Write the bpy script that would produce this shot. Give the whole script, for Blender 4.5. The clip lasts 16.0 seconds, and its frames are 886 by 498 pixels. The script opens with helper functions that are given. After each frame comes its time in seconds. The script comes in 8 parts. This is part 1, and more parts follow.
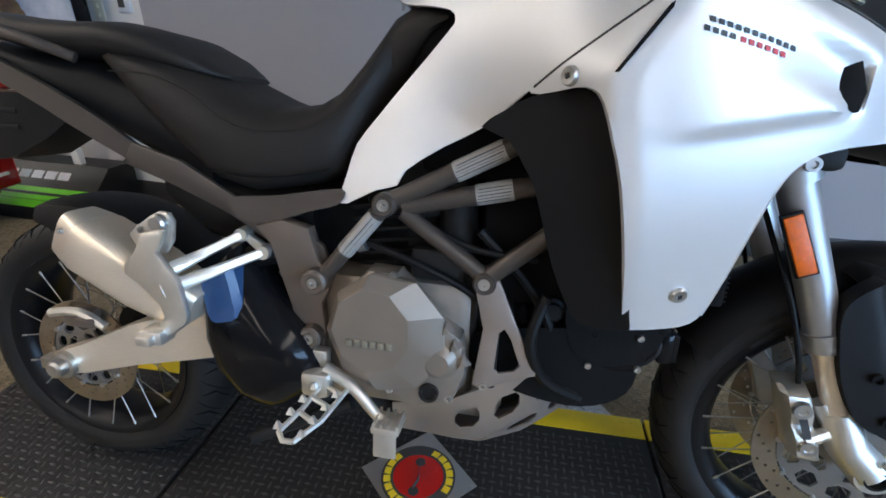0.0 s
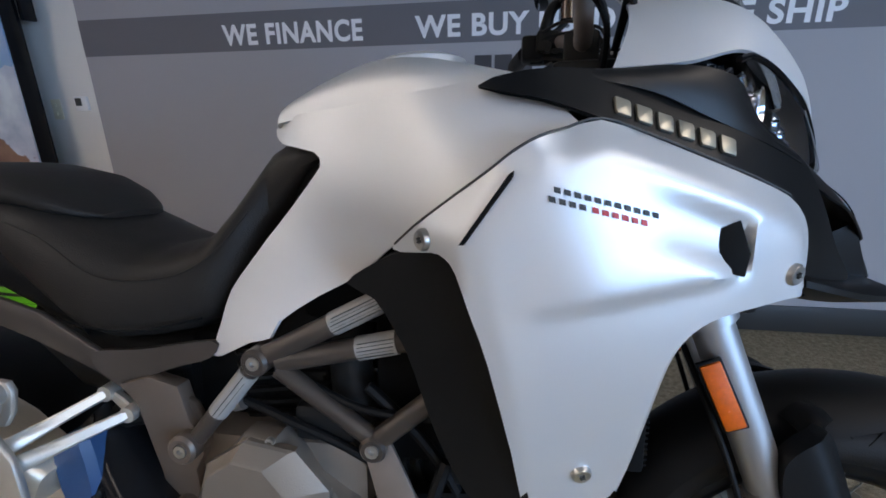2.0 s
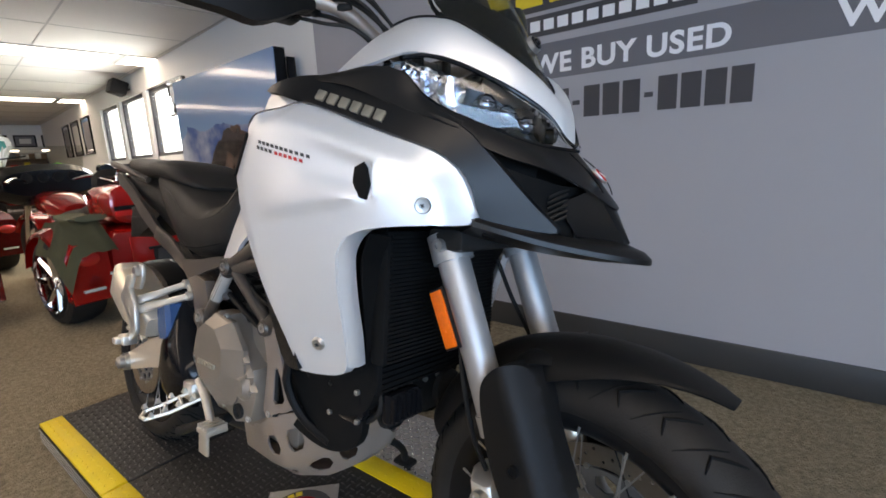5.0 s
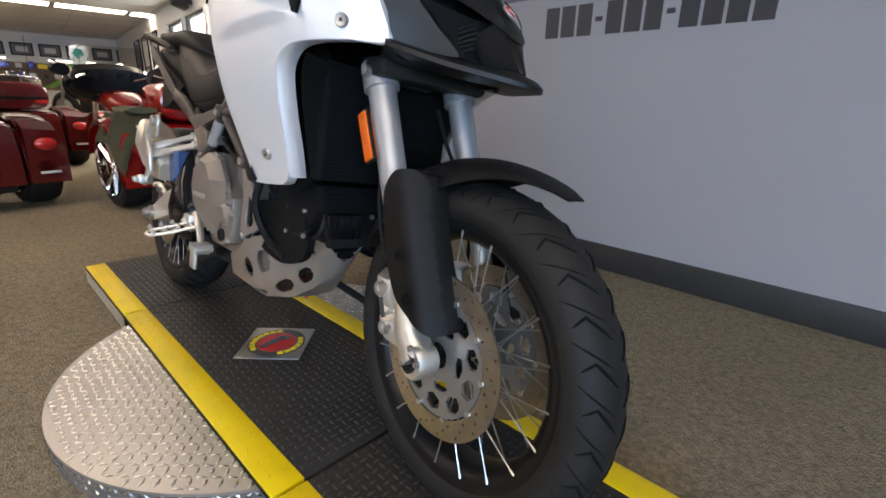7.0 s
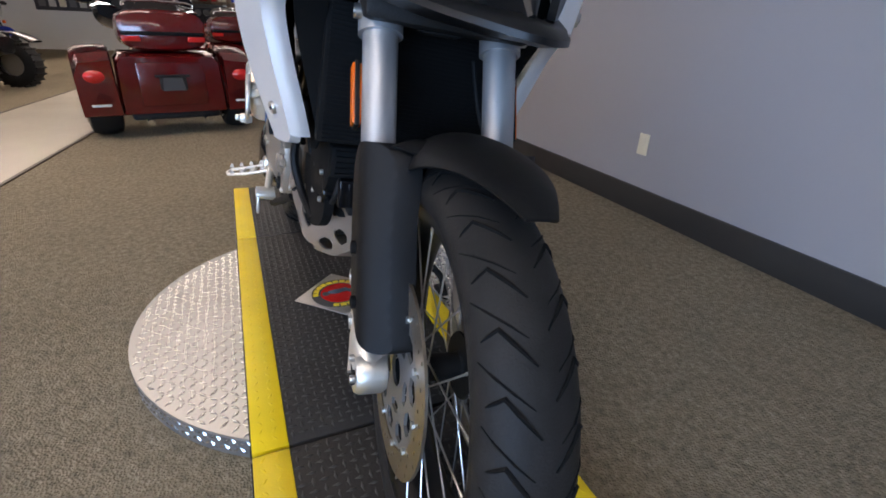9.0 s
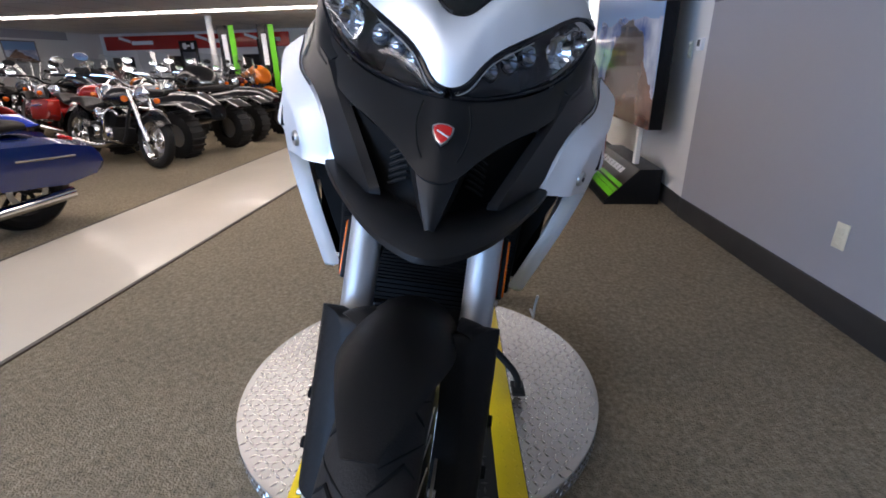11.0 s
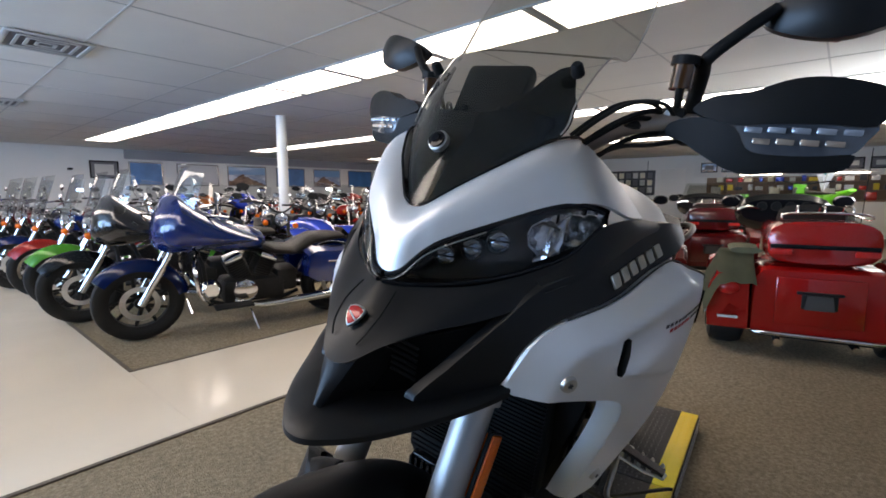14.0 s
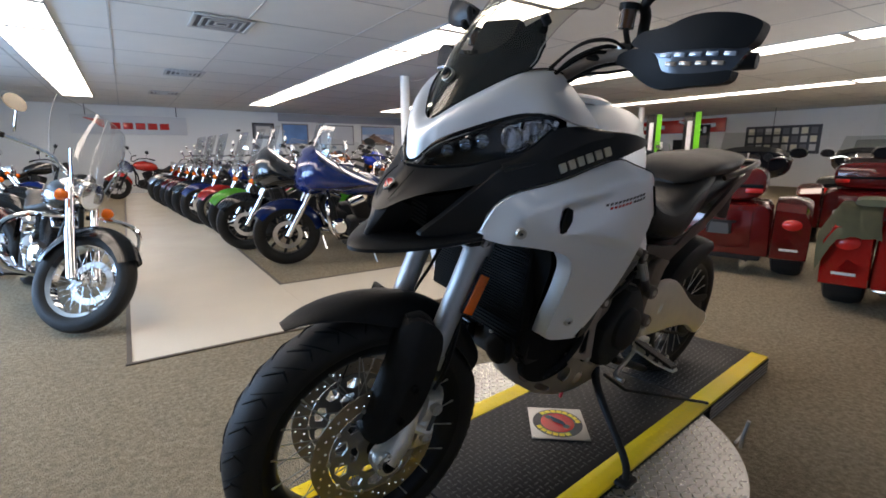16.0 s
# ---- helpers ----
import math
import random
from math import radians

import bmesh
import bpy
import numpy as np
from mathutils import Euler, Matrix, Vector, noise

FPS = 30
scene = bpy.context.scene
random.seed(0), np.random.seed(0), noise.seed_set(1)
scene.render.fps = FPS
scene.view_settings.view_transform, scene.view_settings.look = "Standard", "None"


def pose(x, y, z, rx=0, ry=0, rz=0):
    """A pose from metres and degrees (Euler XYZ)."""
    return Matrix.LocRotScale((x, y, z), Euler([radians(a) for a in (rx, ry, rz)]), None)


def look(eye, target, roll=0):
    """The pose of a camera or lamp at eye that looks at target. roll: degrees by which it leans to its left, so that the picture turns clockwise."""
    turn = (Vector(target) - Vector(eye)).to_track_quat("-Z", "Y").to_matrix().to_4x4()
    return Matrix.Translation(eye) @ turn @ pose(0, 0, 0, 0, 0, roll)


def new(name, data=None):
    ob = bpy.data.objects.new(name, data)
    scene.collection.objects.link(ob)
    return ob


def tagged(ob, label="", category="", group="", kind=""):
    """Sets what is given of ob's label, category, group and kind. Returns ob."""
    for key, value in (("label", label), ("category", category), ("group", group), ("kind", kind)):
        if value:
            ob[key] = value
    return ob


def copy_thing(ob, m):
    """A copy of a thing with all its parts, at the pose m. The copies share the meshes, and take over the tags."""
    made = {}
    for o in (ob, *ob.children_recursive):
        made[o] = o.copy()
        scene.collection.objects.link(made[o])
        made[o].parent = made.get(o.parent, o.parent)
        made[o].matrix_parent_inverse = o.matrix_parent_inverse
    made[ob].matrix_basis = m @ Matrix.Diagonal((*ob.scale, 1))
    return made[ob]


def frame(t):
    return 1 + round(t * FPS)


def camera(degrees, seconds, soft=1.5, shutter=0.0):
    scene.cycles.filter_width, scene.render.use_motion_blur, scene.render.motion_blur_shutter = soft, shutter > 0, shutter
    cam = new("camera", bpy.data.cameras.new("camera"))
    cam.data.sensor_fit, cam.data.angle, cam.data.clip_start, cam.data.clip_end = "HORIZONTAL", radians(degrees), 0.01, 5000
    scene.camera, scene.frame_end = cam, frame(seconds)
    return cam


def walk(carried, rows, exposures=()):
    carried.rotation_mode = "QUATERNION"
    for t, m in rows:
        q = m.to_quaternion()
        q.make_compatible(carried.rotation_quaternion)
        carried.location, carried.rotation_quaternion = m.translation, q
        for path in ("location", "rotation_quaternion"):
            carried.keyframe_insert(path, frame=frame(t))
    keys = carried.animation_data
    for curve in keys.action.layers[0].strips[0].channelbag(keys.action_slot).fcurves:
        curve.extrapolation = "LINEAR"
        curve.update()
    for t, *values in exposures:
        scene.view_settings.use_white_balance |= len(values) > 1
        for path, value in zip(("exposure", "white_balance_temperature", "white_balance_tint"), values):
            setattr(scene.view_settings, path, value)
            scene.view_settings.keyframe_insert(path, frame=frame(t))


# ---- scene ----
cam = camera(87.368, 16.0, 1.7)
ROWS = [
    (0, pose(0.1573, -0.7642, 1.0184, 64.868, -0.928, 9.942)),
    (0.5, pose(0.1786, -0.7093, 1.0586, 65.338, -0.479, 9.959)),
    (1, pose(0.2088, -0.6670, 1.0942, 67.609, 0.094, 8.999)),
    (1.5, pose(0.2444, -0.6447, 1.1138, 69.954, 0.438, 8.201)),
    (2, pose(0.3000, -0.6095, 1.1169, 71.968, 1.071, 8.111)),
    (2.5, pose(0.3782, -0.5833, 1.1092, 73.848, 2.141, 9.362)),
    (3, pose(0.4958, -0.5699, 1.1059, 76.121, 3.026, 15.501)),
    (5.5, pose(1.1748, -0.6573, 0.9535, 77.208, 2.040, 39.938)),
    (6, pose(1.2866, -0.7039, 0.9017, 74.750, 0.881, 41.598)),
    (6.5, pose(1.3458, -0.6886, 0.8486, 73.241, -0.958, 43.586)),
    (7, pose(1.3496, -0.5966, 0.7960, 72.584, -1.497, 44.453)),
    (7.5, pose(1.3497, -0.4924, 0.7804, 69.762, -1.897, 47.887)),
    (8, pose(1.3431, -0.4130, 0.7465, 68.949, -2.342, 52.491)),
    (10.5, pose(1.4089, 0.0863, 1.0134, 63.525, 1.892, 87.051)),
    (11, pose(1.3652, 0.1590, 1.0347, 68.271, 1.193, 90.943)),
    (11.5, pose(1.2821, 0.2508, 1.0766, 72.508, -1.694, 98.753)),
    (12, pose(1.2151, 0.2938, 1.0949, 74.537, -1.551, 105.321)),
    (12.5, pose(1.1598, 0.3291, 1.1208, 75.547, -0.680, 110.622)),
    (13, pose(1.1100, 0.4158, 1.1380, 77.750, -0.488, 115.351)),
    (13.5, pose(1.1173, 0.4961, 1.1366, 81.078, -0.242, 119.696)),
    (14, pose(1.1930, 0.5768, 1.1105, 83.102, 0.121, 125.332)),
    (14.5, pose(1.2687, 0.6563, 1.0931, 83.150, -0.330, 130.301)),
    (15, pose(1.3070, 0.7746, 1.0798, 82.654, -0.381, 135.344)),
    (15.5, pose(1.3417, 0.8948, 1.0369, 80.575, 0.389, 138.543)),
    (16, pose(1.3307, 0.9939, 1.0153, 78.452, 0.152, 140.536)),
]
walk(cam, ROWS, [(0, -0.12, 6800, 16), (1.5, -0.36, 6750, 18), (3, -0.55, 7300, 21), (5.5, -0.04, 8000, 21), (7, -0.03, 7950, 22), (8, 0.0, 7550, 23), (10.5, 0.06, 6700, 24), (12.5, 0.15, 6450, 19), (14.5, 0.02, 7200, 20), (16, 0.06, 7300, 20)])

# ---- light ----
FLOOR = -0.082          # the top of the rubber runway lies at z = 0
CEIL = 2.40
TURN = math.radians(-5.5)   # the showroom's grid against the runway


def room(p, q, z=0.0):
    """A place in the showroom's own grid, as a world place."""
    return Vector((p * math.cos(TURN) - q * math.sin(TURN), p * math.sin(TURN) + q * math.cos(TURN), z))


world = bpy.data.worlds.new("world")
scene.world = world
world.use_nodes = True
sky = world.node_tree.nodes.new("ShaderNodeTexSky")
sky.sky_type, sky.sun_disc = "NISHITA", False
sky.sun_elevation, sky.sun_rotation = math.radians(38), math.radians(11)
world.node_tree.links.new(sky.outputs[0], world.node_tree.nodes["Background"].inputs[0])
world.node_tree.nodes["Background"].inputs[1].default_value = 0.12

sun_data = bpy.data.lights.new("sun", "SUN")
sun_data.energy, sun_data.angle, sun_data.color = 2.0, math.radians(0.6), (1.0, 0.95, 0.88)
sun = new("sun", sun_data)
sun.matrix_world = look((6, 30, 24), (0, 0, 0))


def window_lamp(name, eye, target, wide, high, watts, colour):
    data = bpy.data.lights.new(name, "AREA")
    data.shape, data.size, data.size_y, data.energy, data.color = "RECTANGLE", wide, high, watts, colour
    ob = new(name, data)
    ob.matrix_world = look(eye, target)
    return ob


window_lamp("daylight_front", tuple(room(6.05, -5.1, 1.25)), tuple(room(0, -4.8, 1.0)), 7.2, 1.9, 680, (0.32, 0.60, 1.0))
window_lamp("daylight_side", (-6.3, 2.2, 1.55), (-6.1, -2.0, 1.1), 2.2, 0.8, 60, (0.78, 0.92, 1.0))
LAMP = 7.0

# ---- materials ----
def principled(name):
    m = bpy.data.materials.new(name)
    m.use_nodes = True
    return m, m.node_tree.nodes, m.node_tree.links, m.node_tree.nodes["Principled BSDF"]


def surface(name, colour, rough=0.5, metal=0.0, spread=0.12, scale=8.0, fine=0.0, fine_scale=300.0, coat=0.0, dust=0.0, stretch=None):
    """A painted, moulded or cast surface: slow blotches, fine relief, uneven gloss."""
    m, n, l, b = principled(name)
    at = n.new("ShaderNodeTexCoord")
    place = at.outputs["Object"]
    if stretch:
        mp = n.new("ShaderNodeMapping")
        mp.inputs["Scale"].default_value = stretch
        l.new(place, mp.inputs[0])
        place = mp.outputs[0]
    slow = n.new("ShaderNodeTexNoise")
    slow.inputs["Scale"].default_value, slow.inputs["Detail"].default_value = scale, 4
    l.new(place, slow.inputs["Vector"])
    mix = n.new("ShaderNodeMix")
    mix.data_type = "RGBA"
    c = Vector(colour)
    mix.inputs[6].default_value = (*(c * (1 - spread)), 1)
    mix.inputs[7].default_value = (*[min(1, v * (1 + spread) + dust) for v in c], 1)
    l.new(slow.outputs[0], mix.inputs[0])
    l.new(mix.outputs[2], b.inputs["Base Color"])
    ramp = n.new("ShaderNodeMapRange")
    ramp.inputs[3].default_value, ramp.inputs[4].default_value = max(0.02, rough * 0.82), min(1, rough * 1.2)
    l.new(slow.outputs[0], ramp.inputs[0])
    l.new(ramp.outputs[0], b.inputs["Roughness"])
    b.inputs["Metallic"].default_value = metal
    if max(colour) < 0.025 and not coat:
        b.inputs["Specular IOR Level"].default_value = 0.2
    if coat:
        b.inputs["Coat Weight"].default_value, b.inputs["Coat Roughness"].default_value = coat, 0.05
    if fine:
        tex = n.new("ShaderNodeTexNoise")
        tex.inputs["Scale"].default_value, tex.inputs["Detail"].default_value = fine_scale, 2
        l.new(place, tex.inputs["Vector"])
        bump = n.new("ShaderNodeBump")
        bump.inputs["Strength"].default_value, bump.inputs["Distance"].default_value = fine, 0.002
        l.new(tex.outputs[0], bump.inputs["Height"])
        l.new(bump.outputs[0], b.inputs["Normal"])
    return m


def glowing(name, colour, strength):
    m, n, l, b = principled(name)
    b.inputs["Base Color"].default_value = (*colour, 1)
    b.inputs["Emission Color"].default_value, b.inputs["Emission Strength"].default_value = (*colour, 1), strength
    return m


def clear(name, tint, gloss=0.04, rough=0.02):
    """Thin glass or acrylic: see-through with a Fresnel gloss."""
    m = bpy.data.materials.new(name)
    m.use_nodes = True
    n, l = m.node_tree.nodes, m.node_tree.links
    n.remove(n["Principled BSDF"])
    see, shine, mix, edge = (n.new("ShaderNodeBsdfTransparent"), n.new("ShaderNodeBsdfGlossy"), n.new("ShaderNodeMixShader"), n.new("ShaderNodeLayerWeight"))
    see.inputs[0].default_value = (*tint, 1)
    shine.inputs["Roughness"].default_value = rough
    steep, lift = n.new("ShaderNodeMath"), n.new("ShaderNodeMath")
    steep.operation, lift.operation = "POWER", "MULTIPLY_ADD"
    edge.inputs[0].default_value, steep.inputs[1].default_value = 0.5, 5.0
    lift.inputs[1].default_value, lift.inputs[2].default_value = 0.9, gloss
    l.new(edge.outputs["Facing"], steep.inputs[0])
    l.new(steep.outputs[0], lift.inputs[0])
    l.new(lift.outputs[0], mix.inputs[0])
    l.new(see.outputs[0], mix.inputs[1])
    l.new(shine.outputs[0], mix.inputs[2])
    l.new(mix.outputs[0], n["Material Output"].inputs[0])
    return m


def mottled(name, dark, mid, light, scale, rough, bump_scale, bump=0.6, depth=0.01):
    """Carpet: looped pile in three tones."""
    m, n, l, b = principled(name)
    at = n.new("ShaderNodeTexCoord")
    a = n.new("ShaderNodeTexNoise")
    a.inputs["Scale"].default_value, a.inputs["Detail"].default_value, a.inputs["Roughness"].default_value = scale, 5, 0.75
    l.new(at.outputs["Object"], a.inputs["Vector"])
    big = n.new("ShaderNodeTexNoise")
    big.inputs["Scale"].default_value, big.inputs["Detail"].default_value = 1.1, 3
    l.new(at.outputs["Object"], big.inputs["Vector"])
    ramp = n.new("ShaderNodeValToRGB")
    ramp.color_ramp.elements[0].position, ramp.color_ramp.elements[0].color = 0.33, (*dark, 1)
    ramp.color_ramp.elements[1].position, ramp.color_ramp.elements[1].color = 0.68, (*light, 1)
    e = ramp.color_ramp.elements.new(0.5)
    e.color = (*mid, 1)
    l.new(a.outputs[0], ramp.inputs[0])
    hue = n.new("ShaderNodeHueSaturation")
    rng = n.new("ShaderNodeMapRange")
    rng.inputs[3].default_value, rng.inputs[4].default_value = 0.82, 1.16
    l.new(big.outputs[0], rng.inputs[0])
    l.new(rng.outputs[0], hue.inputs["Value"])
    l.new(ramp.outputs[0], hue.inputs["Color"])
    l.new(hue.outputs[0], b.inputs["Base Color"])
    b.inputs["Roughness"].default_value = rough
    b.inputs["Specular IOR Level"].default_value = 0.15
    v = n.new("ShaderNodeTexVoronoi")
    v.inputs["Scale"].default_value = bump_scale
    l.new(at.outputs["Object"], v.inputs["Vector"])
    bp = n.new("ShaderNodeBump")
    bp.inputs["Strength"].default_value, bp.inputs["Distance"].default_value = bump, depth
    l.new(v.outputs["Distance"], bp.inputs["Height"])
    l.new(bp.outputs[0], b.inputs["Normal"])
    return m


def mountain_print(name):
    """A printed landscape: pale sky, blue snow slopes, a brown cliff."""
    m, n, l, b = principled(name)
    at, sep = n.new("ShaderNodeTexCoord"), n.new("ShaderNodeSeparateXYZ")
    l.new(at.outputs["Generated"], sep.inputs[0])
    rough = n.new("ShaderNodeTexNoise")
    rough.inputs["Scale"].default_value, rough.inputs["Detail"].default_value = 3.5, 8
    l.new(at.outputs["Generated"], rough.inputs["Vector"])

    def calc(op, a, bb):
        k = n.new("ShaderNodeMath")
        k.operation = op
        for i, v in enumerate((a, bb)):
            if isinstance(v, (int, float)):
                k.inputs[i].default_value = v
            else:
                l.new(v, k.inputs[i])
        return k.outputs[0]

    wob = calc("MULTIPLY", calc("SUBTRACT", rough.outputs[0], 0.5), 0.55)
    cliff = calc("ADD", calc("ADD", sep.outputs[2], wob), calc("MULTIPLY", calc("ABSOLUTE", calc("SUBTRACT", sep.outputs[0], 0.62), 0), 0.95))
    ridge = calc("ADD", sep.outputs[2], calc("MULTIPLY", wob, 0.5))
    rock, snow, air = n.new("ShaderNodeValToRGB"), n.new("ShaderNodeValToRGB"), n.new("ShaderNodeValToRGB")
    for r, c0, c1 in ((rock, (0.05, 0.035, 0.03), (0.34, 0.21, 0.15)), (snow, (0.07, 0.13, 0.33), (0.62, 0.68, 0.76)), (air, (0.36, 0.5, 0.66), (0.2, 0.36, 0.6))):
        r.color_ramp.elements[0].position, r.color_ramp.elements[1].position = 0.36, 0.66
        r.color_ramp.elements[0].color, r.color_ramp.elements[1].color = (*c0, 1), (*c1, 1)
    l.new(rough.outputs[0], rock.inputs[0])
    l.new(rough.outputs[0], snow.inputs[0])
    l.new(sep.outputs[2], air.inputs[0])
    m1, m2 = n.new("ShaderNodeMix"), n.new("ShaderNodeMix")
    m1.data_type = m2.data_type = "RGBA"
    l.new(calc("LESS_THAN", ridge, 0.6), m1.inputs[0])
    l.new(air.outputs[0], m1.inputs[6])
    l.new(snow.outputs[0], m1.inputs[7])
    l.new(calc("LESS_THAN", cliff, 0.6), m2.inputs[0])
    l.new(m1.outputs[2], m2.inputs[6])
    l.new(rock.outputs[0], m2.inputs[7])
    l.new(m2.outputs[2], b.inputs["Base Color"])
    b.inputs["Roughness"].default_value = 0.14
    b.inputs["Coat Weight"].default_value = 0.5
    return m


M = {}
M["pearl"] = surface("pearl_white_paint", (0.83, 0.84, 0.85), 0.44, 0.54, 0.03, 3, 0.03, 900, coat=0.08)
M["plastic"] = surface("black_grained_plastic", (0.0065, 0.0065, 0.0068), 0.5, 0, 0.2, 9, 0.25, 700)
M["plastic"].node_tree.nodes["Principled BSDF"].inputs["Specular IOR Level"].default_value = 0.2
M["satin"] = surface("satin_black_paint", (0.008, 0.008, 0.0085), 0.36, 0, 0.15, 6, 0.05, 800)
M["satin"].node_tree.nodes["Principled BSDF"].inputs["Specular IOR Level"].default_value = 0.3
M["gloss"] = surface("gloss_black_paint", (0.008, 0.008, 0.009), 0.12, 0, 0.1, 5)
M["vinyl"] = surface("dark_seat_vinyl", (0.023, 0.0195, 0.017), 0.46, 0, 0.2, 7, 0.35, 420)
# near-black: puts the dark of hollows and gaps into the colour
M["void"] = surface("near_black_hollow", (0.003, 0.003, 0.003), 0.8, 0, 0.3, 15)
M["cast"] = surface("warm_grey_engine_casting", (0.27, 0.225, 0.185), 0.36, 0.45, 0.12, 14, 0.15, 500)
M["castbrown"] = surface("brown_grey_frame_casting", (0.16, 0.125, 0.10), 0.38, 0.4, 0.15, 14, 0.2, 450)
M["castdark"] = surface("dark_engine_casting", (0.016, 0.0155, 0.015), 0.55, 0.2, 0.35, 18, 0.3, 260, dust=0.006)
M["alu"] = surface("bare_cast_aluminium", (0.74, 0.71, 0.65), 0.38, 0.85, 0.12, 25, 0.2, 400)
M["skid"] = surface("bead_blasted_aluminium", (0.33, 0.272, 0.235), 0.42, 0.5, 0.14, 16, 0.15, 600)
M["titan"] = surface("brushed_silencer_metal", (0.84, 0.73, 0.59), 0.33, 0.6, 0.08, 40, 0.1, 300, stretch=(1, 8, 8))
M["fork"] = surface("anodised_fork_tube", (0.42, 0.425, 0.43), 0.42, 0.65, 0.05, 20, 0.05, 500)
M["chrome"] = surface("chrome", (0.80, 0.80, 0.80), 0.07, 1.0, 0.04, 30)
M["steel"] = surface("zinc_steel", (0.55, 0.54, 0.52), 0.3, 0.9, 0.15, 60)
M["rotor"] = surface("worn_brake_rotor", (0.37, 0.315, 0.25), 0.34, 0.9, 0.22, 35, 0.2, 300)
M["rubber"] = surface("tyre_rubber", (0.0145, 0.0135, 0.0128), 0.58, 0, 0.25, 22, 0.25, 350, dust=0.006)
M["oldtyre"] = surface("black_street_tyre", (0.014, 0.0135, 0.013), 0.55, 0, 0.25, 22, 0.25, 350, dust=0.004)
M["rim"] = surface("black_rim", (0.010, 0.010, 0.011), 0.3, 0.2, 0.1, 10)
M["orange"] = surface("orange_reflector", (0.85, 0.14, 0.004), 0.25, 0, 0.2, 160, 0.4, 900, coat=0.15)
M["signal"] = surface("clear_signal_lens", (0.075, 0.085, 0.10), 0.16, 0.35, 0.2, 60, coat=0.6)
M["diode"] = surface("clear_signal_diode", (0.34, 0.38, 0.44), 0.2, 0.6, 0.2, 60)
M["amber"] = surface("amber_signal", (0.34, 0.27, 0.22), 0.12, 0.5, 0.2, 60, coat=0.6)
M["red"] = surface("emblem_red", (0.55, 0.015, 0.012), 0.25, 0, 0.08, 30, coat=0.5)
M["label"] = surface("white_label", (0.62, 0.60, 0.56), 0.5, 0, 0.05, 30)
M["tubelabel"] = surface("worn_grey_label", (0.36, 0.34, 0.31), 0.5, 0, 0.15, 60)
M["ink"] = surface("dark_label_ink", (0.05, 0.05, 0.05), 0.6, 0, 0.1, 30)
M["redink"] = surface("red_label_ink", (0.6, 0.04, 0.04), 0.5, 0, 0.05, 30)
M["goldletter"] = surface("pale_raised_letters", (0.46, 0.43, 0.35), 0.34, 0.75, 0.05, 30)
M["yellowink"] = surface("badge_yellow", (0.85, 0.62, 0.03), 0.4, 0, 0.05, 30)
M["lens"] = clear("headlamp_glass", (0.93, 0.95, 0.97), 0.05)
M["smoke"] = clear("smoked_screen", (0.70, 0.71, 0.67), 0.05)
M["shield"] = clear("clear_windshield", (0.80, 0.82, 0.82), 0.14, 0.06)
M["pane"] = clear("window_glass", (0.95, 0.97, 0.97), 0.04)
M["bowl"] = surface("lamp_reflector", (0.86, 0.87, 0.9), 0.1, 1.0, 0.03, 10)
M["projector"] = surface("projector_lens", (0.34, 0.40, 0.48), 0.08, 0.85, 0.25, 70, coat=0.6)
M["led"] = surface("lamp_lens_bulb", (0.62, 0.68, 0.76), 0.06, 0.8, 0.06, 60, coat=0.8)
M["fluid"] = surface("amber_fluid_cup", (0.07, 0.028, 0.010), 0.15, 0, 0.1, 20, coat=0.8)
M["spring"] = surface("yellow_spring", (0.8, 0.45, 0.02), 0.35, 0, 0.1, 20)
# the blue of the reflected sky is put into this base colour
M["skytint"] = surface("sky_tinted_black_plastic", (0.03, 0.085, 0.20), 0.22, 0, 0.2, 8, 0.2, 500)
M["carpet"] = mottled("brown_loop_carpet", (0.155, 0.125, 0.084), (0.252, 0.206, 0.140), (0.350, 0.292, 0.206), 52, 0.95, 150)
M["tile"] = surface("cream_floor_tile", (0.70, 0.62, 0.50), 0.22, 0, 0.05, 2.2, 0.02, 60, coat=0.2)
M["joint"] = surface("dark_floor_strip", (0.10, 0.075, 0.055), 0.6, 0, 0.2, 10)
M["wallgrey"] = surface("grey_wall_paint", (0.365, 0.358, 0.372), 0.62, 0, 0.03, 1.3, 0.12, 220)
M["band"] = surface("dark_grey_wall_band", (0.145, 0.142, 0.154), 0.6, 0, 0.04, 2, 0.12, 220)
M["wallwhite"] = surface("white_wall_paint", (0.78, 0.77, 0.74), 0.6, 0, 0.03, 1.5, 0.1, 220)
M["base"] = surface("black_rubber_baseboard", (0.032, 0.030, 0.028), 0.5, 0, 0.15, 6, 0.1, 200)
M["ceil"] = surface("ceiling_board", (0.76, 0.75, 0.72), 0.85, 0, 0.05, 3, 0.4, 120)
M["grid"] = surface("ceiling_grid", (0.50, 0.50, 0.49), 0.5, 0, 0.05, 5)
M["signgrey"] = surface("pale_grey_sign_face", (0.60, 0.60, 0.61), 0.4, 0, 0.04, 2)
M["cowl"] = surface("smoked_black_cowl", (0.011, 0.010, 0.009), 0.2, 0, 0.1, 5)
M["cowl"].node_tree.nodes["Principled BSDF"].inputs["Specular IOR Level"].default_value = 0.34
M["letters"] = surface("white_vinyl_letters", (0.86, 0.86, 0.87), 0.45, 0, 0.02, 5)
M["charcoal"] = surface("charcoal_vinyl", (0.045, 0.045, 0.052), 0.45, 0, 0.05, 5)
M["plate"] = surface("steel_tread_plate", (0.52, 0.51, 0.49), 0.4, 0.95, 0.16, 5, 0.2, 160)
M["treadsteel"] = surface("worn_bright_tread", (0.70, 0.69, 0.67), 0.2, 0.95, 0.12, 9, 0.1, 200)
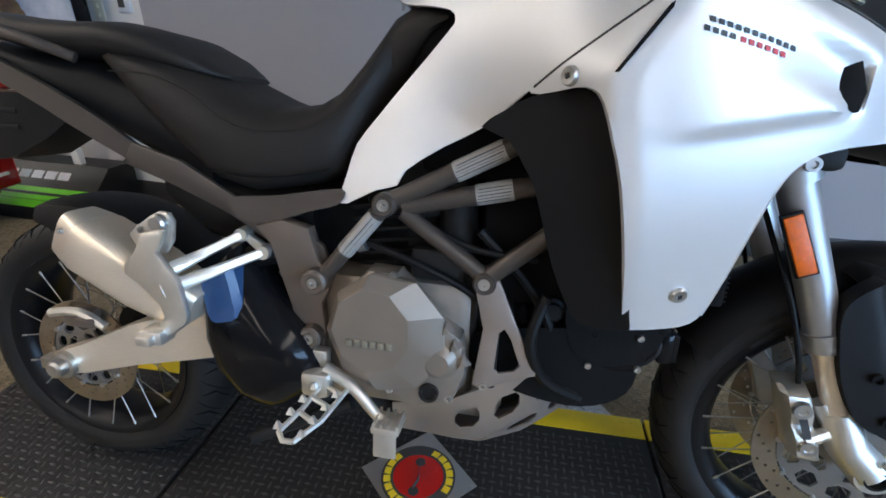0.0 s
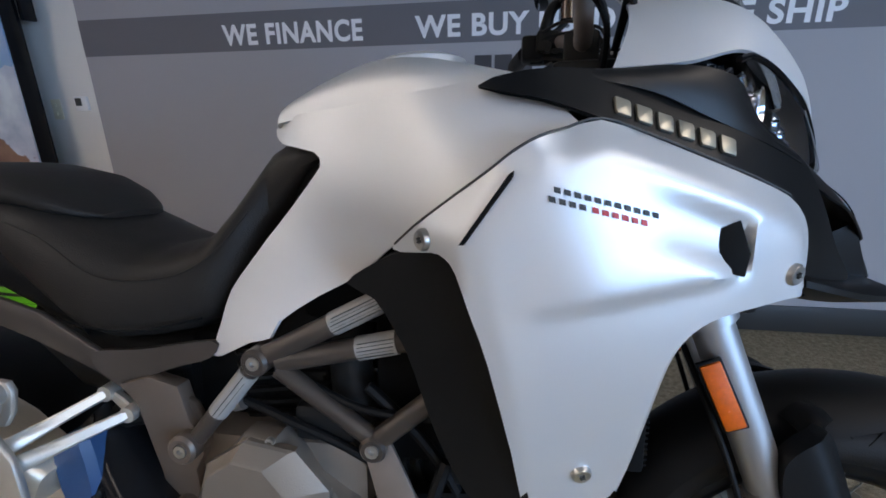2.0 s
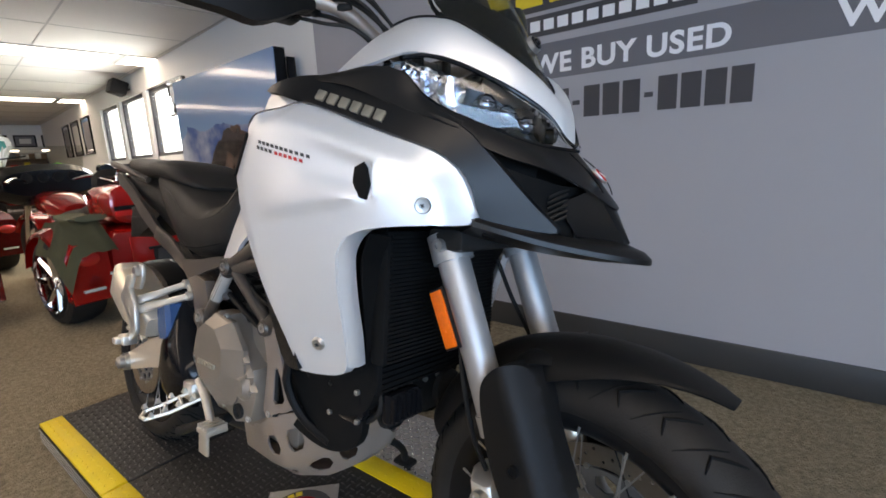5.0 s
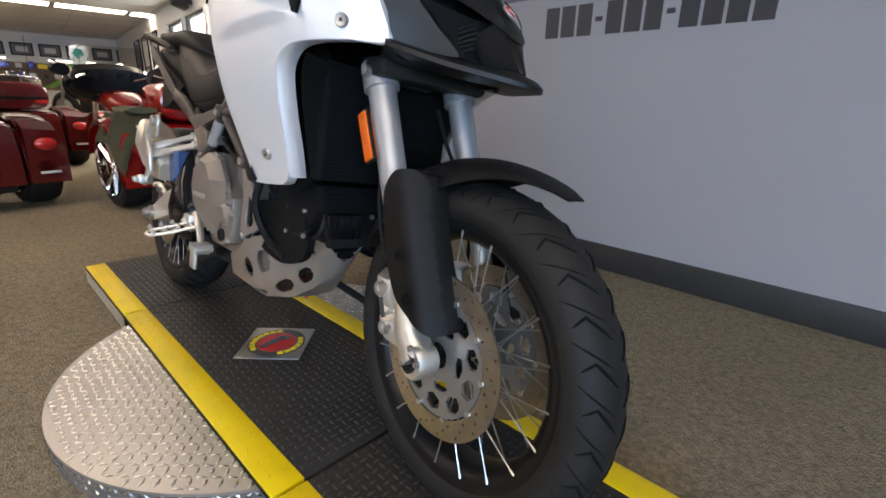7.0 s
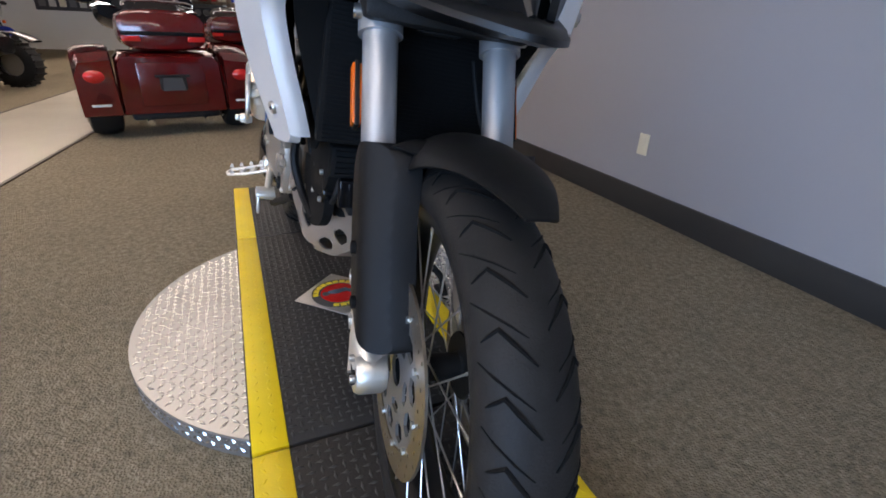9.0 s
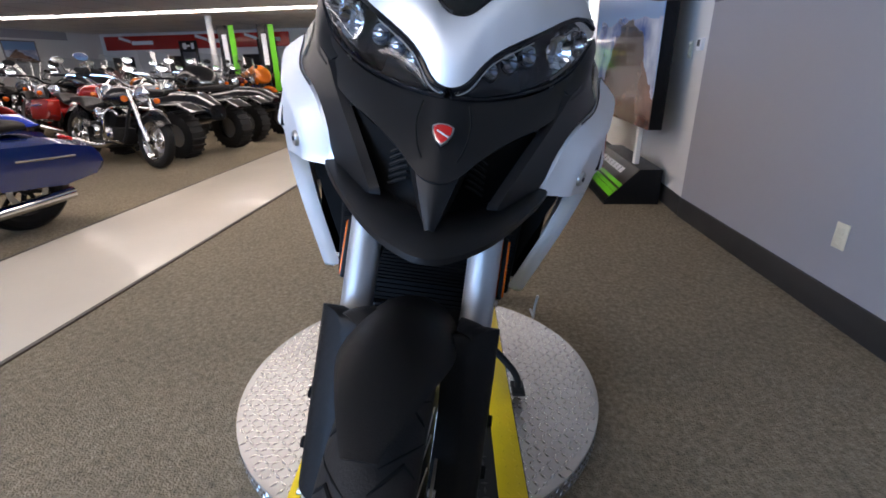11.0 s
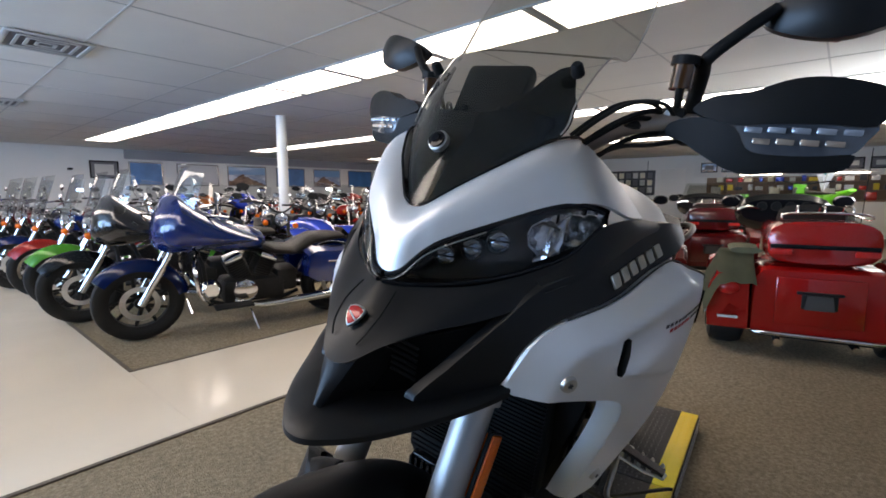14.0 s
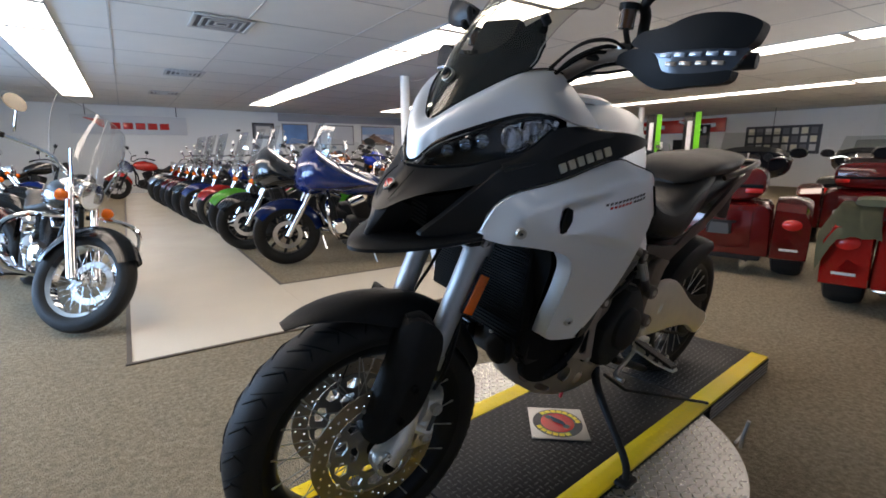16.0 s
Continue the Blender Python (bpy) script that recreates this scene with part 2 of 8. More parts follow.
M["mattread"] = surface("polished_rubber_tread", (0.034, 0.033, 0.032), 0.3, 0, 0.3, 6, 0.2, 220, dust=0.015)
M["framepaint"] = surface("warm_grey_frame_paint", (0.075, 0.060, 0.050), 0.36, 0.3, 0.15, 12, 0.1, 500)
M["carrier"] = surface("grey_disc_carrier", (0.26, 0.25, 0.24), 0.32, 0.6, 0.15, 30, 0.1, 400)
M["mat"] = surface("black_rubber_runway", (0.022, 0.021, 0.020), 0.5, 0, 0.35, 5, 0.3, 220, dust=0.010)
M["yellow"] = surface("yellow_safety_edge", (0.88, 0.62, 0.008), 0.42, 0, 0.14, 9, 0.25, 240)
M["tube"] = glowing("fluorescent_diffuser", (1.0, 0.955, 0.86), LAMP)
M["daylit"] = glowing("bright_street", (0.86, 0.95, 1.0), 5.0)
M["ivory"] = surface("ivory_outlet", (0.78, 0.72, 0.55), 0.4, 0, 0.03, 10)
M["green"] = surface("lime_green", (0.14, 0.62, 0.02), 0.35, 0, 0.06, 10)
M["olive"] = surface("olive_canvas_cloth", (0.10, 0.10, 0.055), 0.9, 0, 0.25, 14, 0.6, 500)
M["wood"] = surface("brown_wood", (0.22, 0.13, 0.07), 0.45, 0, 0.25, 6, 0.2, 60, stretch=(1, 1, 8))
M["skyprint"] = surface("blue_poster_print", (0.06, 0.20, 0.46), 0.35, 0, 0.5, 2.2)
M["paintings"] = mountain_print("mountain_print")


def paint(name, colour, rough=0.16, metal=0.1):
    return surface(name, colour, rough, metal, 0.08, 5, coat=0.7)


M["teal"] = surface("teal_print", (0.03, 0.32, 0.30), 0.5)
M["cherry"] = paint("cherry_red_paint", (0.34, 0.008, 0.006))
M["maroon"] = paint("dark_maroon_paint", (0.095, 0.004, 0.004))
M["navy"] = paint("dark_blue_paint", (0.0010, 0.014, 0.105))
M["blackpaint"] = paint("black_gloss_paint", (0.008, 0.008, 0.009))
M["redpaint"] = paint("bright_red_paint", (0.50, 0.02, 0.012))
M["greenpaint"] = paint("green_paint", (0.10, 0.42, 0.03))
M["bluepaint"] = paint("bright_blue_paint", (0.02, 0.06, 0.55))
M["silverpaint"] = paint("silver_paint", (0.5, 0.5, 0.5), 0.2, 0.6)
M["orangepaint"] = paint("orange_paint", (0.7, 0.17, 0.01))

# ---- building ----
from mathutils import geometry


def part(name, bm, material, parent, label="", sharp=38):
    """Links a bmesh as one mesh under a thing or under a part."""
    bmesh.ops.recalc_face_normals(bm, faces=bm.faces[:])
    me = bpy.data.meshes.new(name)
    bm.to_mesh(me)
    bm.free()
    for p in me.polygons:
        p.use_smooth = True
    me.set_sharp_from_angle(angle=math.radians(sharp))
    me.materials.append(M[material])
    ob = new(name, me)
    ob.parent = parent
    if label:
        ob["label"] = label
    return ob


def again(ob, name, m, parent=None):
    """One more object on the same mesh."""
    o = new(name, ob.data)
    o.parent = parent if parent else ob.parent
    o.matrix_basis = m
    for k in ("label", "kind"):
        if k in ob:
            o[k] = ob[k]
    return o


def thing(name, m, label, category, group=""):
    ob = new(name)
    ob.empty_display_size = 0.1
    ob.matrix_world = m
    return tagged(ob, label, category, group)


def structure(name, bm, material, label, category, sharp=38):
    return tagged(part(name, bm, material, None, "", sharp), label, category, "", "structure")


def join(*bms):
    out = bmesh.new()
    for b in bms:
        me = bpy.data.meshes.new("join")
        b.to_mesh(me)
        b.free()
        out.from_mesh(me)
        bpy.data.meshes.remove(me)
    return out


def moved(bm, m):
    bmesh.ops.transform(bm, matrix=m, verts=bm.verts[:])
    return bm


def mirrored(bm):
    bmesh.ops.transform(bm, matrix=Matrix.Diagonal((1, -1, 1, 1)), verts=bm.verts[:])
    bmesh.ops.reverse_faces(bm, faces=bm.faces[:])
    return bm


def box(a, b, bevel=0.0, seg=2):
    """A block between two corners."""
    bm = bmesh.new()
    a, b = Vector(a), Vector(b)
    bmesh.ops.create_cube(bm, size=1)
    s = b - a
    bmesh.ops.transform(bm, matrix=Matrix.Translation((a + b) / 2) @ Matrix.Diagonal((*[abs(v) for v in s], 1)), verts=bm.verts[:])
    if bevel:
        bmesh.ops.bevel(bm, geom=bm.edges[:], offset=bevel, segments=seg, affect="EDGES", profile=0.5)
    return bm


def spline(points, n=8, closed=False):
    """A smooth line through the points."""
    p = [Vector(q) for q in points]
    out, k = [], len(p)
    for i in range(k if closed else k - 1):
        a, b, c, d = (p[(i - 1) % k], p[i], p[(i + 1) % k], p[(i + 2) % k]) if closed else (p[max(i - 1, 0)], p[i], p[i + 1], p[min(i + 2, k - 1)])
        for j in range(n):
            t = j / n
            out.append(0.5 * ((2 * b) + (c - a) * t + (2 * a - 5 * b + 4 * c - d) * t * t + (3 * b - a - 3 * c + d) * t ** 3))
    if not closed:
        out.append(p[-1])
    return out


def grid_faces(bm, rows, closed_u=False, closed_v=False):
    vs = [[bm.verts.new(p) for p in r] for r in rows]
    nu, nv = len(vs), len(vs[0])
    for i in range(nu if closed_u else nu - 1):
        for j in range(nv if closed_v else nv - 1):
            q = [vs[i][j], vs[i][(j + 1) % nv], vs[(i + 1) % nu][(j + 1) % nv], vs[(i + 1) % nu][j]]
            try:
                bm.faces.new(q)
            except ValueError:
                pass
    return vs


def tube(points, radius, seg=10, smooth=0, flat=1.0, caps=True):
    """A round bar along a line; radius may be one number or one for each point."""
    pts = [Vector(p) for p in points]
    rad = list(radius) if isinstance(radius, (list, tuple)) else [radius] * len(pts)
    if smooth:
        k = len(pts)
        rad = [rad[min(i // smooth, k - 2)] * (1 - (i % smooth) / smooth) + rad[min(i // smooth + 1, k - 1)] * ((i % smooth) / smooth) for i in range((k - 1) * smooth)] + [rad[-1]]
        pts = spline(pts, smooth)
    bm = bmesh.new()
    rows, up = [], None
    for i, p in enumerate(pts):
        d = (pts[min(i + 1, len(pts) - 1)] - pts[max(i - 1, 0)]).normalized()
        if up is None:
            up = Vector((0, 1, 0)) if abs(d.y) < 0.9 else Vector((0, 0, 1))
        side = d.cross(up).normalized()
        up = side.cross(d).normalized()
        rows.append([p + (side * math.cos(a) + up * math.sin(a) * flat) * rad[i] for a in [2 * math.pi * j / seg for j in range(seg)]])
    vs = grid_faces(bm, rows, closed_v=True)
    if caps:
        bm.faces.new(vs[0][::-1])
        bm.faces.new(vs[-1])
    return bm


def lathe(profile, seg=24, m=None, closed=False):
    """Turns (radius, along) round the local y axis."""
    bm = bmesh.new()
    rows = [[Vector((r * math.cos(a), h, r * math.sin(a))) for r, h in profile] for a in [2 * math.pi * i / seg for i in range(seg)]]
    grid_faces(bm, rows, closed_u=True, closed_v=closed)
    if not closed:
        bmesh.ops.holes_fill(bm, edges=[e for e in bm.edges if e.is_boundary])
    bmesh.ops.remove_doubles(bm, verts=bm.verts[:], dist=1e-5)
    if m:
        moved(bm, m)
    return bm


def plate(outline, thick, holes=(), bevel=0.0, place=None):
    """A flat plate in x and z with holes, thick along y. place(x, z) may give the middle's y."""
    bm = bmesh.new()
    loops = [outline, *holes]
    pts, edges = [], []
    for lp in loops:
        k = len(pts)
        pts += [Vector(p) for p in lp]
        edges += [(k + i, k + (i + 1) % len(lp)) for i in range(len(lp))]
    v2, _, faces, *_ = geometry.delaunay_2d_cdt(pts, edges, [], 0, 1e-6)
    for s in (-0.5, 0.5):
        vs = [bm.verts.new((p.x, s * thick + (place(p.x, p.y) if place else 0), p.y)) for p in v2]
        for f in faces:
            c = sum((v2[i] for i in f), Vector((0, 0))) / len(f)
            if any(inside(c, h) for h in holes) or not inside(c, outline):
                continue
            try:
                bm.faces.new([vs[i] for i in (f if s < 0 else f[::-1])])
            except ValueError:
                pass
    bm.verts.ensure_lookup_table()
    half = len(v2)
    bm.verts.index_update()
    rim = [(e.verts[0].index, e.verts[1].index) for e in bm.edges if e.is_boundary]
    for a, b in rim:
        if a < half and b < half:
            bm.faces.new([bm.verts[a], bm.verts[b], bm.verts[b + half], bm.verts[a + half]])
    loose = [v for v in bm.verts if not v.link_faces]
    bmesh.ops.delete(bm, geom=loose, context="VERTS")
    if bevel:
        bmesh.ops.recalc_face_normals(bm, faces=bm.faces[:])
        sharp = [e for e in bm.edges if len(e.link_faces) == 2 and e.calc_face_angle(0) > 1.2]
        bmesh.ops.bevel(bm, geom=sharp, offset=bevel, segments=2, affect="EDGES", profile=0.5)
    return bm


def inside(c, loop):
    hit = False
    for i in range(len(loop)):
        (x0, z0), (x1, z1) = loop[i][:2], loop[i - 1][:2]
        if (z0 > c[1]) != (z1 > c[1]) and c[0] < (x1 - x0) * (c[1] - z0) / (z1 - z0) + x0:
            hit = not hit
    return hit


def soft_depth(control):
    """A thin-plate sheet through a few control heights (x, z, half width)."""
    c = np.array(control, float)
    p, v, n = c[:, :2], c[:, 2], len(c)

    def kern(r):
        return np.where(r > 0, r * r * np.log(r + 1e-12), 0)

    k = kern(np.linalg.norm(p[:, None] - p[None], axis=2)) + 2e-4 * np.eye(n)
    one = np.c_[np.ones(n), p]
    s = np.linalg.solve(np.block([[k, one], [one.T, np.zeros((3, 3))]]), np.r_[v, 0, 0, 0])
    return lambda x, z: float(kern(np.linalg.norm(p - [x, z], axis=1)) @ s[:n] + s[n] + s[n + 1] * x + s[n + 2] * z)


def panel(outline, depth, thick=0.006, step=0.014, n=5, edge=0.0):
    """A curved bodywork panel on the +y side: an outline in x and z laid on a depth sheet; the rim turns inward by edge."""
    loop = [Vector((p[0], p[1])) for p in spline([(x, z, 0) for x, z in outline], n, True)] if n > 1 else [Vector(p) for p in outline]
    bm = bmesh.new()
    f = bm.faces.new([bm.verts.new((p.x, 0, p.y)) for p in loop])
    lo = (min(p.x for p in loop), min(p.y for p in loop))
    hi = (max(p.x for p in loop), max(p.y for p in loop))
    for k, nrm in ((0, (1, 0, 0)), (1, (0, 0, 1))):
        c = lo[k] + step
        while c < hi[k]:
            co = (c, 0, 0) if k == 0 else (0, 0, c)
            bmesh.ops.bisect_plane(bm, geom=bm.verts[:] + bm.edges[:] + bm.faces[:], plane_co=co, plane_no=nrm, dist=1e-6)
            c += step
    bmesh.ops.remove_doubles(bm, verts=bm.verts[:], dist=1e-4)
    for v in bm.verts:
        v.co.y = depth(v.co.x, v.co.z)
    bmesh.ops.recalc_face_normals(bm, faces=bm.faces[:])
    if sum(f.normal.y for f in bm.faces) < 0:
        bmesh.ops.reverse_faces(bm, faces=bm.faces[:])
    bm.normal_update()
    rim = [e for e in bm.edges if e.is_boundary]
    if edge:
        got = bmesh.ops.extrude_edge_only(bm, edges=rim)
        for v in [g for g in got["geom"] if isinstance(g, bmesh.types.BMVert)]:
            v.co.y -= edge
    bmesh.ops.solidify(bm, geom=bm.faces[:], thickness=thick)
    return bm


def skin(a, b, n=16, m=6, bulge=0.0, out=(1, 0, 0.3), thick=0.005):
    """A sheet between two lines, swelling towards out."""
    la, lb = spline(a, n), spline(b, n)
    bm = bmesh.new()
    rows = []
    o = Vector(out).normalized()
    k = min(len(la), len(lb))
    for i in range(k):
        rows.append([la[i].lerp(lb[i], j / m) + o * bulge * math.sin(math.pi * j / m) for j in range(m + 1)])
    grid_faces(bm, rows)
    bmesh.ops.remove_doubles(bm, verts=bm.verts[:], dist=1e-5)
    bmesh.ops.recalc_face_normals(bm, faces=bm.faces[:])
    if thick:
        bmesh.ops.solidify(bm, geom=bm.faces[:], thickness=thick)
    return bm


def loft(sections, caps=True):
    """A closed body through rings of equal count."""
    bm = bmesh.new()
    vs = grid_faces(bm, [[Vector(p) for p in s] for s in sections], closed_v=True)
    if caps:
        bm.faces.new(vs[0][::-1])
        bm.faces.new(vs[-1])
    return bm


def ring(x, wide, low, high, n=20, power=2.6, lean=0.0, along="x"):
    """A rounded cross section: half width, bottom and top."""
    c, h = (low + high) / 2, (high - low) / 2
    out = []
    for i in range(n):
        a = 2 * math.pi * i / n
        y = math.copysign(abs(math.cos(a)) ** (2 / power), math.cos(a)) * wide
        z = math.copysign(abs(math.sin(a)) ** (2 / power), math.sin(a)) * h
        out.append((x + lean * z, y, c + z) if along == "x" else (y, x, c + z))
    return out


def bolt(r=0.009, h=0.006):
    """A socket-head bolt, its face towards -y."""
    return lathe([(0.0, -h * 0.35), (r * 0.45, -h * 0.35), (r * 0.5, -h), (r * 0.9, -h), (r, -h * 0.7), (r, 0.002)], 14)


def knurl(rows, mesh_name, size, height, material, parent, name, label):
    """Raised treads as one piece of stuff: rows of x, y, angle."""
    v, f = [], []
    for x, y, a in rows:
        c, s, k = math.cos(a), math.sin(a), len(v)
        for lx, ly, lz in ((-1, 0, 0), (0, -0.32, 0), (1, 0, 0), (0, 0.32, 0), (-0.55, 0, 1), (0.55, 0, 1)):
            v.append((x + (lx * c - ly * s) * size, y + (lx * s + ly * c) * size, lz * height))
        f += [(k, k + 1, k + 4), (k + 1, k + 5, k + 4), (k + 1, k + 2, k + 5), (k + 2, k + 3, k + 5), (k + 3, k + 4, k + 5), (k + 3, k, k + 4)]
    me = bpy.data.meshes.new(mesh_name)
    me.from_pydata(v, [], f)
    for p in me.polygons:
        p.use_smooth = True
    me.materials.append(M[material])
    ob = new(name, me)
    ob.parent = parent
    return tagged(ob, label, "", "", "stuff")


def words(text, size, depth, material, parent, m, name="lettering"):
    """Raised or printed words in the built-in font, their baseline's start at m."""
    cu = bpy.data.curves.new(name, "FONT")
    cu.body, cu.size, cu.extrude, cu.space_character = text, size, depth, 1.08
    cu.offset = 0.0042
    tmp = new("tmp_text", cu)
    me = bpy.data.meshes.new_from_object(tmp.evaluated_get(bpy.context.evaluated_depsgraph_get()))
    bpy.data.objects.remove(tmp)
    me.materials.clear()
    me.materials.append(M[material])
    ob = new(name, me)
    ob.parent = parent
    ob.matrix_basis = m
    return ob

# ---- the showroom ----
def ground_piece(name, p0, q0, p1, q1, low, high, material, label, category):
    ob = structure(name, box((p0, q0, low), (p1, q1, high)), material, label, category)
    ob.matrix_basis = Matrix.Rotation(TURN, 4, "Z")
    return ob


ground_piece("floor", -18.2, -16.4, 7.2, 4.6, FLOOR - 0.2, FLOOR, "carpet", "mottled brown loop-pile showroom carpet, flat and worn", "carpet")
TH = FLOOR + 0.004
ground_piece("walkway", 0.25, -15.4, 1.32, -1.74, FLOOR - 0.05, TH, "tile", "glossy cream tile walkway let into the carpet", "tile floor")
ground_piece("walkway_branch", -17.0, -2.85, 0.249, -1.74, FLOOR - 0.05, TH, "tile", "glossy cream tile walkway let into the carpet", "tile floor")
for nm, a in (("trim", (-17.0, -1.74, 1.35, -1.715)), ("trim", (-17.0, -2.875, 0.25, -2.85)), ("trim", (0.225, -15.4, 0.25, -2.85)), ("trim", (1.32, -15.4, 1.345, -1.74))):
    ground_piece(nm, *a, FLOOR - 0.05, FLOOR + 0.008, "joint", "dark strip along the edge of the carpet", "floor trim")

# the grey wall with the painted band
# WX1 ends the wall out of view, to lessen its bounced light
WX0, WX1, WSLOPE = -2.07, 2.30, -0.0197


def wall_y(x):
    return 1.843 + WSLOPE * x


WM = Matrix.Translation((0, 1.843, 0)) @ Matrix.Rotation(math.atan(WSLOPE), 4, "Z")   # local y = 0 is the wall's face, -y the room
wall_south = structure("wall_south", box((WX0, 0, FLOOR - 0.1), (WX1, 0.14, CEIL)), "wallgrey", "plain grey painted showroom wall", "wall")
wall_south.matrix_basis = WM
band = structure("wall_band", box((WX0, -0.002, 1.372), (WX1, 0.004, 1.556)), "band", "dark grey band painted along the wall", "wall band")
band.matrix_basis = WM
baseboard = structure("baseboard", box((WX0, -0.012, FLOOR), (WX1, 0.004, 0.062), 0.003), "base", "black rubber baseboard under the grey wall", "baseboard")
baseboard.matrix_basis = WM


def sign_words(text, x0, x1, z0, z1, material, label):
    """Capitals stuck on the wall band, each letter a piece of its own."""
    ob = words(text, 0.14, 0.0006, material, None, Matrix(), "letter")
    co = [v.co for v in ob.data.vertices]
    lx, hx, ly, hy = min(c.x for c in co), max(c.x for c in co), min(c.y for c in co), max(c.y for c in co)
    ob.data.transform(Matrix.Diagonal(((x1 - x0) / (hx - lx), (z1 - z0) / (hy - ly), 1, 1)) @ Matrix.Translation((-lx, -ly, 0)))
    bm = bmesh.new()
    bm.from_mesh(ob.data)
    bpy.data.objects.remove(ob)
    top = thing("wall_lettering", WM @ Matrix.Translation((x0, -0.0035, z0)) @ Matrix.Rotation(math.pi / 2, 4, "X"), label, "wall lettering")
    left = set(bm.verts)
    while left:
        heap, seen = [left.pop()], []
        while heap:
            v = heap.pop()
            seen.append(v)
            for e in v.link_edges:
                o = e.other_vert(v)
                if o in left:
                    left.remove(o)
                    heap.append(o)
        one, new_of = bmesh.new(), {}
        for v in seen:
            new_of[v] = one.verts.new(v.co)
        for f in {f for v in seen for f in v.link_faces}:
            one.faces.new([new_of[v] for v in f.verts])
        part("letter", one, material, top)
    bm.free()
    return top


for text, x0, x1 in (("WE FINANCE", -1.215, -0.45), ("WE BUY USED", -0.182, 0.757), ("WE SHIP", 1.098, 1.70)):
    sign_words(text, x0, x1, 1.398, 1.500, "letters", "white capital letters on the dark wall band")


def wall_bars(name, rows, material, label, back=0.0022):
    top = thing(name, WM.copy(), label, "wall lettering")
    for x0, x1, z0, z1 in rows:
        part("bar", box((x0, -0.003, z0), (x1, back - 0.0045, z1)), material, top)
    return top


x, digits = -0.25, []
for ch in "ddd-ddd-dddd":
    w = 0.083 if ch == "d" else 0.05
    digits.append((x, x + w, 1.158, 1.312) if ch == "d" else (x + 0.004, x + w - 0.006, 1.222, 1.245))
    x += w + 0.0155
wall_bars("wall_number", digits, "charcoal", "row of dark charcoal blocks on the grey wall")
web = thing("wall_decal", WM.copy(), "black and yellow decal above the dark wall band", "wall decal")
part("backing", box((-0.46, -0.003, 1.595), (0.62, -0.001, 1.70), 0.0), "charcoal", web)
part("upper_backing", box((-0.74, -0.003, 1.72), (0.72, -0.001, 1.90), 0.0), "charcoal", web)
for i in range(13):
    part("bar", box((-0.43 + i * 0.079, -0.0045, 1.622), (-0.43 + i * 0.079 + 0.058, -0.003, 1.675)), "letters", web)
for i in range(7):
    part("bar", box((-0.68 + i * 0.2, -0.0045, 1.752), (-0.68 + i * 0.2 + 0.16, -0.003, 1.868)), "yellowink", web, "yellow block")

outlet = thing("wall_outlet", WM @ Matrix.Translation((-0.567, 0, 0.300)), "ivory plastic socket plate on the grey wall", "outlet")
part("cover_plate", box((-0.036, -0.007, -0.058), (0.036, 0.0, 0.058), 0.003), "ivory", outlet)
for dz in (-0.022, 0.022):
    part("socket", box((-0.016, -0.009, dz - 0.014), (0.016, -0.006, dz + 0.014), 0.003), "ivory", outlet)

# the white wall beyond, turned a little away, with windows
wx = Vector((-0.9945, 0.1044, 0))
SIDE = Matrix.Translation((WX0, wall_y(WX0) + 0.003, 0)) @ Matrix(((wx.x, -wx.y, 0, 0), (wx.y, wx.x, 0, 0), (0, 0, 1, 0), (0, 0, 0, 1)))
# local x runs away along the wall, local y > 0 is the room
WIN = [(3.25, 4.45), (4.62, 5.95), (6.12, 7.35)]
ZW0, ZW1, WLEN = 1.17, 2.10, 15.9
segs = [box((0, -0.14, FLOOR - 0.1), (WLEN, 0, ZW0)), box((0, -0.14, ZW1), (WLEN, 0, CEIL))]
edge = 0.0
for a, b in WIN + [(WLEN, WLEN)]:
    segs.append(box((edge, -0.14, ZW0), (a, 0, ZW1)))
    edge = b
wall_side = structure("wall_side", join(*segs), "wallwhite", "white painted wall with three windows", "wall")
wall_side.matrix_basis = SIDE
bb2 = structure("baseboard_side", box((0, 0, FLOOR), (WLEN, 0.012, 0.062), 0.003), "base", "black rubber baseboard under the white wall", "baseboard")
bb2.matrix_basis = SIDE
for i, (a, b) in enumerate(WIN):
    w = tagged(thing("window_%d" % (i + 1), SIDE.copy(), "tall aluminium-framed shop window, bright daylight outside", "window"), kind="structure")
    for c0, c1 in (((a, -0.1, ZW0), (a + 0.05, -0.04, ZW1)), ((b - 0.05, -0.1, ZW0), (b, -0.04, ZW1)), ((a + 0.05, -0.1, ZW1 - 0.05), (b - 0.05, -0.04, ZW1)), ((a + 0.05, -0.1, ZW0), (b - 0.05, -0.04, ZW0 + 0.05))):
        part("frame_bar", box(c0, c1, 0.004), "charcoal", w)
    pane = part("pane", box((a + 0.05, -0.074, ZW0 + 0.05), (b - 0.05, -0.07, ZW1 - 0.05)), "pane", w)
    pane.visible_shadow = False
street = structure("backdrop", box((1.6, -0.62, 0.2), (15.0, -0.60, 3.4)), "daylit", "bright daylight outside the shop windows", "daylight")
street.matrix_basis = SIDE

# closing walls
def room_wall(name, p0, q0, p1, q1, material, label, z1=CEIL, z0=FLOOR - 0.1):
    return ground_piece(name, p0, q0, p1, q1, z0, z1, material, label, "wall")


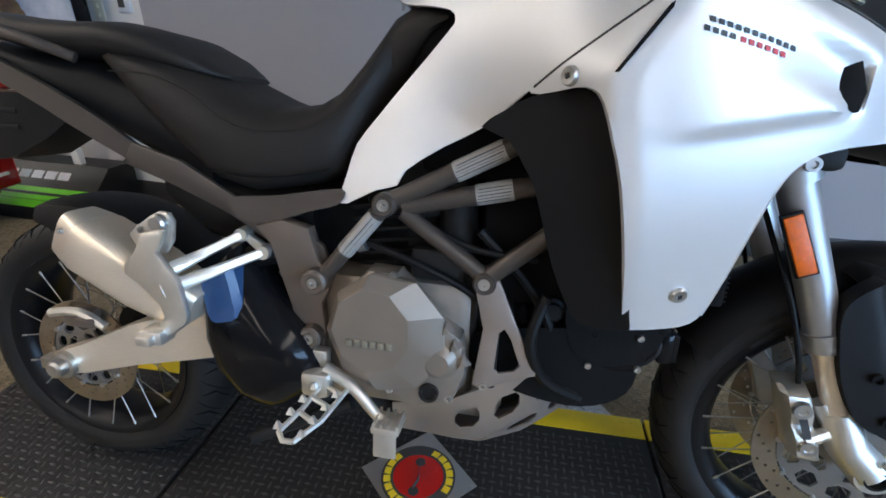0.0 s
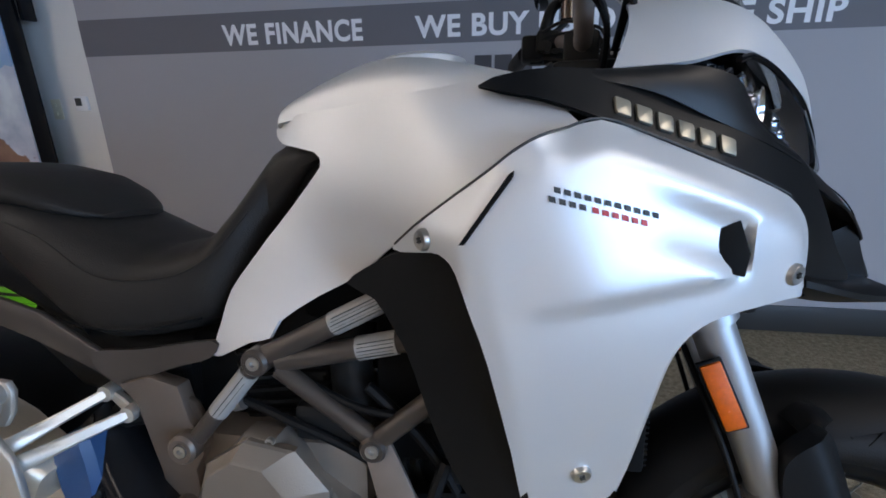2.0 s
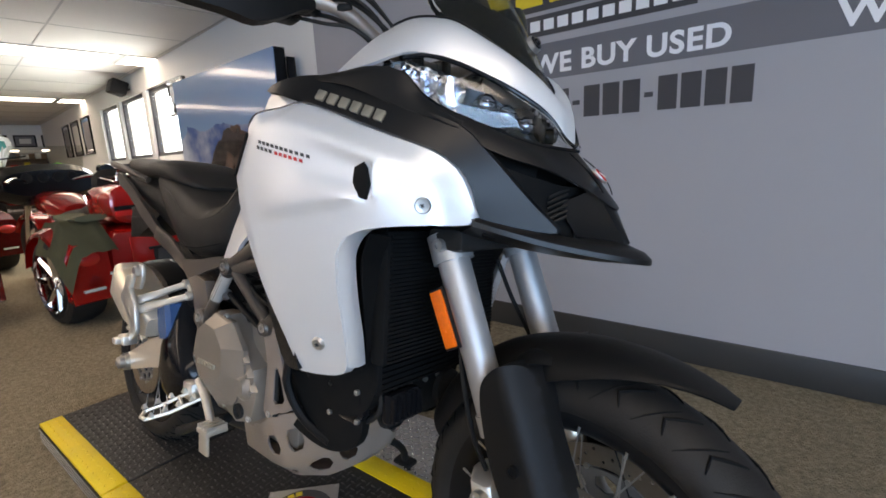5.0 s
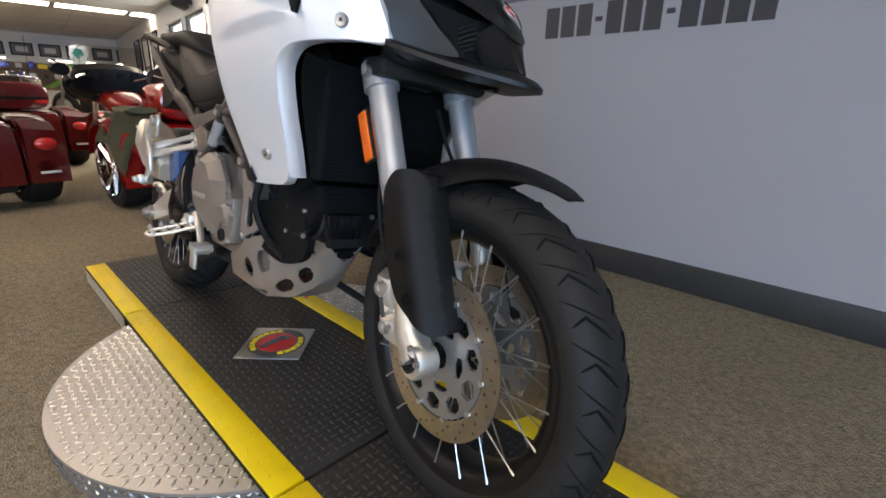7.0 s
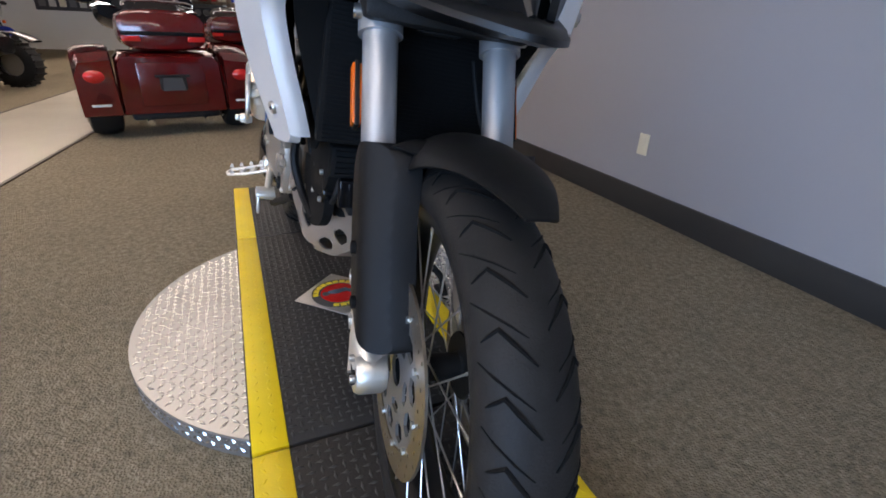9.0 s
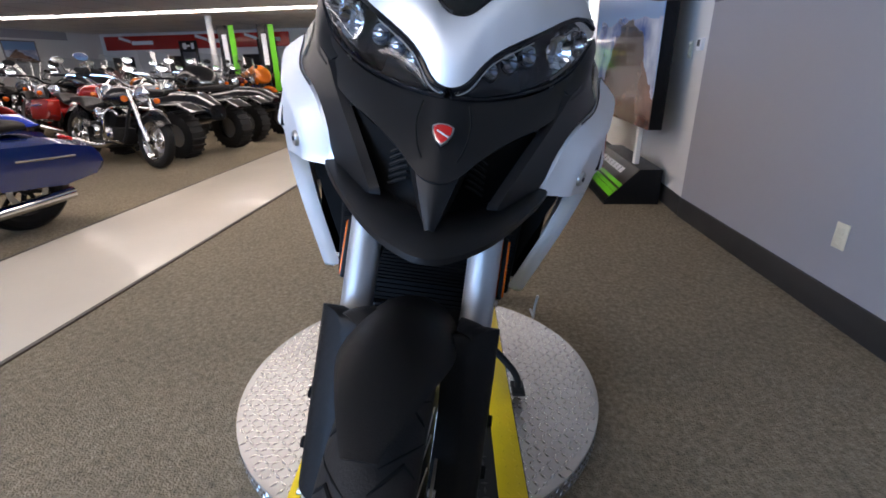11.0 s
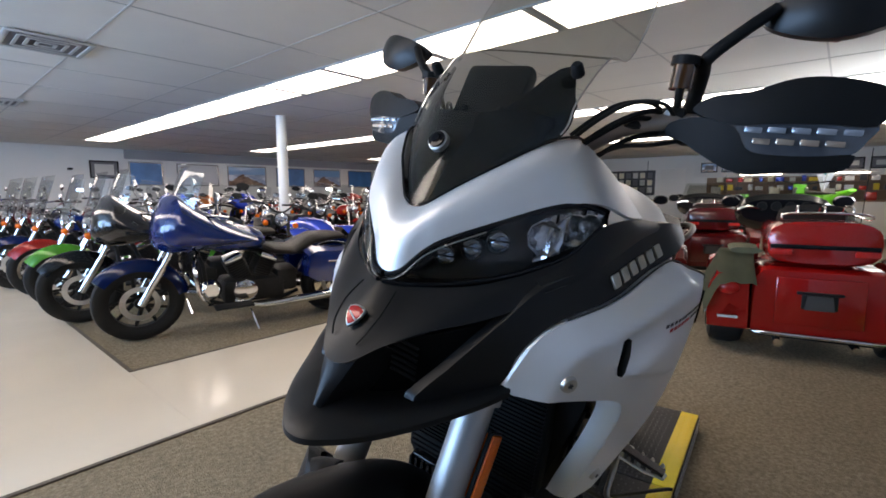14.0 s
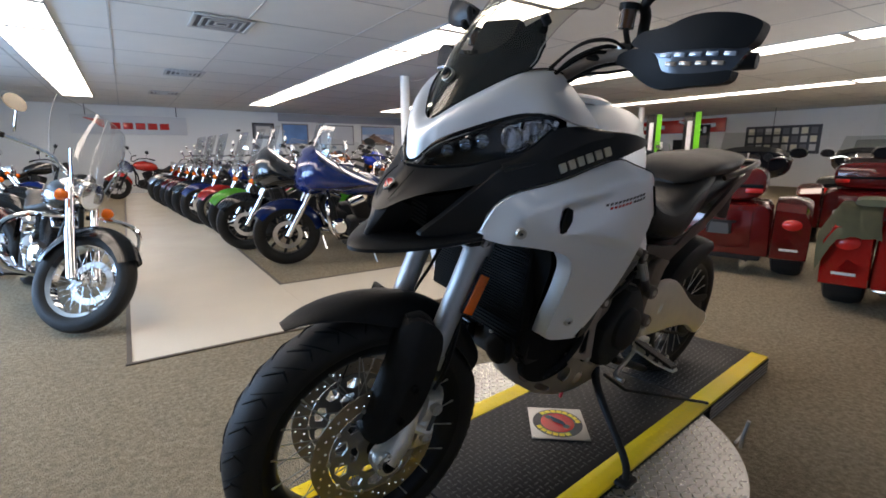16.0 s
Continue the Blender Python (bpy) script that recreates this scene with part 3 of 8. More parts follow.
room_wall("wall_far", -18.2, -15.7, 7.2, -15.4, "wallwhite", "white end wall of the showroom, hung with signs")
room_wall("wall_back", -17.4, -15.4, -17.1, 4.4, "wallwhite", "white back wall of the showroom")
FRONT = 6.2
for a, b in ((-15.4, -10.6), (-5.4, -5.0), (-1.3, 1.0)):
    room_wall("wall_front", FRONT, a, FRONT + 0.25, b, "wallwhite", "white pier of the shop front")
# unseen dark walls, added to cut the light bounced onto the bike
room_wall("wall_front", FRONT, 1.0, FRONT + 0.25, 4.4, "band", "unseen end of the shop front, dark grey to cut bounced light")
room_wall("unseen_dark_wall", 1.9, 4.4, FRONT + 0.25, 4.6, "band", "unseen dark grey recess wall, added to cut bounced light")
room_wall("unseen_dark_return", 1.95, 2.06, 2.08, 4.4, "band", "unseen dark grey return, added to cut bounced light")
room_wall("wall_front", FRONT, -10.6, FRONT + 0.25, -1.3, "wallwhite", "low white sill of the shop front", 0.25)
room_wall("wall_front", FRONT, -10.6, FRONT + 0.25, -1.3, "wallwhite", "white lintel of the shop front", CEIL, 2.25)
for i, (a, b) in enumerate(((-10.6, -5.4), (-5.0, -1.3))):
    gl = ground_piece("window_%d" % (i + 4), FRONT + 0.1, a, FRONT + 0.106, b, 0.25, 2.25, "pane", "large clear shop front pane", "window")
    gl.visible_shadow = False

# ceiling: boards, grid bars and diffusers
cb = [box((-18.2, -16.4, CEIL + 0.012), (7.2, 4.6, CEIL + 0.15))]
for i in range(21):
    cb.append(box((-17.1 + i * 1.22 - 0.008, -15.4, CEIL + 0.008), (-17.1 + i * 1.22 + 0.008, 4.4, CEIL + 0.02)))
for j in range(17):
    cb.append(box((-17.1, -15.4 + j * 1.22 - 0.008, CEIL + 0.009), (6.2, -15.4 + j * 1.22 + 0.008, CEIL + 0.02)))
nb = join(cb[0])
ceiling = structure("ceiling", nb, "ceil", "white acoustic ceiling boards", "ceiling")
ceiling.matrix_basis = Matrix.Rotation(TURN, 4, "Z")
bars = structure("ceiling_grid", join(*cb[1:]), "grid", "white metal grid bars of the ceiling", "ceiling grid")
bars.matrix_basis = Matrix.Rotation(TURN, 4, "Z")


def ceiling_light(m):
    top = thing("ceiling_light", m, "long lit fluorescent ceiling panel with a white diffuser", "ceiling light", "rows of ceiling lights")
    fr = [box((-0.302, -0.61, -0.006), (-0.286, 0.61, 0.01)), box((0.286, -0.61, -0.006), (0.302, 0.61, 0.01)), box((-0.286, -0.61, -0.006), (0.286, -0.568, 0.01)), box((-0.286, 0.568, -0.006), (0.286, 0.61, 0.01))]
    part("frame", join(*fr), "grid", top)
    part("diffuser", box((-0.286, -0.568, -0.003), (0.286, 0.568, 0.008)), "tube", top, "glowing white diffuser")
    return top


first = None
for p, last in ((1.98, 11), (-2.14, 11), (-6.25, 13), (-10.9, 13)):
    for j in range(last):
        q = -12.75 + j * 1.225
        m = Matrix.Translation(room(p, q, CEIL)) @ Matrix.Rotation(TURN, 4, "Z")
        if first is None:
            first = ceiling_light(m)
        else:
            copy_thing(first, m)


def ceiling_vent(m):
    top = thing("ceiling_vent", m, "square white louvred air vent in the ceiling", "air vent", "ceiling vents")
    part("backing", box((-0.28, -0.28, 0.0), (0.28, 0.28, 0.01)), "band", top)
    for c in (((-0.3, -0.3), (0.3, -0.26)), ((-0.3, 0.26), (0.3, 0.3)), ((-0.3, -0.26), (-0.26, 0.26)), ((0.26, -0.26), (0.3, 0.26))):
        part("frame", box((*c[0], -0.012), (*c[1], 0.004), 0.003), "grid", top)
    for r in (0.2, 0.13, 0.06):
        for sx, sy in ((1, 0), (-1, 0), (0, 1), (0, -1)):
            a, b = ((sx * r - 0.012, -r), (sx * r + 0.012, r)) if sx else ((-r, sy * r - 0.012), (r, sy * r + 0.012))
            part("slat", box((*a, -0.012), (*b, -0.004)), "grid", top)
    return top


v0 = None
for x, y in ((-0.25, -4.67), (-0.60, -8.4), (-0.80, -11.6)):
    m = Matrix.Translation((x, y, CEIL)) @ Matrix.Rotation(TURN, 4, "Z")
    v0 = copy_thing(v0, m) if v0 else ceiling_vent(m)

for x, y in ((-3.76, -6.27), (-12.7, -6.5)):
    structure("column", moved(join(tube([(0, 0, FLOOR), (0, 0, CEIL)], 0.085, 24), tube([(0, 0, FLOOR), (0, 0, FLOOR + 0.03)], 0.12, 24)), Matrix.Translation((x, y, 0))), "wallwhite", "round white steel column from floor to ceiling", "column")

# ---- the turntable and its runway ----
DISC, DISC_R, DISC_TOP = Vector((-0.03, 0.03, 0)), 0.62, -0.02
table = thing("turntable", Matrix.Translation(DISC + Vector((0, 0, FLOOR))), "round steel tread-plate motorcycle turntable on the carpet", "turntable")
hd = DISC_TOP - FLOOR
part("plate", lathe([(0.0, 0.012), (DISC_R - 0.02, 0.012), (DISC_R - 0.02, hd - 0.008), (0.0, hd - 0.008)][::-1], 72, Matrix.Rotation(math.pi / 2, 4, "X") @ Matrix.Diagonal((1, 1, 1, 1))), "castdark", table)
part("top_sheet", moved(tube([(0, 0, hd - 0.008), (0, 0, hd)], DISC_R, 96), Matrix()), "plate", table)
rimb = bmesh.new()
grid_faces(rimb, [[(DISC_R * math.cos(a), DISC_R * math.sin(a), z) for z in (0.004, hd - 0.008)] + [((DISC_R - 0.006) * math.cos(a), (DISC_R - 0.006) * math.sin(a), z) for z in (hd - 0.008, 0.004)] for a in [2 * math.pi * i / 96 for i in range(96)]], closed_u=True, closed_v=True)
part("skirt", rimb, "carrier", table, "bent tread-plate skirt")
rows = []
for i in range(-25, 26):
    for j in range(-25, 26):
        x, y = i * 0.0245, j * 0.0245
        if x * x + y * y < (DISC_R - 0.012) ** 2 and abs(y) > 0.27:
            rows.append((x, y, math.radians(45 if (i + j) % 2 else -45)))
tr = knurl(rows, "treads", 0.0150, 0.0028, "treadsteel", table, "tread", "raised steel treads")
tr.matrix_basis = Matrix.Translation((0, 0, hd))
skirt_v, skirt_f = [], []
for i in range(200):
    a = 2 * math.pi * i / 200
    for r, z in ((0, 0.022), (1, 0.045)):
        up = 1 if (i + r) % 2 else -1
        t, k = Vector((-math.sin(a), math.cos(a), 0)), len(skirt_v)
        n_ = Vector((math.cos(a), math.sin(a), 0))
        c = n_ * DISC_R + Vector((0, 0, z))
        d = (t + Vector((0, 0, up))).normalized()
        e = d.cross(n_)
        skirt_v += [c - d * 0.012, c + e * 0.0045, c + d * 0.012, c - e * 0.0045, c + n_ * 0.003]
        skirt_f += [(k, k + 1, k + 4), (k + 1, k + 2, k + 4), (k + 2, k + 3, k + 4), (k + 3, k, k + 4)]
me = bpy.data.meshes.new("skirt_treads")
me.from_pydata(skirt_v, [], skirt_f)
me.materials.append(M["treadsteel"])
so = new("tread", me)
so.parent = table
tagged(so, "raised steel treads on the skirt", "", "", "stuff")

def side_treads(x0, x1, y, out, parent):
    """Small steel studs along an edging's outer face."""
    vs, fs = [], []
    for i in range(int((x1 - x0) / 0.0135)):
        for z in (-0.024, -0.040, -0.056, -0.072):
            c, k = Vector((x0 + (i + 0.5 + (0.5 if z in (-0.040, -0.072) else 0)) * 0.0135, y, z)), len(vs)
            vs += [c + Vector((-0.005, 0, 0)), c + Vector((0, 0, -0.005)), c + Vector((0.005, 0, 0)), c + Vector((0, 0, 0.005)), c + Vector((0, out * 0.003, 0))]
            fs += [(k, k + 1, k + 4), (k + 1, k + 2, k + 4), (k + 2, k + 3, k + 4), (k + 3, k, k + 4)]
    me = bpy.data.meshes.new("studs")
    me.from_pydata(vs, [], fs)
    me.materials.append(M["steel"])
    ob = new("stud", me)
    ob.parent = parent
    tagged(ob, "small steel studs", "", "", "stuff")


RY0, RY1, STRIPE = -0.282, 0.342, 0.076
runs = (("rear", -1.352, -0.632), ("middle", -0.622, 0.567), ("front", 0.577, 1.297))
for nm, x0, x1 in runs:
    low = FLOOR if nm != "middle" else DISC_TOP + 0.003
    run = thing("runway_section", Matrix(), "black rubber tread runway section with yellow safety edges", "runway", "runway sections")
    part("deck", box((x0, RY0 + STRIPE, low), (x1, RY1 - STRIPE, -0.002), 0.002), "mat", run)
    for y0, y1 in ((RY0, RY0 + STRIPE), (RY1 - STRIPE, RY1)):
        part("safety_edge", box((x0, y0, -0.012), (x1, y1, 0.0), 0.002), "yellow", run, "worn yellow safety edge")
    for y0, y1 in ((RY0 - 0.004, RY0 + STRIPE), (RY1 - STRIPE, RY1 + 0.004)):
        part("edging", box((x0 + 0.002, y0, low), (x1 - 0.002, y1, -0.012)), "castdark", run, "dark ridged edging")
    if nm != "middle":
        side_treads(x0, x1, RY0 - 0.004, -1, run)
        side_treads(x0, x1, RY1 + 0.004, 1, run)
    rows = []
    nx, ny = int((x1 - x0) / 0.0225), int((RY1 - RY0 - 2 * STRIPE) / 0.0225)
    for i in range(nx):
        for j in range(ny):
            rows.append((x0 + (i + 0.6) * 0.0225, RY0 + STRIPE + (j + 0.5) * 0.0225, math.radians(0 if (i + j) % 2 else 90)))
    t2 = knurl(rows, "treads", 0.0125, 0.0028, "mattread", run, "tread", "raised rubber treads")
    t2.matrix_basis = Matrix.Translation((0, 0, -0.002))
    yrows = []
    for i in range(int((x1 - x0) / 0.028)):
        for y in (RY0 + 0.02, RY0 + 0.05, RY1 - 0.02, RY1 - 0.05):
            yrows.append((x0 + (i + 0.5) * 0.028, y, math.radians(35 if i % 2 else -35)))
    t3 = knurl(yrows, "treads", 0.011, 0.0020, "yellow", run, "tread", "low yellow treads")

badge = thing("floor_badge", Matrix.Translation((-0.028, 0.029, 0.0025)) @ Matrix.Rotation(math.radians(45), 4, "Z"), "square tread-plate badge with a red and yellow emblem", "badge")
part("plate", box((-0.105, -0.105, 0), (0.105, 0.105, 0.003), 0.001), "plate", badge)
part("disc", tube([(0, 0, 0.003), (0, 0, 0.0042)], 0.093, 48), "ink", badge, "black printed disc")
part("inner_disc", tube([(0, 0, 0.0042), (0, 0, 0.0050)], 0.063, 40), "red", badge, "red printed disc")
for i in range(14):
    a = math.radians(100 + i * 17 + (60 if i > 7 else 0))
    b = moved(box((-0.0085, -0.0095, 0.0042), (0.0085, 0.0095, 0.0050)), Matrix.Rotation(a, 4, "Z") @ Matrix.Translation((0.0785, 0, 0)))
    part("mark", b, "yellowink", badge)
part("figure", join(tube([(-0.034, -0.030, 0.0056), (-0.034, -0.030, 0.0060)], 0.013, 16), tube([(0.026, 0.030, 0.0056), (0.026, 0.030, 0.0060)], 0.013, 16), tube([(-0.030, -0.022, 0.0054), (-0.006, -0.012, 0.0054), (0.012, 0.016, 0.0054), (0.024, 0.026, 0.0054)], [0.008, 0.016, 0.014, 0.006], 10, 3, flat=0.05)), "ink", badge, "dark plain blot")
for dx, dy in ((-1, -1), (1, 1), (-1, 1), (1, -1)):
    part("rivet", tube([(dx * 0.096, dy * 0.096, 0.003), (dx * 0.096, dy * 0.096, 0.005)], 0.004, 10), "steel", badge)

rod = thing("locking_pin", Matrix.Translation((-0.47, 0.512, DISC_TOP)), "bent steel locking pin standing in the turntable", "locking pin")
part("shaft", tube([(0, 0, -0.02), (0, 0.004, 0.03), (0, 0.016, 0.095)], 0.006, 8), "steel", rod)
part("stop", tube([(-0.03, -0.008, 0.012), (0.03, -0.008, 0.012)], 0.005, 8), "steel", rod)

# ---- wall pieces beyond the grey wall ----
sw = thing("light_switch", SIDE @ Matrix.Translation((0.305, 0, 1.095)), "ivory double light switch on the white wall", "light switch")
part("cover_plate", box((-0.035, 0, -0.057), (0.035, 0.006, 0.057), 0.002), "ivory", sw)
for dz in (-0.024, 0.024):
    part("toggle", box((-0.005, 0.006, dz - 0.01), (0.005, 0.016, dz + 0.01), 0.002), "ivory", sw)
th = thing("thermostat", SIDE @ Matrix.Translation((0.10, 0, 1.125)), "small white thermostat with a dark display", "thermostat")
part("case", box((-0.045, 0, -0.04), (0.045, 0.022, 0.04), 0.005), "letters", th)
part("display", box((-0.012, 0.022, -0.012), (0.032, 0.024, 0.03)), "ink", th)

canvas = thing("mountain_canvas", Matrix.Translation((0, 0, 0)), "large boxed canvas print of a snowy mountain cliff", "wall picture")
cm = Matrix.Translation((-2.30, 1.66, 0)) @ Matrix.Rotation(math.radians(-4), 4, "Z")
part("print", moved(box((-2.1, -0.004, 0.53), (0, 0.004, 1.885)), cm), "paintings", canvas, "printed landscape")
part("frame_box", moved(box((-2.1, 0.004, 0.53), (0.003, 0.10, 1.888), 0.003), cm), "gloss", canvas, "deep black frame")
part("bracket", moved(box((0.0, 0.10, 1.55), (0.03, 0.17, 1.82), 0.004), cm), "gloss", canvas)
for sx in (-0.35, -1.75):
    part("leg", moved(box((sx - 0.03, 0.03, FLOOR), (sx + 0.03, 0.07, 0.53), 0.004), cm), "wallwhite", canvas, "pale upright under the print")
ramp = thing("floor_display", Matrix.Translation((-3.02, 1.46, FLOOR)) @ Matrix.Rotation(math.radians(-4), 4, "Z"), "black wedge-shaped floor display with lime stripes", "display stand")
wedge = bmesh.new()
grid_faces(wedge, [[(x, 0, 0), (x, 0.0, 0.03), (x, 0.26, 0.29), (x, 0.44, 0.29), (x, 0.44, 0)] for x in (-0.62, 0.62)], closed_v=True)
bmesh.ops.holes_fill(wedge, edges=[e for e in wedge.edges if e.is_boundary])
part("body", wedge, "satin", ramp)
for k in range(3):
    s = 0.06 + k * 0.075
    part("stripe", moved(box((-0.62, 0, 0), (0.62, 0.034 if k else 0.05, 0.003)), Matrix.Translation((0, 0.008 + s * 0.5, 0.036 + s * 0.5)) @ Matrix.Rotation(math.radians(45), 4, "X")), "green", ramp, "lime stripe")
for k in range(7):
    part("bar", moved(box((0, 0, 0), (0.085, 0.055, 0.003)), Matrix.Translation((-0.35 + k * 0.105, 0.18, 0.208)) @ Matrix.Rotation(math.radians(45), 4, "X")), "letters", ramp, "white block")

# ---- the white adventure motorcycle ----
LEAN, YAW = math.radians(9.08), math.radians(-0.33)
bike = thing("adventure_motorcycle", Matrix.Translation((0, -0.001, 0)) @ Matrix.Rotation(YAW, 4, "Z") @ Matrix.Rotation(-LEAN, 4, "X"),
             "white and black adventure motorcycle leaning on its side stand", "motorcycle")
bike_inv = bike.matrix_world.inverted()


def both(name, build, material, parent=None, label=""):
    """A part on each flank; build() gives the +y one."""
    a = part(name, build(), material, parent or bike, label)
    b = part(name, mirrored(build()), material, parent or bike, label)
    return a, b


# the bars and the front wheel are turned six degrees to the right
AXIS = Vector((-.36, 0, .93)).normalized()
STEER = Matrix.Translation((.53, 0, .83)) @ Matrix.Rotation(math.radians(-6), 4, AXIS) @ Matrix.Translation((-.53, 0, -.83))
STEER_BACK = STEER.inverted()


def steered(name, build, material, parent=None, label=""):
    """A part on each side of the turned bars; build() gives the left one as it stands."""
    a = part(name, build(), material, parent or bike, label)
    b = part(name, moved(mirrored(moved(build(), STEER_BACK)), STEER), material, parent or bike, label)
    return a, b


# fairing flanks
FAIR = soft_depth([(.208, .936, .273), (.302, 1.01, .335), (.254, .938, .331), (.338, .991, .337), (.436, .965, .307), (.388, 1.061, .292), (.607, .903, .22), (.553, .902, .262), (.655, .883, .165),
                   (.394, .654, .246), (.335, .589, .239), (.473, .608, .193), (.40, 1.088, .27), (.533, 1.047, .24), (.521, 1.068, .232), (.341, 1.027, .326), (.503, 1.104, .217), (.30, .75, .30), (.69, .957, .143), (.752, .876, .094)])


def step_up(a, b, t):
    t = max(0, min(1, (t - a) / (b - a)))
    return t * t * (3 - 2 * t)


# the flat outer face of the flank, its front and top chamfer and the rear one
FACE = soft_depth([(.302, 1.01, .337), (.262, .938, .333), (.338, .991, .338), (.436, .965, .314), (.553, .902, .268), (.607, .903, .232), (.394, .654, .248), (.335, .589, .241), (.30, .75, .303), (.40, .80, .298)])
FRONT_EDGE = [Vector(p) for p in ((.352, 1.052), (.387, 1.061), (.436, 1.047), (.495, 1.025), (.553, 1.004), (.602, .986), (.633, .962), (.648, .93), (.656, .886))]
REAR_CREASE = [Vector(p) for p in ((.350, 1.045), (.318, .992), (.284, .936), (.297, .86), (.316, .77), (.330, .68), (.344, .59))]
CHAMFER = 0.030


def near_line(line, x, z):
    """The nearest place on a line, and how far it is."""
    p, best = Vector((x, z)), None
    for a, b in zip(line, line[1:]):
        q = a + (b - a) * max(0, min(1, (p - a).dot(b - a) / (b - a).length_squared))
        if best is None or (p - q).length < best[1]:
            best = (q, (p - q).length, (b - a).x * (z - a.y) - (b - a).y * (x - a.x))
    return best


def fair_depth(x, z):
    w = FACE(x, z)
    q, d, side = near_line(FRONT_EDGE, x, z)
    if side > 0.0:                                           # past the edge, on the black nose panel
        return FAIR(x, z)
    rim = FAIR(q.x, q.y)
    k = d / CHAMFER
    k = k if k < 0.8 else (1.0 if k > 1.2 else 1 - (1.2 - k) ** 2 / 0.8)
    w = rim + (w - rim) * k
    q, d, side = near_line(REAR_CREASE, x, z)
    if side < 0:                                             # behind the rear crease
        w -= 0.22 * max(0, d - 0.004) + 0.9 * max(0, d - 0.034)
    d = z - (0.872 + 0.19 * (x - 0.30))                     # the swage line across the flank
    w += 0.010 * (math.exp(-(max(d, 0) / 0.06) ** 2) * step_up(-0.016, 0.0, d)) * step_up(0.29, 0.40, x) * (1 - step_up(0.50, 0.57, x))
    d2 = z - (1.012 - 0.33 * (x - 0.38))                    # the hollow that runs into the air slot
    w -= 0.016 * math.exp(-((d2 + 0.024) / 0.027) ** 4) * step_up(0.40, 0.52, x) * (1 - step_up(0.535, 0.545, x))
    return w


FAIR_LINE = [(.387, 1.061), (.436, 1.047), (.495, 1.025), (.553, 1.004), (.602, .986), (.633, .962), (.648, .93), (.656, .886), (.640, .876), (.605, .874), (.545, .868), (.506, .857), (.481, .836), (.468, .806),
             (.458, .742), (.449, .67), (.441, .622), (.427, .60), (.395, .591), (.338, .588), (.326, .60), (.310, .692), (.283, .809), (.265, .862), (.248, .908), (.235, .922), (.218, .925), (.175, .917), (.160, .924), (.196, .95), (.244, .985), (.278, 1.009), (.300, 1.026), (.324, 1.040), (.352, 1.050)]
fl_, fr_ = both("side_fairing", lambda: panel(FAIR_LINE, fair_depth, 0.004, 0.008, 2, 0.02), "pearl", None, "pearl white side fairing")


def flank_point(x, z, off=0.0):
    return Vector((x, fair_depth(x, z) + off, z))


def flank_frame(x, z, off, angle=0.0):
    """A frame on the +y flank: local -y looks outward, local x along the flank."""
    e = 0.006
    tx = (flank_point(x + e, z) - flank_point(x - e, z)).normalized()
    tz = (flank_point(x, z + e) - flank_point(x, z - e)).normalized()
    n = tz.cross(tx).normalized()
    tz = tx.cross(-n).normalized()
    m = Matrix((( tx.x, -n.x, tz.x, 0), (tx.y, -n.y, tz.y, 0), (tx.z, -n.z, tz.z, 0), (0, 0, 0, 1)))
    return Matrix.Translation(flank_point(x, z, off)) @ m @ Matrix.Rotation(-angle, 4, "Y")


def on_flanks(name, build, x, z, off, material, angle=0.0, label="", par=(None, None)):
    for s, p in ((1, par[0]), (-1, par[1])):
        bm = moved(build(), flank_frame(x, z, off, angle))
        part(name, mirrored(bm) if s < 0 else bm, material, p or bike, label)


def flank_bolt():
    return lathe([(0.0, -0.001), (0.004, -0.001), (0.0045, -0.004), (0.0105, -0.0045), (0.0125, -0.002), (0.013, 0.004)], 18)


FP = (fl_, fr_)
RETURN = [flank_point(x, z, -.003) for x, z in ((.600, .876), (.545, .870), (.506, .859), (.482, .838), (.469, .806), (.459, .742), (.450, .67), (.440, .615))]
both("fairing_return", lambda: skin(RETURN, [p + Vector((.003, -.034, .004 if p.x > .5 else 0)) for p in RETURN], 5, 4, .004, (1, 0, -.3), .003), "pearl", None, "pearl white inner return of the fairing")
# a dark tube draws the seam's shadow; the panels leave no gap
both("seam_shadow", lambda: tube([flank_point(x, z, .0005) for x, z in ((.166, .926), (.198, .953), (.246, .988), (.280, 1.012), (.302, 1.029), (.326, 1.043), (.354, 1.053), (.387, 1.063), (.437, 1.049), (.497, 1.027), (.555, 1.006), (.604, .988))], .0014, 6, 3), "ink", None, "dark line drawn for the shadow in the fairing seam")
for x, z, o in ((.607, .903, .002), (.394, .654, .002), (.208, .938, .002)):
    on_flanks("screw", flank_bolt, x, z, o, "steel", 0, "bright screw", FP)
    on_flanks("screw_slot", lambda: join(box((-.0035, -.0062, -.0008), (.0035, -.0035, .0008)), box((-.0008, -.0062, -.0035), (.0008, -.0035, .0035))), x, z, o, "ink", 0.5, "", FP)
slot = [(-.043, -.0025), (.040, -.002), (.045, .0), (.040, .0025), (-.040, .0015)]
on_flanks("air_slit", lambda: plate(slot, .004), .279, .974, .0035, "void", math.radians(-56), "thin black slit", FP)
vent = [(-.013, .022), (.013, .027), (.016, .004), (.004, -.028), (-.014, -.019), (-.015, .012)]
on_flanks("side_vent", lambda: moved(plate([(x * 1.08, z * 1.04) for x, z in vent], .008, (), .0015), Matrix.Rotation(math.radians(-26), 4, "Z")), .522, .936, .003, "void", 0.08, "black hexagonal air vent", FP)


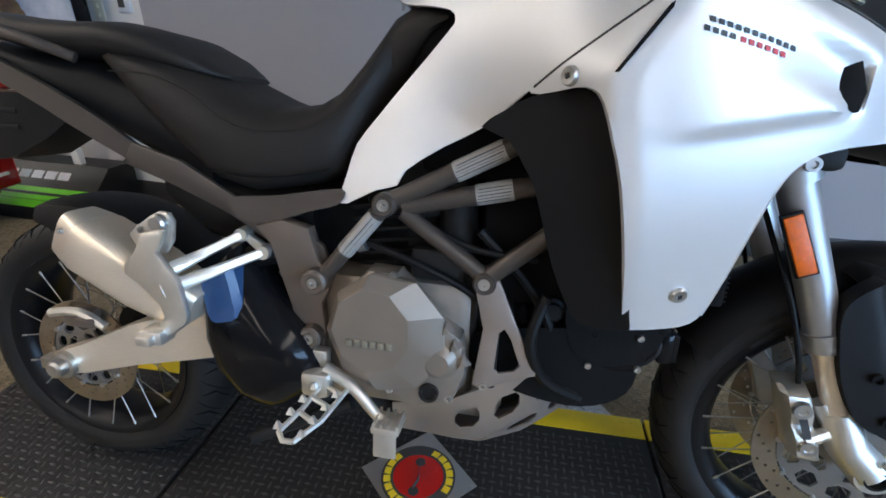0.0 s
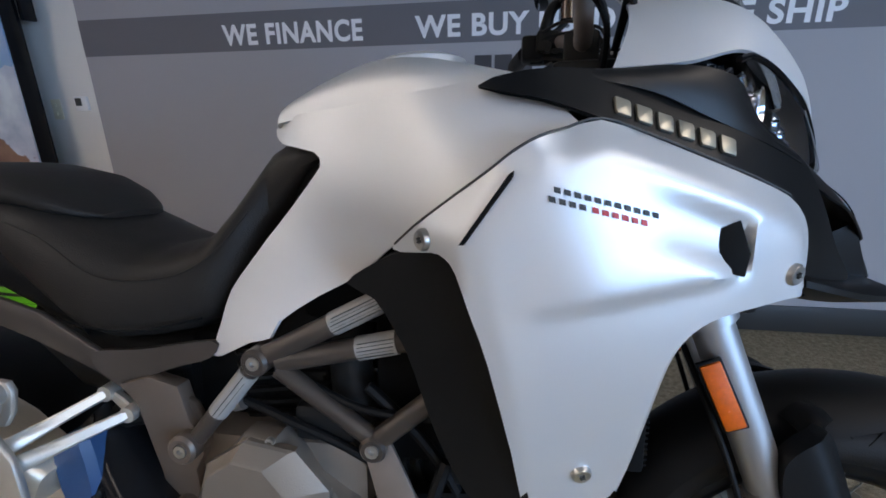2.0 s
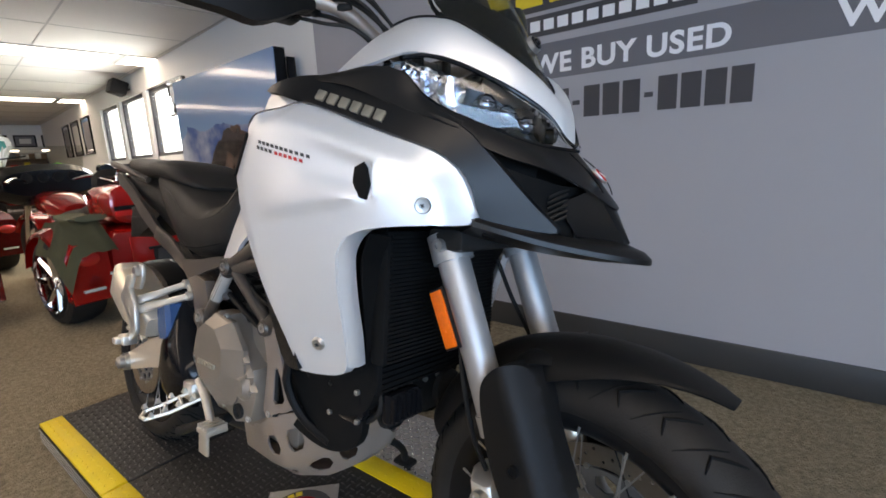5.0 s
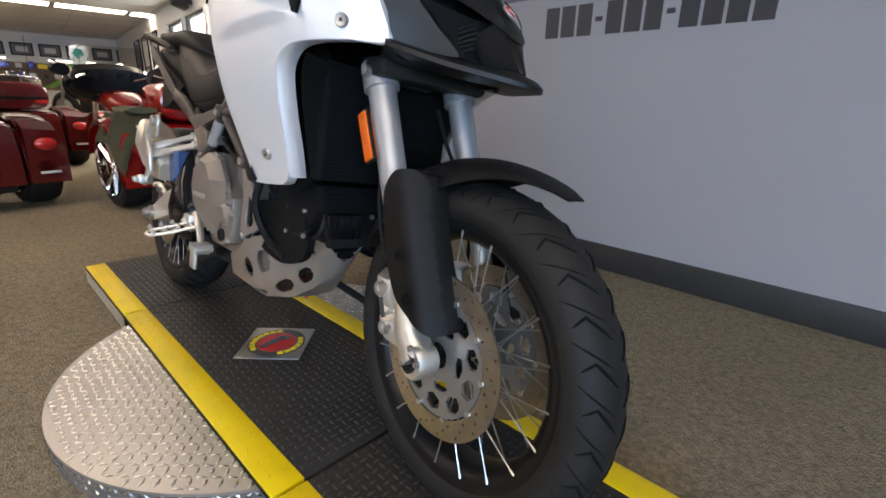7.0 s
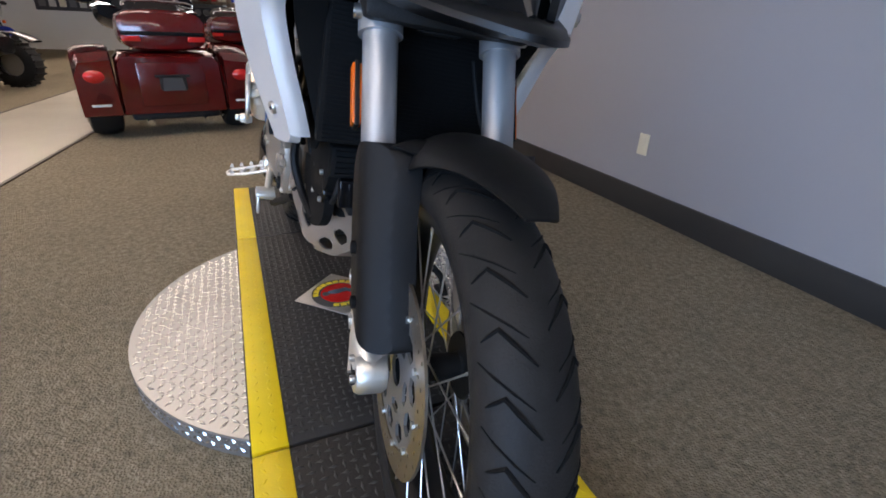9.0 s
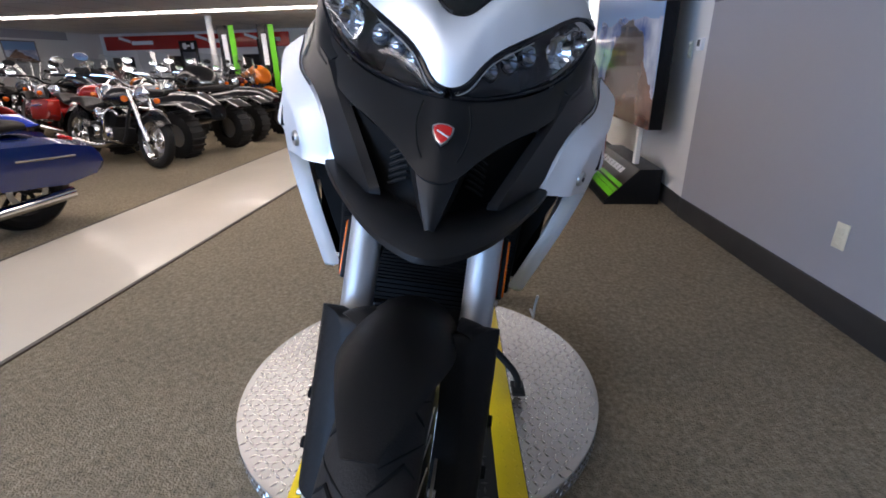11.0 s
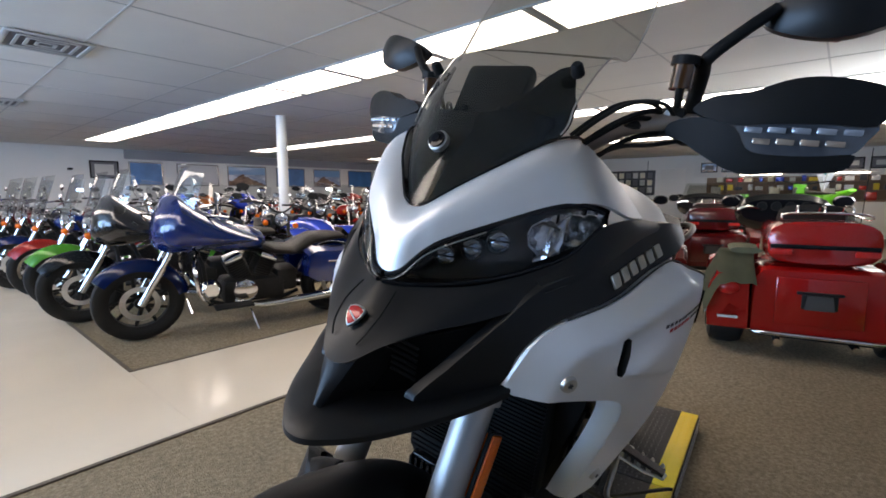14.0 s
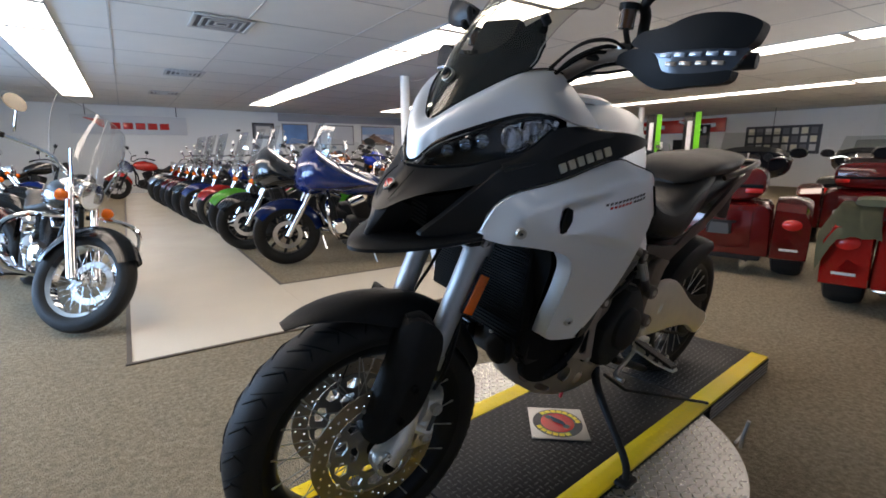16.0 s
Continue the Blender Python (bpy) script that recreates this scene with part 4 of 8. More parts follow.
def badge_bars(x0, z0, angle, spans, material, h):
    for a, b in spans:
        c, w = (a + b) / 2, (b - a) / 2
        on_flanks("badge_bar", lambda: plate([(-w, -h / 2), (w - .001, -h / 2), (w + .001, h / 2), (.002 - w, h / 2)], .0005), x0 + c * math.cos(angle), z0 - c * math.sin(angle), .0012, material, angle, "", FP)


badge_bars(.390, .9825, math.radians(14), [(-.052 + i * .0097, -.052 + i * .0097 + .0074) for i in range(11)], "ink", .0050)
badge_bars(.3877, .9735, math.radians(14), [(-.054 + i * .0097, -.054 + i * .0097 + .0074) for i in range(4)], "ink", .0052)
badge_bars(.3877, .9735, math.radians(14), [(-.0125 + i * .0097, -.0125 + i * .0097 + .0074) for i in range(6)], "redink", .0052)

# black nose flanks with pale raised marks
NOSE_LINE = [(.265, 1.098), (.313, 1.113), (.381, 1.116), (.441, 1.099), (.508, 1.074), (.573, 1.050), (.625, 1.030), (.658, .998), (.690, .957), (.722, .914), (.754, .878), (.746, .870), (.705, .876), (.660, .884), (.652, .93), (.635, .963), (.604, .989), (.555, 1.007), (.497, 1.028), (.437, 1.050), (.388, 1.064), (.330, 1.082)]
nf = both("nose_flank", lambda: panel(NOSE_LINE, lambda x, z: FAIR(x, z) - 0.004, 0.005, 0.014, 2, 0.015), "satin", None, "black nose side panel")
for i in range(6):
    u = i / 5
    cx, cz = .410 + u * .112, 1.0755 - u * .037
    on_flanks("raised_mark", lambda: plate([(-.0098, -.0098), (.0062, -.0098), (.0086, -.0072), (.0098, .0098), (-.0048, .0098), (-.0074, .0072)], .0045, (), .0012), cx, cz, -.002, "goldletter", math.radians(18.5), "pale raised block", nf)

# tank
TANK = soft_depth([(.084, 1.063, .173), (-.142, .747, .145), (.09, .867, .172), (.2, .94, .262), (.388, 1.062, .288), (.2, 1.06, .250), (-.05, .9, .142), (.3, 1.085, .268), (0, .8, .165), (.05, 1.03, .165), (-.02, 1.075, .122), (-.068, 1.078, .062), (-.03, 1.05, .118)])
TANK_LINE = [(-.064, 1.088), (-.068, 1.066), (-.030, 1.050), (.030, 1.038), (.042, 1.022), (.031, 1.005), (-.030, .941), (-.089, .875), (-.126, .829), (-.141, .780), (-.153, .727), (-.120, .738), (-.083, .757), (-.045, .768), (-.031, .794), (.031, .835), (.094, .869), (.158, .921), (.196, .948), (.244, .983), (.278, 1.007), (.300, 1.024), (.326, 1.040), (.372, 1.055), (.30, 1.108), (.22, 1.104), (.14, 1.100), (.06, 1.095)]
tk = both("tank_cover", lambda: panel(TANK_LINE, TANK, 0.005, 0.013, 2, 0.012), "pearl", None, "pearl white tank cover")
sec = []
for x, top, sh_w, sh_z in ((-.073, 1.072, .045, 1.062), (-.068, 1.092, .058, 1.082), (-.045, 1.116, .105, 1.088), (0.0, 1.143, .138, 1.092), (.05, 1.163, .165, 1.097), (.11, 1.178, .196, 1.102), (.18, 1.172, .232, 1.106), (.25, 1.152, .262, 1.105), (.32, 1.128, .268, 1.100), (.40, 1.098, .275, 1.068)):
    row = []
    sh_w = TANK(min(x, .36), sh_z) - .004 if x > -.02 else sh_w
    for k in range(25):
        a = -1 + 2 * k / 24
        y = sh_w * math.sin(a * math.pi / 2)
        row.append((x, y, sh_z - .006 + (top - sh_z + .006) * max(0, math.cos(a * math.pi / 2)) ** 0.62))
    sec.append(row)
tb = bmesh.new()
rows_ = [[Vector(p) for p in r] for r in sec]
cols = [spline([r[k] for r in rows_], 3) for k in range(25)]
grid_faces(tb, cols)
bmesh.ops.recalc_face_normals(tb, faces=tb.faces[:])
bmesh.ops.solidify(tb, geom=tb.faces[:], thickness=0.006)
tanktop = part("tank_top", tb, "pearl", bike, "pearl white tank top")
capm = Matrix.Translation((.145, 0, 1.176)) @ Matrix.Rotation(math.radians(-5), 4, "Y") @ Matrix.Rotation(math.pi / 2, 4, "X")
part("filler_cap", lathe([(0.0, .016), (.045, .016), (.062, .012), (.080, .004), (.082, -.01)], 36, capm), "pearl", tanktop, "round filler lid")
# near-black core, added to keep the inside of the tank covers dark
part("tank_core", loft([ring(x, w, lo, hi, 20, 3) for x, w, lo, hi in ((-.06, .06, .95, 1.06), (.0, .11, .88, 1.08), (.1, .14, .86, 1.09), (.25, .17, .92, 1.09), (.38, .15, .98, 1.06))]), "void", bike)

# seat
SEAT = ((-.640, .10, .952, .975), (-.60, .128, .925, .985), (-.54, .142, .855, .980), (-.47, .152, .790, .962), (-.40, .160, .735, .932), (-.34, .162, .722, .905), (-.28, .158, .730, .886), (-.21, .150, .745, .896), (-.165, .140, .765, .924), (-.125, .125, .830, .972), (-.10, .110, .875, 1.010), (-.075, .096, .915, 1.048), (-.045, .105, .955, 1.062), (-.005, .118, 1.000, 1.060), (.025, .122, 1.022, 1.050))
sb = loft([ring(x, w, lo, hi, 28, 2.9) for x, w, lo, hi in SEAT])
bmesh.ops.subdivide_edges(sb, edges=[e for e in sb.edges if abs(e.verts[0].co.x - e.verts[1].co.x) > .02], cuts=2, smooth=1.0)
part("rider_seat", sb, "vinyl", bike, "black vinyl rider seat")
ps = loft([ring(x, w, lo, hi, 28, 2.6) for x, w, lo, hi in ((-.93, .085, 1.000, 1.036), (-.90, .11, .988, 1.046), (-.80, .132, .965, 1.034), (-.70, .142, .957, 1.028), (-.60, .147, .954, 1.028), (-.52, .142, .945, 1.012), (-.46, .125, .932, .984), (-.42, .10, .928, .955), (-.395, .07, .928, .940))])
part("pillion_seat", ps, "vinyl", bike, "black vinyl pillion seat")
both("seat_seam", lambda: tube([(-.60, .130, .935), (-.50, .152, .93), (-.42, .160, .905), (-.33, .163, .85), (-.22, .152, .85), (-.15, .138, .885), (-.10, .112, .95)], .0012, 6, 4), "vinyl")
both("side_cover", lambda: panel([(-.36, .722), (-.27, .732), (-.15, .752), (-.155, .725), (-.21, .708), (-.26, .690), (-.31, .680), (-.35, .692)], lambda x, z: .150 + .1 * (.75 - z), .006, .02, 3, .01), "framepaint", None, "black side cover")
tail = loft([ring(x, w, lo, hi, 20, 3.2) for x, w, lo, hi in ((-.98, .075, .955, .995), (-.93, .10, .925, .99), (-.80, .115, .885, .965), (-.66, .118, .83, .955), (-.52, .118, .76, .93), (-.42, .115, .71, .85))])
part("tail_unit", tail, "plastic", bike, "black tail unit")
both("grab_rail", lambda: tube([(-.66, .135, .955), (-.74, .165, .985), (-.86, .165, 1.008), (-.95, .135, 1.012), (-.975, .07, 1.0)], .0105, 10, 4), "framepaint", None, "dark grab rail")
both("tail_panel", lambda: panel([(-.985, .985), (-.93, .978), (-.80, .935), (-.66, .875), (-.56, .815), (-.50, .775), (-.53, .765), (-.62, .805), (-.74, .865), (-.86, .915), (-.96, .945)], lambda x, z: .120 + .03 * max(0, min(1, (x + .98) / .3)), .005, .02, 2, .012), "framepaint", None, "brown-grey tail side panel")
both("seat_skirt_seam", lambda: tube([(-.40, .1605, .775), (-.33, .164, .765), (-.25, .161, .768), (-.17, .142, .785)], .0016, 6, 3), "void")
tl = part("tail_lamp", join(box((-1.0, -.06, .955), (-.972, .06, .985), .006), loft([ring(x, w, lo, hi, 14, 4) for x, w, lo, hi in ((-1.0, .045, .915, .955), (-.97, .056, .895, .955), (-.90, .052, .900, .950), (-.885, .03, .915, .94))])), "red", bike, "red tail lamp under the tail")
for s_ in (-1, 1):
    part("lamp_window", box((-.995, s_ * .0565 - .002, .905), (-.945, s_ * .0565 + .002, .942), .0015), "led", tl, "clear window of the tail lamp")
hanger = part("plate_hanger", loft([[(x, y, z) for y, z in ((-w, lo), (w, lo), (w, hi), (-w, hi))] for x, w, lo, hi in ((-.78, .045, .850, .885), (-.84, .060, .800, .890), (-.93, .066, .755, .890), (-1.0, .066, .745, .850), (-1.03, .060, .745, .800))]), "plastic", bike, "black number plate hanger")
for z in (.848, .815):
    for s_ in (-1, 1):
        part("hanger_rib", box((-1.0, s_ * .067 - .002, z), (-.90, s_ * .067 + .002, z + .010), .001), "castdark", hanger)
hug = bmesh.new()
rows_ = []
for i in range(21):
    a = math.radians(24 + i * 3.9)
    low = .245 + .07 * abs(i / 10 - 1) ** 2
    rows_.append([(-.797 + r * math.cos(a), y, .318 + r * math.sin(a)) for y, r in ((-.104, low), (-.104, .325), (-.092, .345), (-.055, .354), (0, .357), (.055, .354), (.092, .345), (.104, .325), (.104, low))])
grid_faces(hug, rows_)
bmesh.ops.recalc_face_normals(hug, faces=hug.faces[:])
bmesh.ops.solidify(hug, geom=hug.faces[:], thickness=.004)
part("rear_mudguard", hug, "plastic", bike, "black rear hugger over the tyre")
part("under_seat_tray", loft([ring(x, w, lo, hi, 18, 4) for x, w, lo, hi in ((-.55, .085, .69, .775), (-.45, .105, .62, .76), (-.34, .11, .60, .74), (-.22, .11, .60, .75))]), "plastic", bike, "black under-seat tray")

# frame tubes and the grey casting round the pivot
FRAME = [((-.19, .165, .580), (-.06, .170, .737)), ((-.06, .170, .737), (.215, .168, .880)), ((-.03, .168, .735), (.26, .168, .80)), ((-.03, .170, .725), (.115, .172, .625)), ((.115, .172, .622), (.26, .168, .745))]
for a, b in FRAME:
    both("frame_tube", lambda: tube([a, b], .0165 if a[0] > -.1 and b[0] > 0.2 else .0145, 12), "framepaint", None, "warm grey trellis frame tube")


def sleeve(a, b, t0, t1, r):
    a, b = Vector(a), Vector(b)
    return tube([a.lerp(b, t0), a.lerp(b, t1)], r, 14)


for k, t0, t1, r in ((1, .42, .70, .0178), (2, .42, .62, .0178), (0, .42, .86, .0158), (4, .42, .62, .0158)):
    both("tube_label", lambda: sleeve(*FRAME[k], t0, t1, r), "tubelabel", None, "printed pale label wrapped round the tube")
    for j in range(5):
        both("label_line", lambda: moved(sleeve(*FRAME[k], t0 + .01, t1 - .01, .0007), Matrix.Translation((0, r - .0002 - abs(j - 2) * .0012, (j - 2) * .0052))), "ink")
for x, z, r in ((-.06, .737, .021), (-.189, .587, .024), (.115, .617, .020), (-.200, .476, .022)):
    both("frame_boss", lambda: moved(lathe([(0, .012), (r * .45, .012), (r * .5, .020), (r * .8, .021), (r, .016), (r, -.03)], 20), Matrix.Translation((x, .170, z))), "castbrown" if x < -.1 else "framepaint")
    both("frame_bolt", lambda: moved(lathe([(0, .006), (.004, .006), (.0045, .012), (.010, .012), (.011, .0)], 14), Matrix.Translation((x, .180, z))), "steel", None, "steel bolt")
PIV = [(-.309, .676), (-.279, .644), (-.262, .585), (-.244, .527), (-.240, .48), (-.228, .442), (-.205, .432), (-.182, .445), (-.176, .48), (-.183, .540), (-.168, .568), (-.166, .600), (-.188, .622), (-.205, .680), (-.255, .692)]
both("pivot_plate", lambda: moved(plate(PIV, .030, [[(-.189 + .010 * math.cos(a * .7854), .587 + .010 * math.sin(a * .7854)) for a in range(8)]], .004), Matrix.Translation((0, .150, 0))), "castbrown", None, "dark brown-grey cast pivot plate")

SUBF = [(-.554, .811), (-.455, .783), (-.346, .721), (-.257, .688), (-.184, .648), (-.167, .608), (-.209, .585), (-.222, .622), (-.298, .650), (-.364, .690), (-.47, .735), (-.578, .772)]
both("subframe_plate", lambda: moved(plate(SUBF, .012, (), .004), Matrix.Translation((0, .146, 0))), "framepaint", None, "warm grey subframe plate")

# engine
part("crankcase", join(box((-.20, -.150, .330), (.10, .150, .60), .03), box((-.05, -.12, .30), (.16, .12, .46), .03)), "cast", bike, "grey engine crankcase")
CL = [(-.158, .510), (-.134, .568), (-.085, .624), (-.033, .622), (.002, .585), (.025, .552), (.083, .512), (.095, .446), (.072, .385), (.010, .366), (-.046, .387), (-.094, .430), (-.153, .466)]
cover = part("clutch_cover", moved(plate(CL, .052, (), .010), Matrix.Translation((0, -.165, 0))), "cast", bike, "grey clutch cover")
def facet_ring(cx, cz, rx, rz, y, turn=22, n=9):
    return [(cx + rx * math.cos(math.radians(turn + i * 360 / n)), y, cz + rz * math.sin(math.radians(turn + i * 360 / n))) for i in range(n)]


part("cover_boss", loft([facet_ring(-.050, .508, .110, .116, -.184), facet_ring(-.050, .508, .110, .116, -.196), facet_ring(-.055, .512, .104, .110, -.201), facet_ring(-.070, .520, .074, .082, -.219), facet_ring(-.071, .521, .070, .078, -.2205)]), "cast", cover, "faceted round clutch cover", 12)
for k in range(3):
    part("cover_rib", moved(loft([[(0, 0, -.014), (.026, 0, -.004), (.010, 0, .016)], [(.004, -.012, -.008), (.016, -.012, -.003), (.009, -.012, .008)]]), Matrix.Translation((.046 + k * .016, -.188, .530 - k * .030))), "cast", cover)
for i in range(6):
    part("raised_mark", moved(box((-.0055, -.003, -.006), (.0055, .003, .006), .0015), Matrix.Translation((-.108 + i * .0142, -.2225, .499)) @ Matrix.Rotation(math.radians(2), 4, "Y")), "goldletter", cover, "pale raised block")
for x, z in ((-.150, .508), (-.128, .568), (-.04, .617), (.005, .577), (.05, .53), (.086, .47), (.066, .392), (-.045, .395), (-.11, .44)):
    part("cover_bolt", moved(bolt(.0075, .005), Matrix.Translation((x, -.188, z))), "steel", cover)
part("oil_glass", moved(lathe([(0, -.002), (.012, -.002), (.013, -.008), (.018, -.008), (.0185, .002)], 20), Matrix.Translation((.030, -.1905, .402))), "castdark", cover, "dark round sight glass")
part("pump_bulge", moved(lathe([(0, -.02), (.02, -.02), (.034, -.008), (.036, .02)], 20), Matrix.Translation((.045, -.185, .465))), "cast", cover)
lc = part("flywheel_cover", mirrored(moved(plate(CL, .050, (), .012), Matrix.Translation((0, -.165, 0)))), "castdark", bike, "dark flywheel cover")
part("cover_boss", mirrored(moved(lathe([(0, -.02), (.05, -.02), (.072, -.008), (.078, .012)], 28), Matrix.Translation((-.04, -.195, .49)))), "castdark", lc)


def finned(n, w, d):
    """A cylinder with shallow fins, rising along z: one turned and stepped body."""
    rows = []
    for i in range(n):
        for k, z in ((0, .0), (0, .006), (1, .007), (1, .013), (0, .014)):
            e = .012 * k
            c = .012
            rows.append([(x, y, i * .022 + z) for x, y in ((-d - e + c, -w - e), (d + e - c, -w - e), (d + e, -w - e + c), (d + e, w + e - c), (d + e - c, w + e), (-d - e + c, w + e), (-d - e, w + e - c), (-d - e, -w - e + c))])
    return loft(rows)


part("rear_cylinder", moved(finned(8, .085, .075), Matrix.Translation((-.05, 0, .58)) @ Matrix.Rotation(math.radians(-8), 4, "Y")), "castdark", bike, "dark finned cylinder")
part("front_cylinder", moved(finned(10, .085, .075), Matrix.Translation((.10, 0, .46)) @ Matrix.Rotation(math.radians(80), 4, "Y")), "castdark", bike, "dark finned cylinder")
part("front_head", box((.29, -.115, .455), (.385, .115, .56), .025), "castdark", bike, "dark cylinder head")
part("rear_head", box((-.12, -.11, .70), (.06, .11, .80), .025), "castdark", bike)
both("belt_cover", lambda: panel([(.10, .50), (.20, .53), (.31, .535), (.385, .50), (.38, .42), (.30, .385), (.18, .40), (.10, .43)], lambda x, z: .128 + .02 * math.cos((x - .24) * 8), .006, .03, 4, .02), "void", None, "black belt cover")
both("head_bolt", lambda: moved(mirrored(bolt(.010, .008)), Matrix.Translation((.345, .118, .48))), "steel")
# two near-black blocks, added to keep the gaps beside the engine dark
part("inner_filler", box((-.36, -.085, .555), (-.02, .085, .745), .02), "void", bike, "near-black filler for the dark gap behind the frame")
part("gap_filler", box((.10, -.125, .56), (.34, .125, .86), .02), "void", bike, "near-black filler for the dark gap behind the shroud")
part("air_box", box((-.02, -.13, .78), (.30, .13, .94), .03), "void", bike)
both("throttle_body", lambda: tube([(.05, .08, .78), (.06, .10, .66), (.10, .11, .58)], .035, 12, 3), "castdark")
for pts, r in (([(.10, .155, .70), (.17, .150, .63), (.22, .145, .56), (.25, .13, .48)], .009), ([(-.10, .15, .66), (-.02, .165, .64), (.07, .16, .60), (.16, .155, .545)], .007), ([(.02, .165, .70), (.10, .17, .67), (.20, .165, .66)], .006), ([(.22, .17, .60), (.20, .18, .52), (.23, .16, .44), (.30, .14, .40)], .010)):
    both("hose", lambda: tube(pts, r, 8, 4), "plastic", None, "black rubber hose")
both("hose_clamp", lambda: tube([(-.115, .155, .655), (-.10, .155, .66)], .013, 12), "steel", None, "steel hose clip")
both("ignition_cover", lambda: box((-.02, .12, .60), (.08, .155, .66), .012), "castdark")
both("sensor", lambda: moved(lathe([(0, .03), (.014, .03), (.016, .022), (.022, .02), (.024, -.02)], 16), Matrix.Translation((.235, .12, .565))), "plastic")
cool = part("oil_cooler", box((.40, -.14, .535), (.435, .14, .60), .008), "void", bike, "dark ribbed oil cooler")
rib = part("cooler_rib", box((.433, -.13, .543), (.441, .13, .5465)), "void", cool)
for k in range(1, 5):
    again(rib, "cooler_rib", Matrix.Translation((0, 0, k * .0115)), cool)
both("lower_cover", lambda: panel([(.27, .60), (.41, .60), (.425, .545), (.405, .50), (.35, .475), (.29, .485), (.262, .53)], lambda x, z: .150 - .12 * max(0, x - .33), .006, .02, 4, .03), "void", None, "black lower cover")
hc = part("head_cover", moved(plate([(.300, .462), (.385, .464), (.402, .488), (.395, .535), (.360, .550), (.305, .545), (.290, .505)], .022, (), .006), Matrix.Translation((0, -.132, 0))), "gloss", bike, "dark bolted head cover")
for x, z in ((.305, .470), (.388, .474), (.385, .533), (.308, .533)):
    part("cover_bolt", moved(bolt(.006, .005), Matrix.Translation((x, -.145, z))), "steel", hc)
part("head_cover", mirrored(moved(plate([(.300, .462), (.385, .464), (.402, .488), (.395, .535), (.360, .550), (.305, .545), (.290, .505)], .022, (), .006), Matrix.Translation((0, -.132, 0)))), "castdark", bike, "dark bolted head cover")
valve = part("valve_cover", moved(plate([(-.085, .445), (.085, .445), (.098, .47), (.09, .535), (-.09, .535), (-.098, .47)], .03, (), .008), Matrix.Translation((.400, 0, 0)) @ Matrix.Rotation(math.pi / 2, 4, "Z")), "castdark", bike, "dark valve cover")
for y in (-.07, -.025, .025, .07):
    part("cover_bolt", moved(bolt(.006, .005), Matrix.Translation((.417, y, .525)) @ Matrix.Rotation(math.pi / 2, 4, "Z")), "steel", valve)
reg = part("regulator", box((.425, -.120, .475), (.450, -.03, .535), .006), "gloss", bike, "dark finned regulator")
rib = part("regulator_fin", box((.448, -.117, .48), (.458, -.112, .53)), "gloss", reg)
for k in range(1, 6):
    again(rib, "regulator_fin", Matrix.Translation((0, k * .016, 0)), reg)
both("oil_line", lambda: tube([(.40, .10, .57), (.425, .118, .51), (.395, .120, .47), (.33, .118, .455)], .006, 8, 4), "castdark", None, "dark oil line")
part("horn", moved(lathe([(0, .01), (.02, .014), (.042, .008), (.045, -.004), (.02, -.02)], 24), Matrix.Translation((.44, .075, .50)) @ Matrix.Rotation(math.radians(-90), 4, "Z")), "plastic", bike, "round black horn")
# radiator with its fins, the black shrouds, and near-black sheets darkening the fairing's hollow
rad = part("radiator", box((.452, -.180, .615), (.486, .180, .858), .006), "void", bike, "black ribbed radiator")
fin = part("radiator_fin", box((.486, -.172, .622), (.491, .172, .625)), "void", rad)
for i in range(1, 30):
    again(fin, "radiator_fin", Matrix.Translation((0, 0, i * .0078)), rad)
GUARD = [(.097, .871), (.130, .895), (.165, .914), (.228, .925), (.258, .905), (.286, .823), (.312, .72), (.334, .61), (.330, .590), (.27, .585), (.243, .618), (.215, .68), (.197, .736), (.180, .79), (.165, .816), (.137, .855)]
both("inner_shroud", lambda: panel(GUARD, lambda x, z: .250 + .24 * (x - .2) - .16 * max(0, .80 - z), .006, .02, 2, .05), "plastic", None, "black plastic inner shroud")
both("dark_hollow_back", lambda: panel([(.24, .90), (.33, .93), (.47, .87), (.455, .70), (.43, .60), (.34, .585), (.29, .70)], lambda x, z: .168, .004, .03, 3, 0), "void")
both("dark_hollow_lip", lambda: skin([(.50, .238, .857), (.470, .226, .80), (.448, .195, .70), (.430, .165, .61)], [(.49, .18, .85), (.468, .175, .80), (.452, .165, .70), (.440, .14, .61)], 6, 4, 0, (1, 0, 0), .004), "void")

# guard plate under the engine
def hexhole(x, z, a, b, rot):
    pts = [(-a, -b * .45), (-a, b * .4), (-a * .5, b), (a * .6, b), (a, b * .45), (a, -b * .4), (a * .5, -b), (-a * .6, -b)]
    c, s = math.cos(rot), math.sin(rot)
    return [(x + px * c - pz * s, z + px * s + pz * c) for px, pz in pts]


# x, then out and up for the top edge, the knuckle and the floor of the folded hull
HULL = ((-.055, .130, .325, .120, .262, .090, .240), (.07, .158, .372, .123, .260, .092, .234), (.125, .169, .411, .121, .266, .094, .238), (.208, .148, .440, .109, .324, .062, .256), (.27, .120, .452, .090, .376, .040, .296), (.33, .085, .450, .066, .416, .020, .350), (.358, .058, .444, .048, .430, .010, .395))


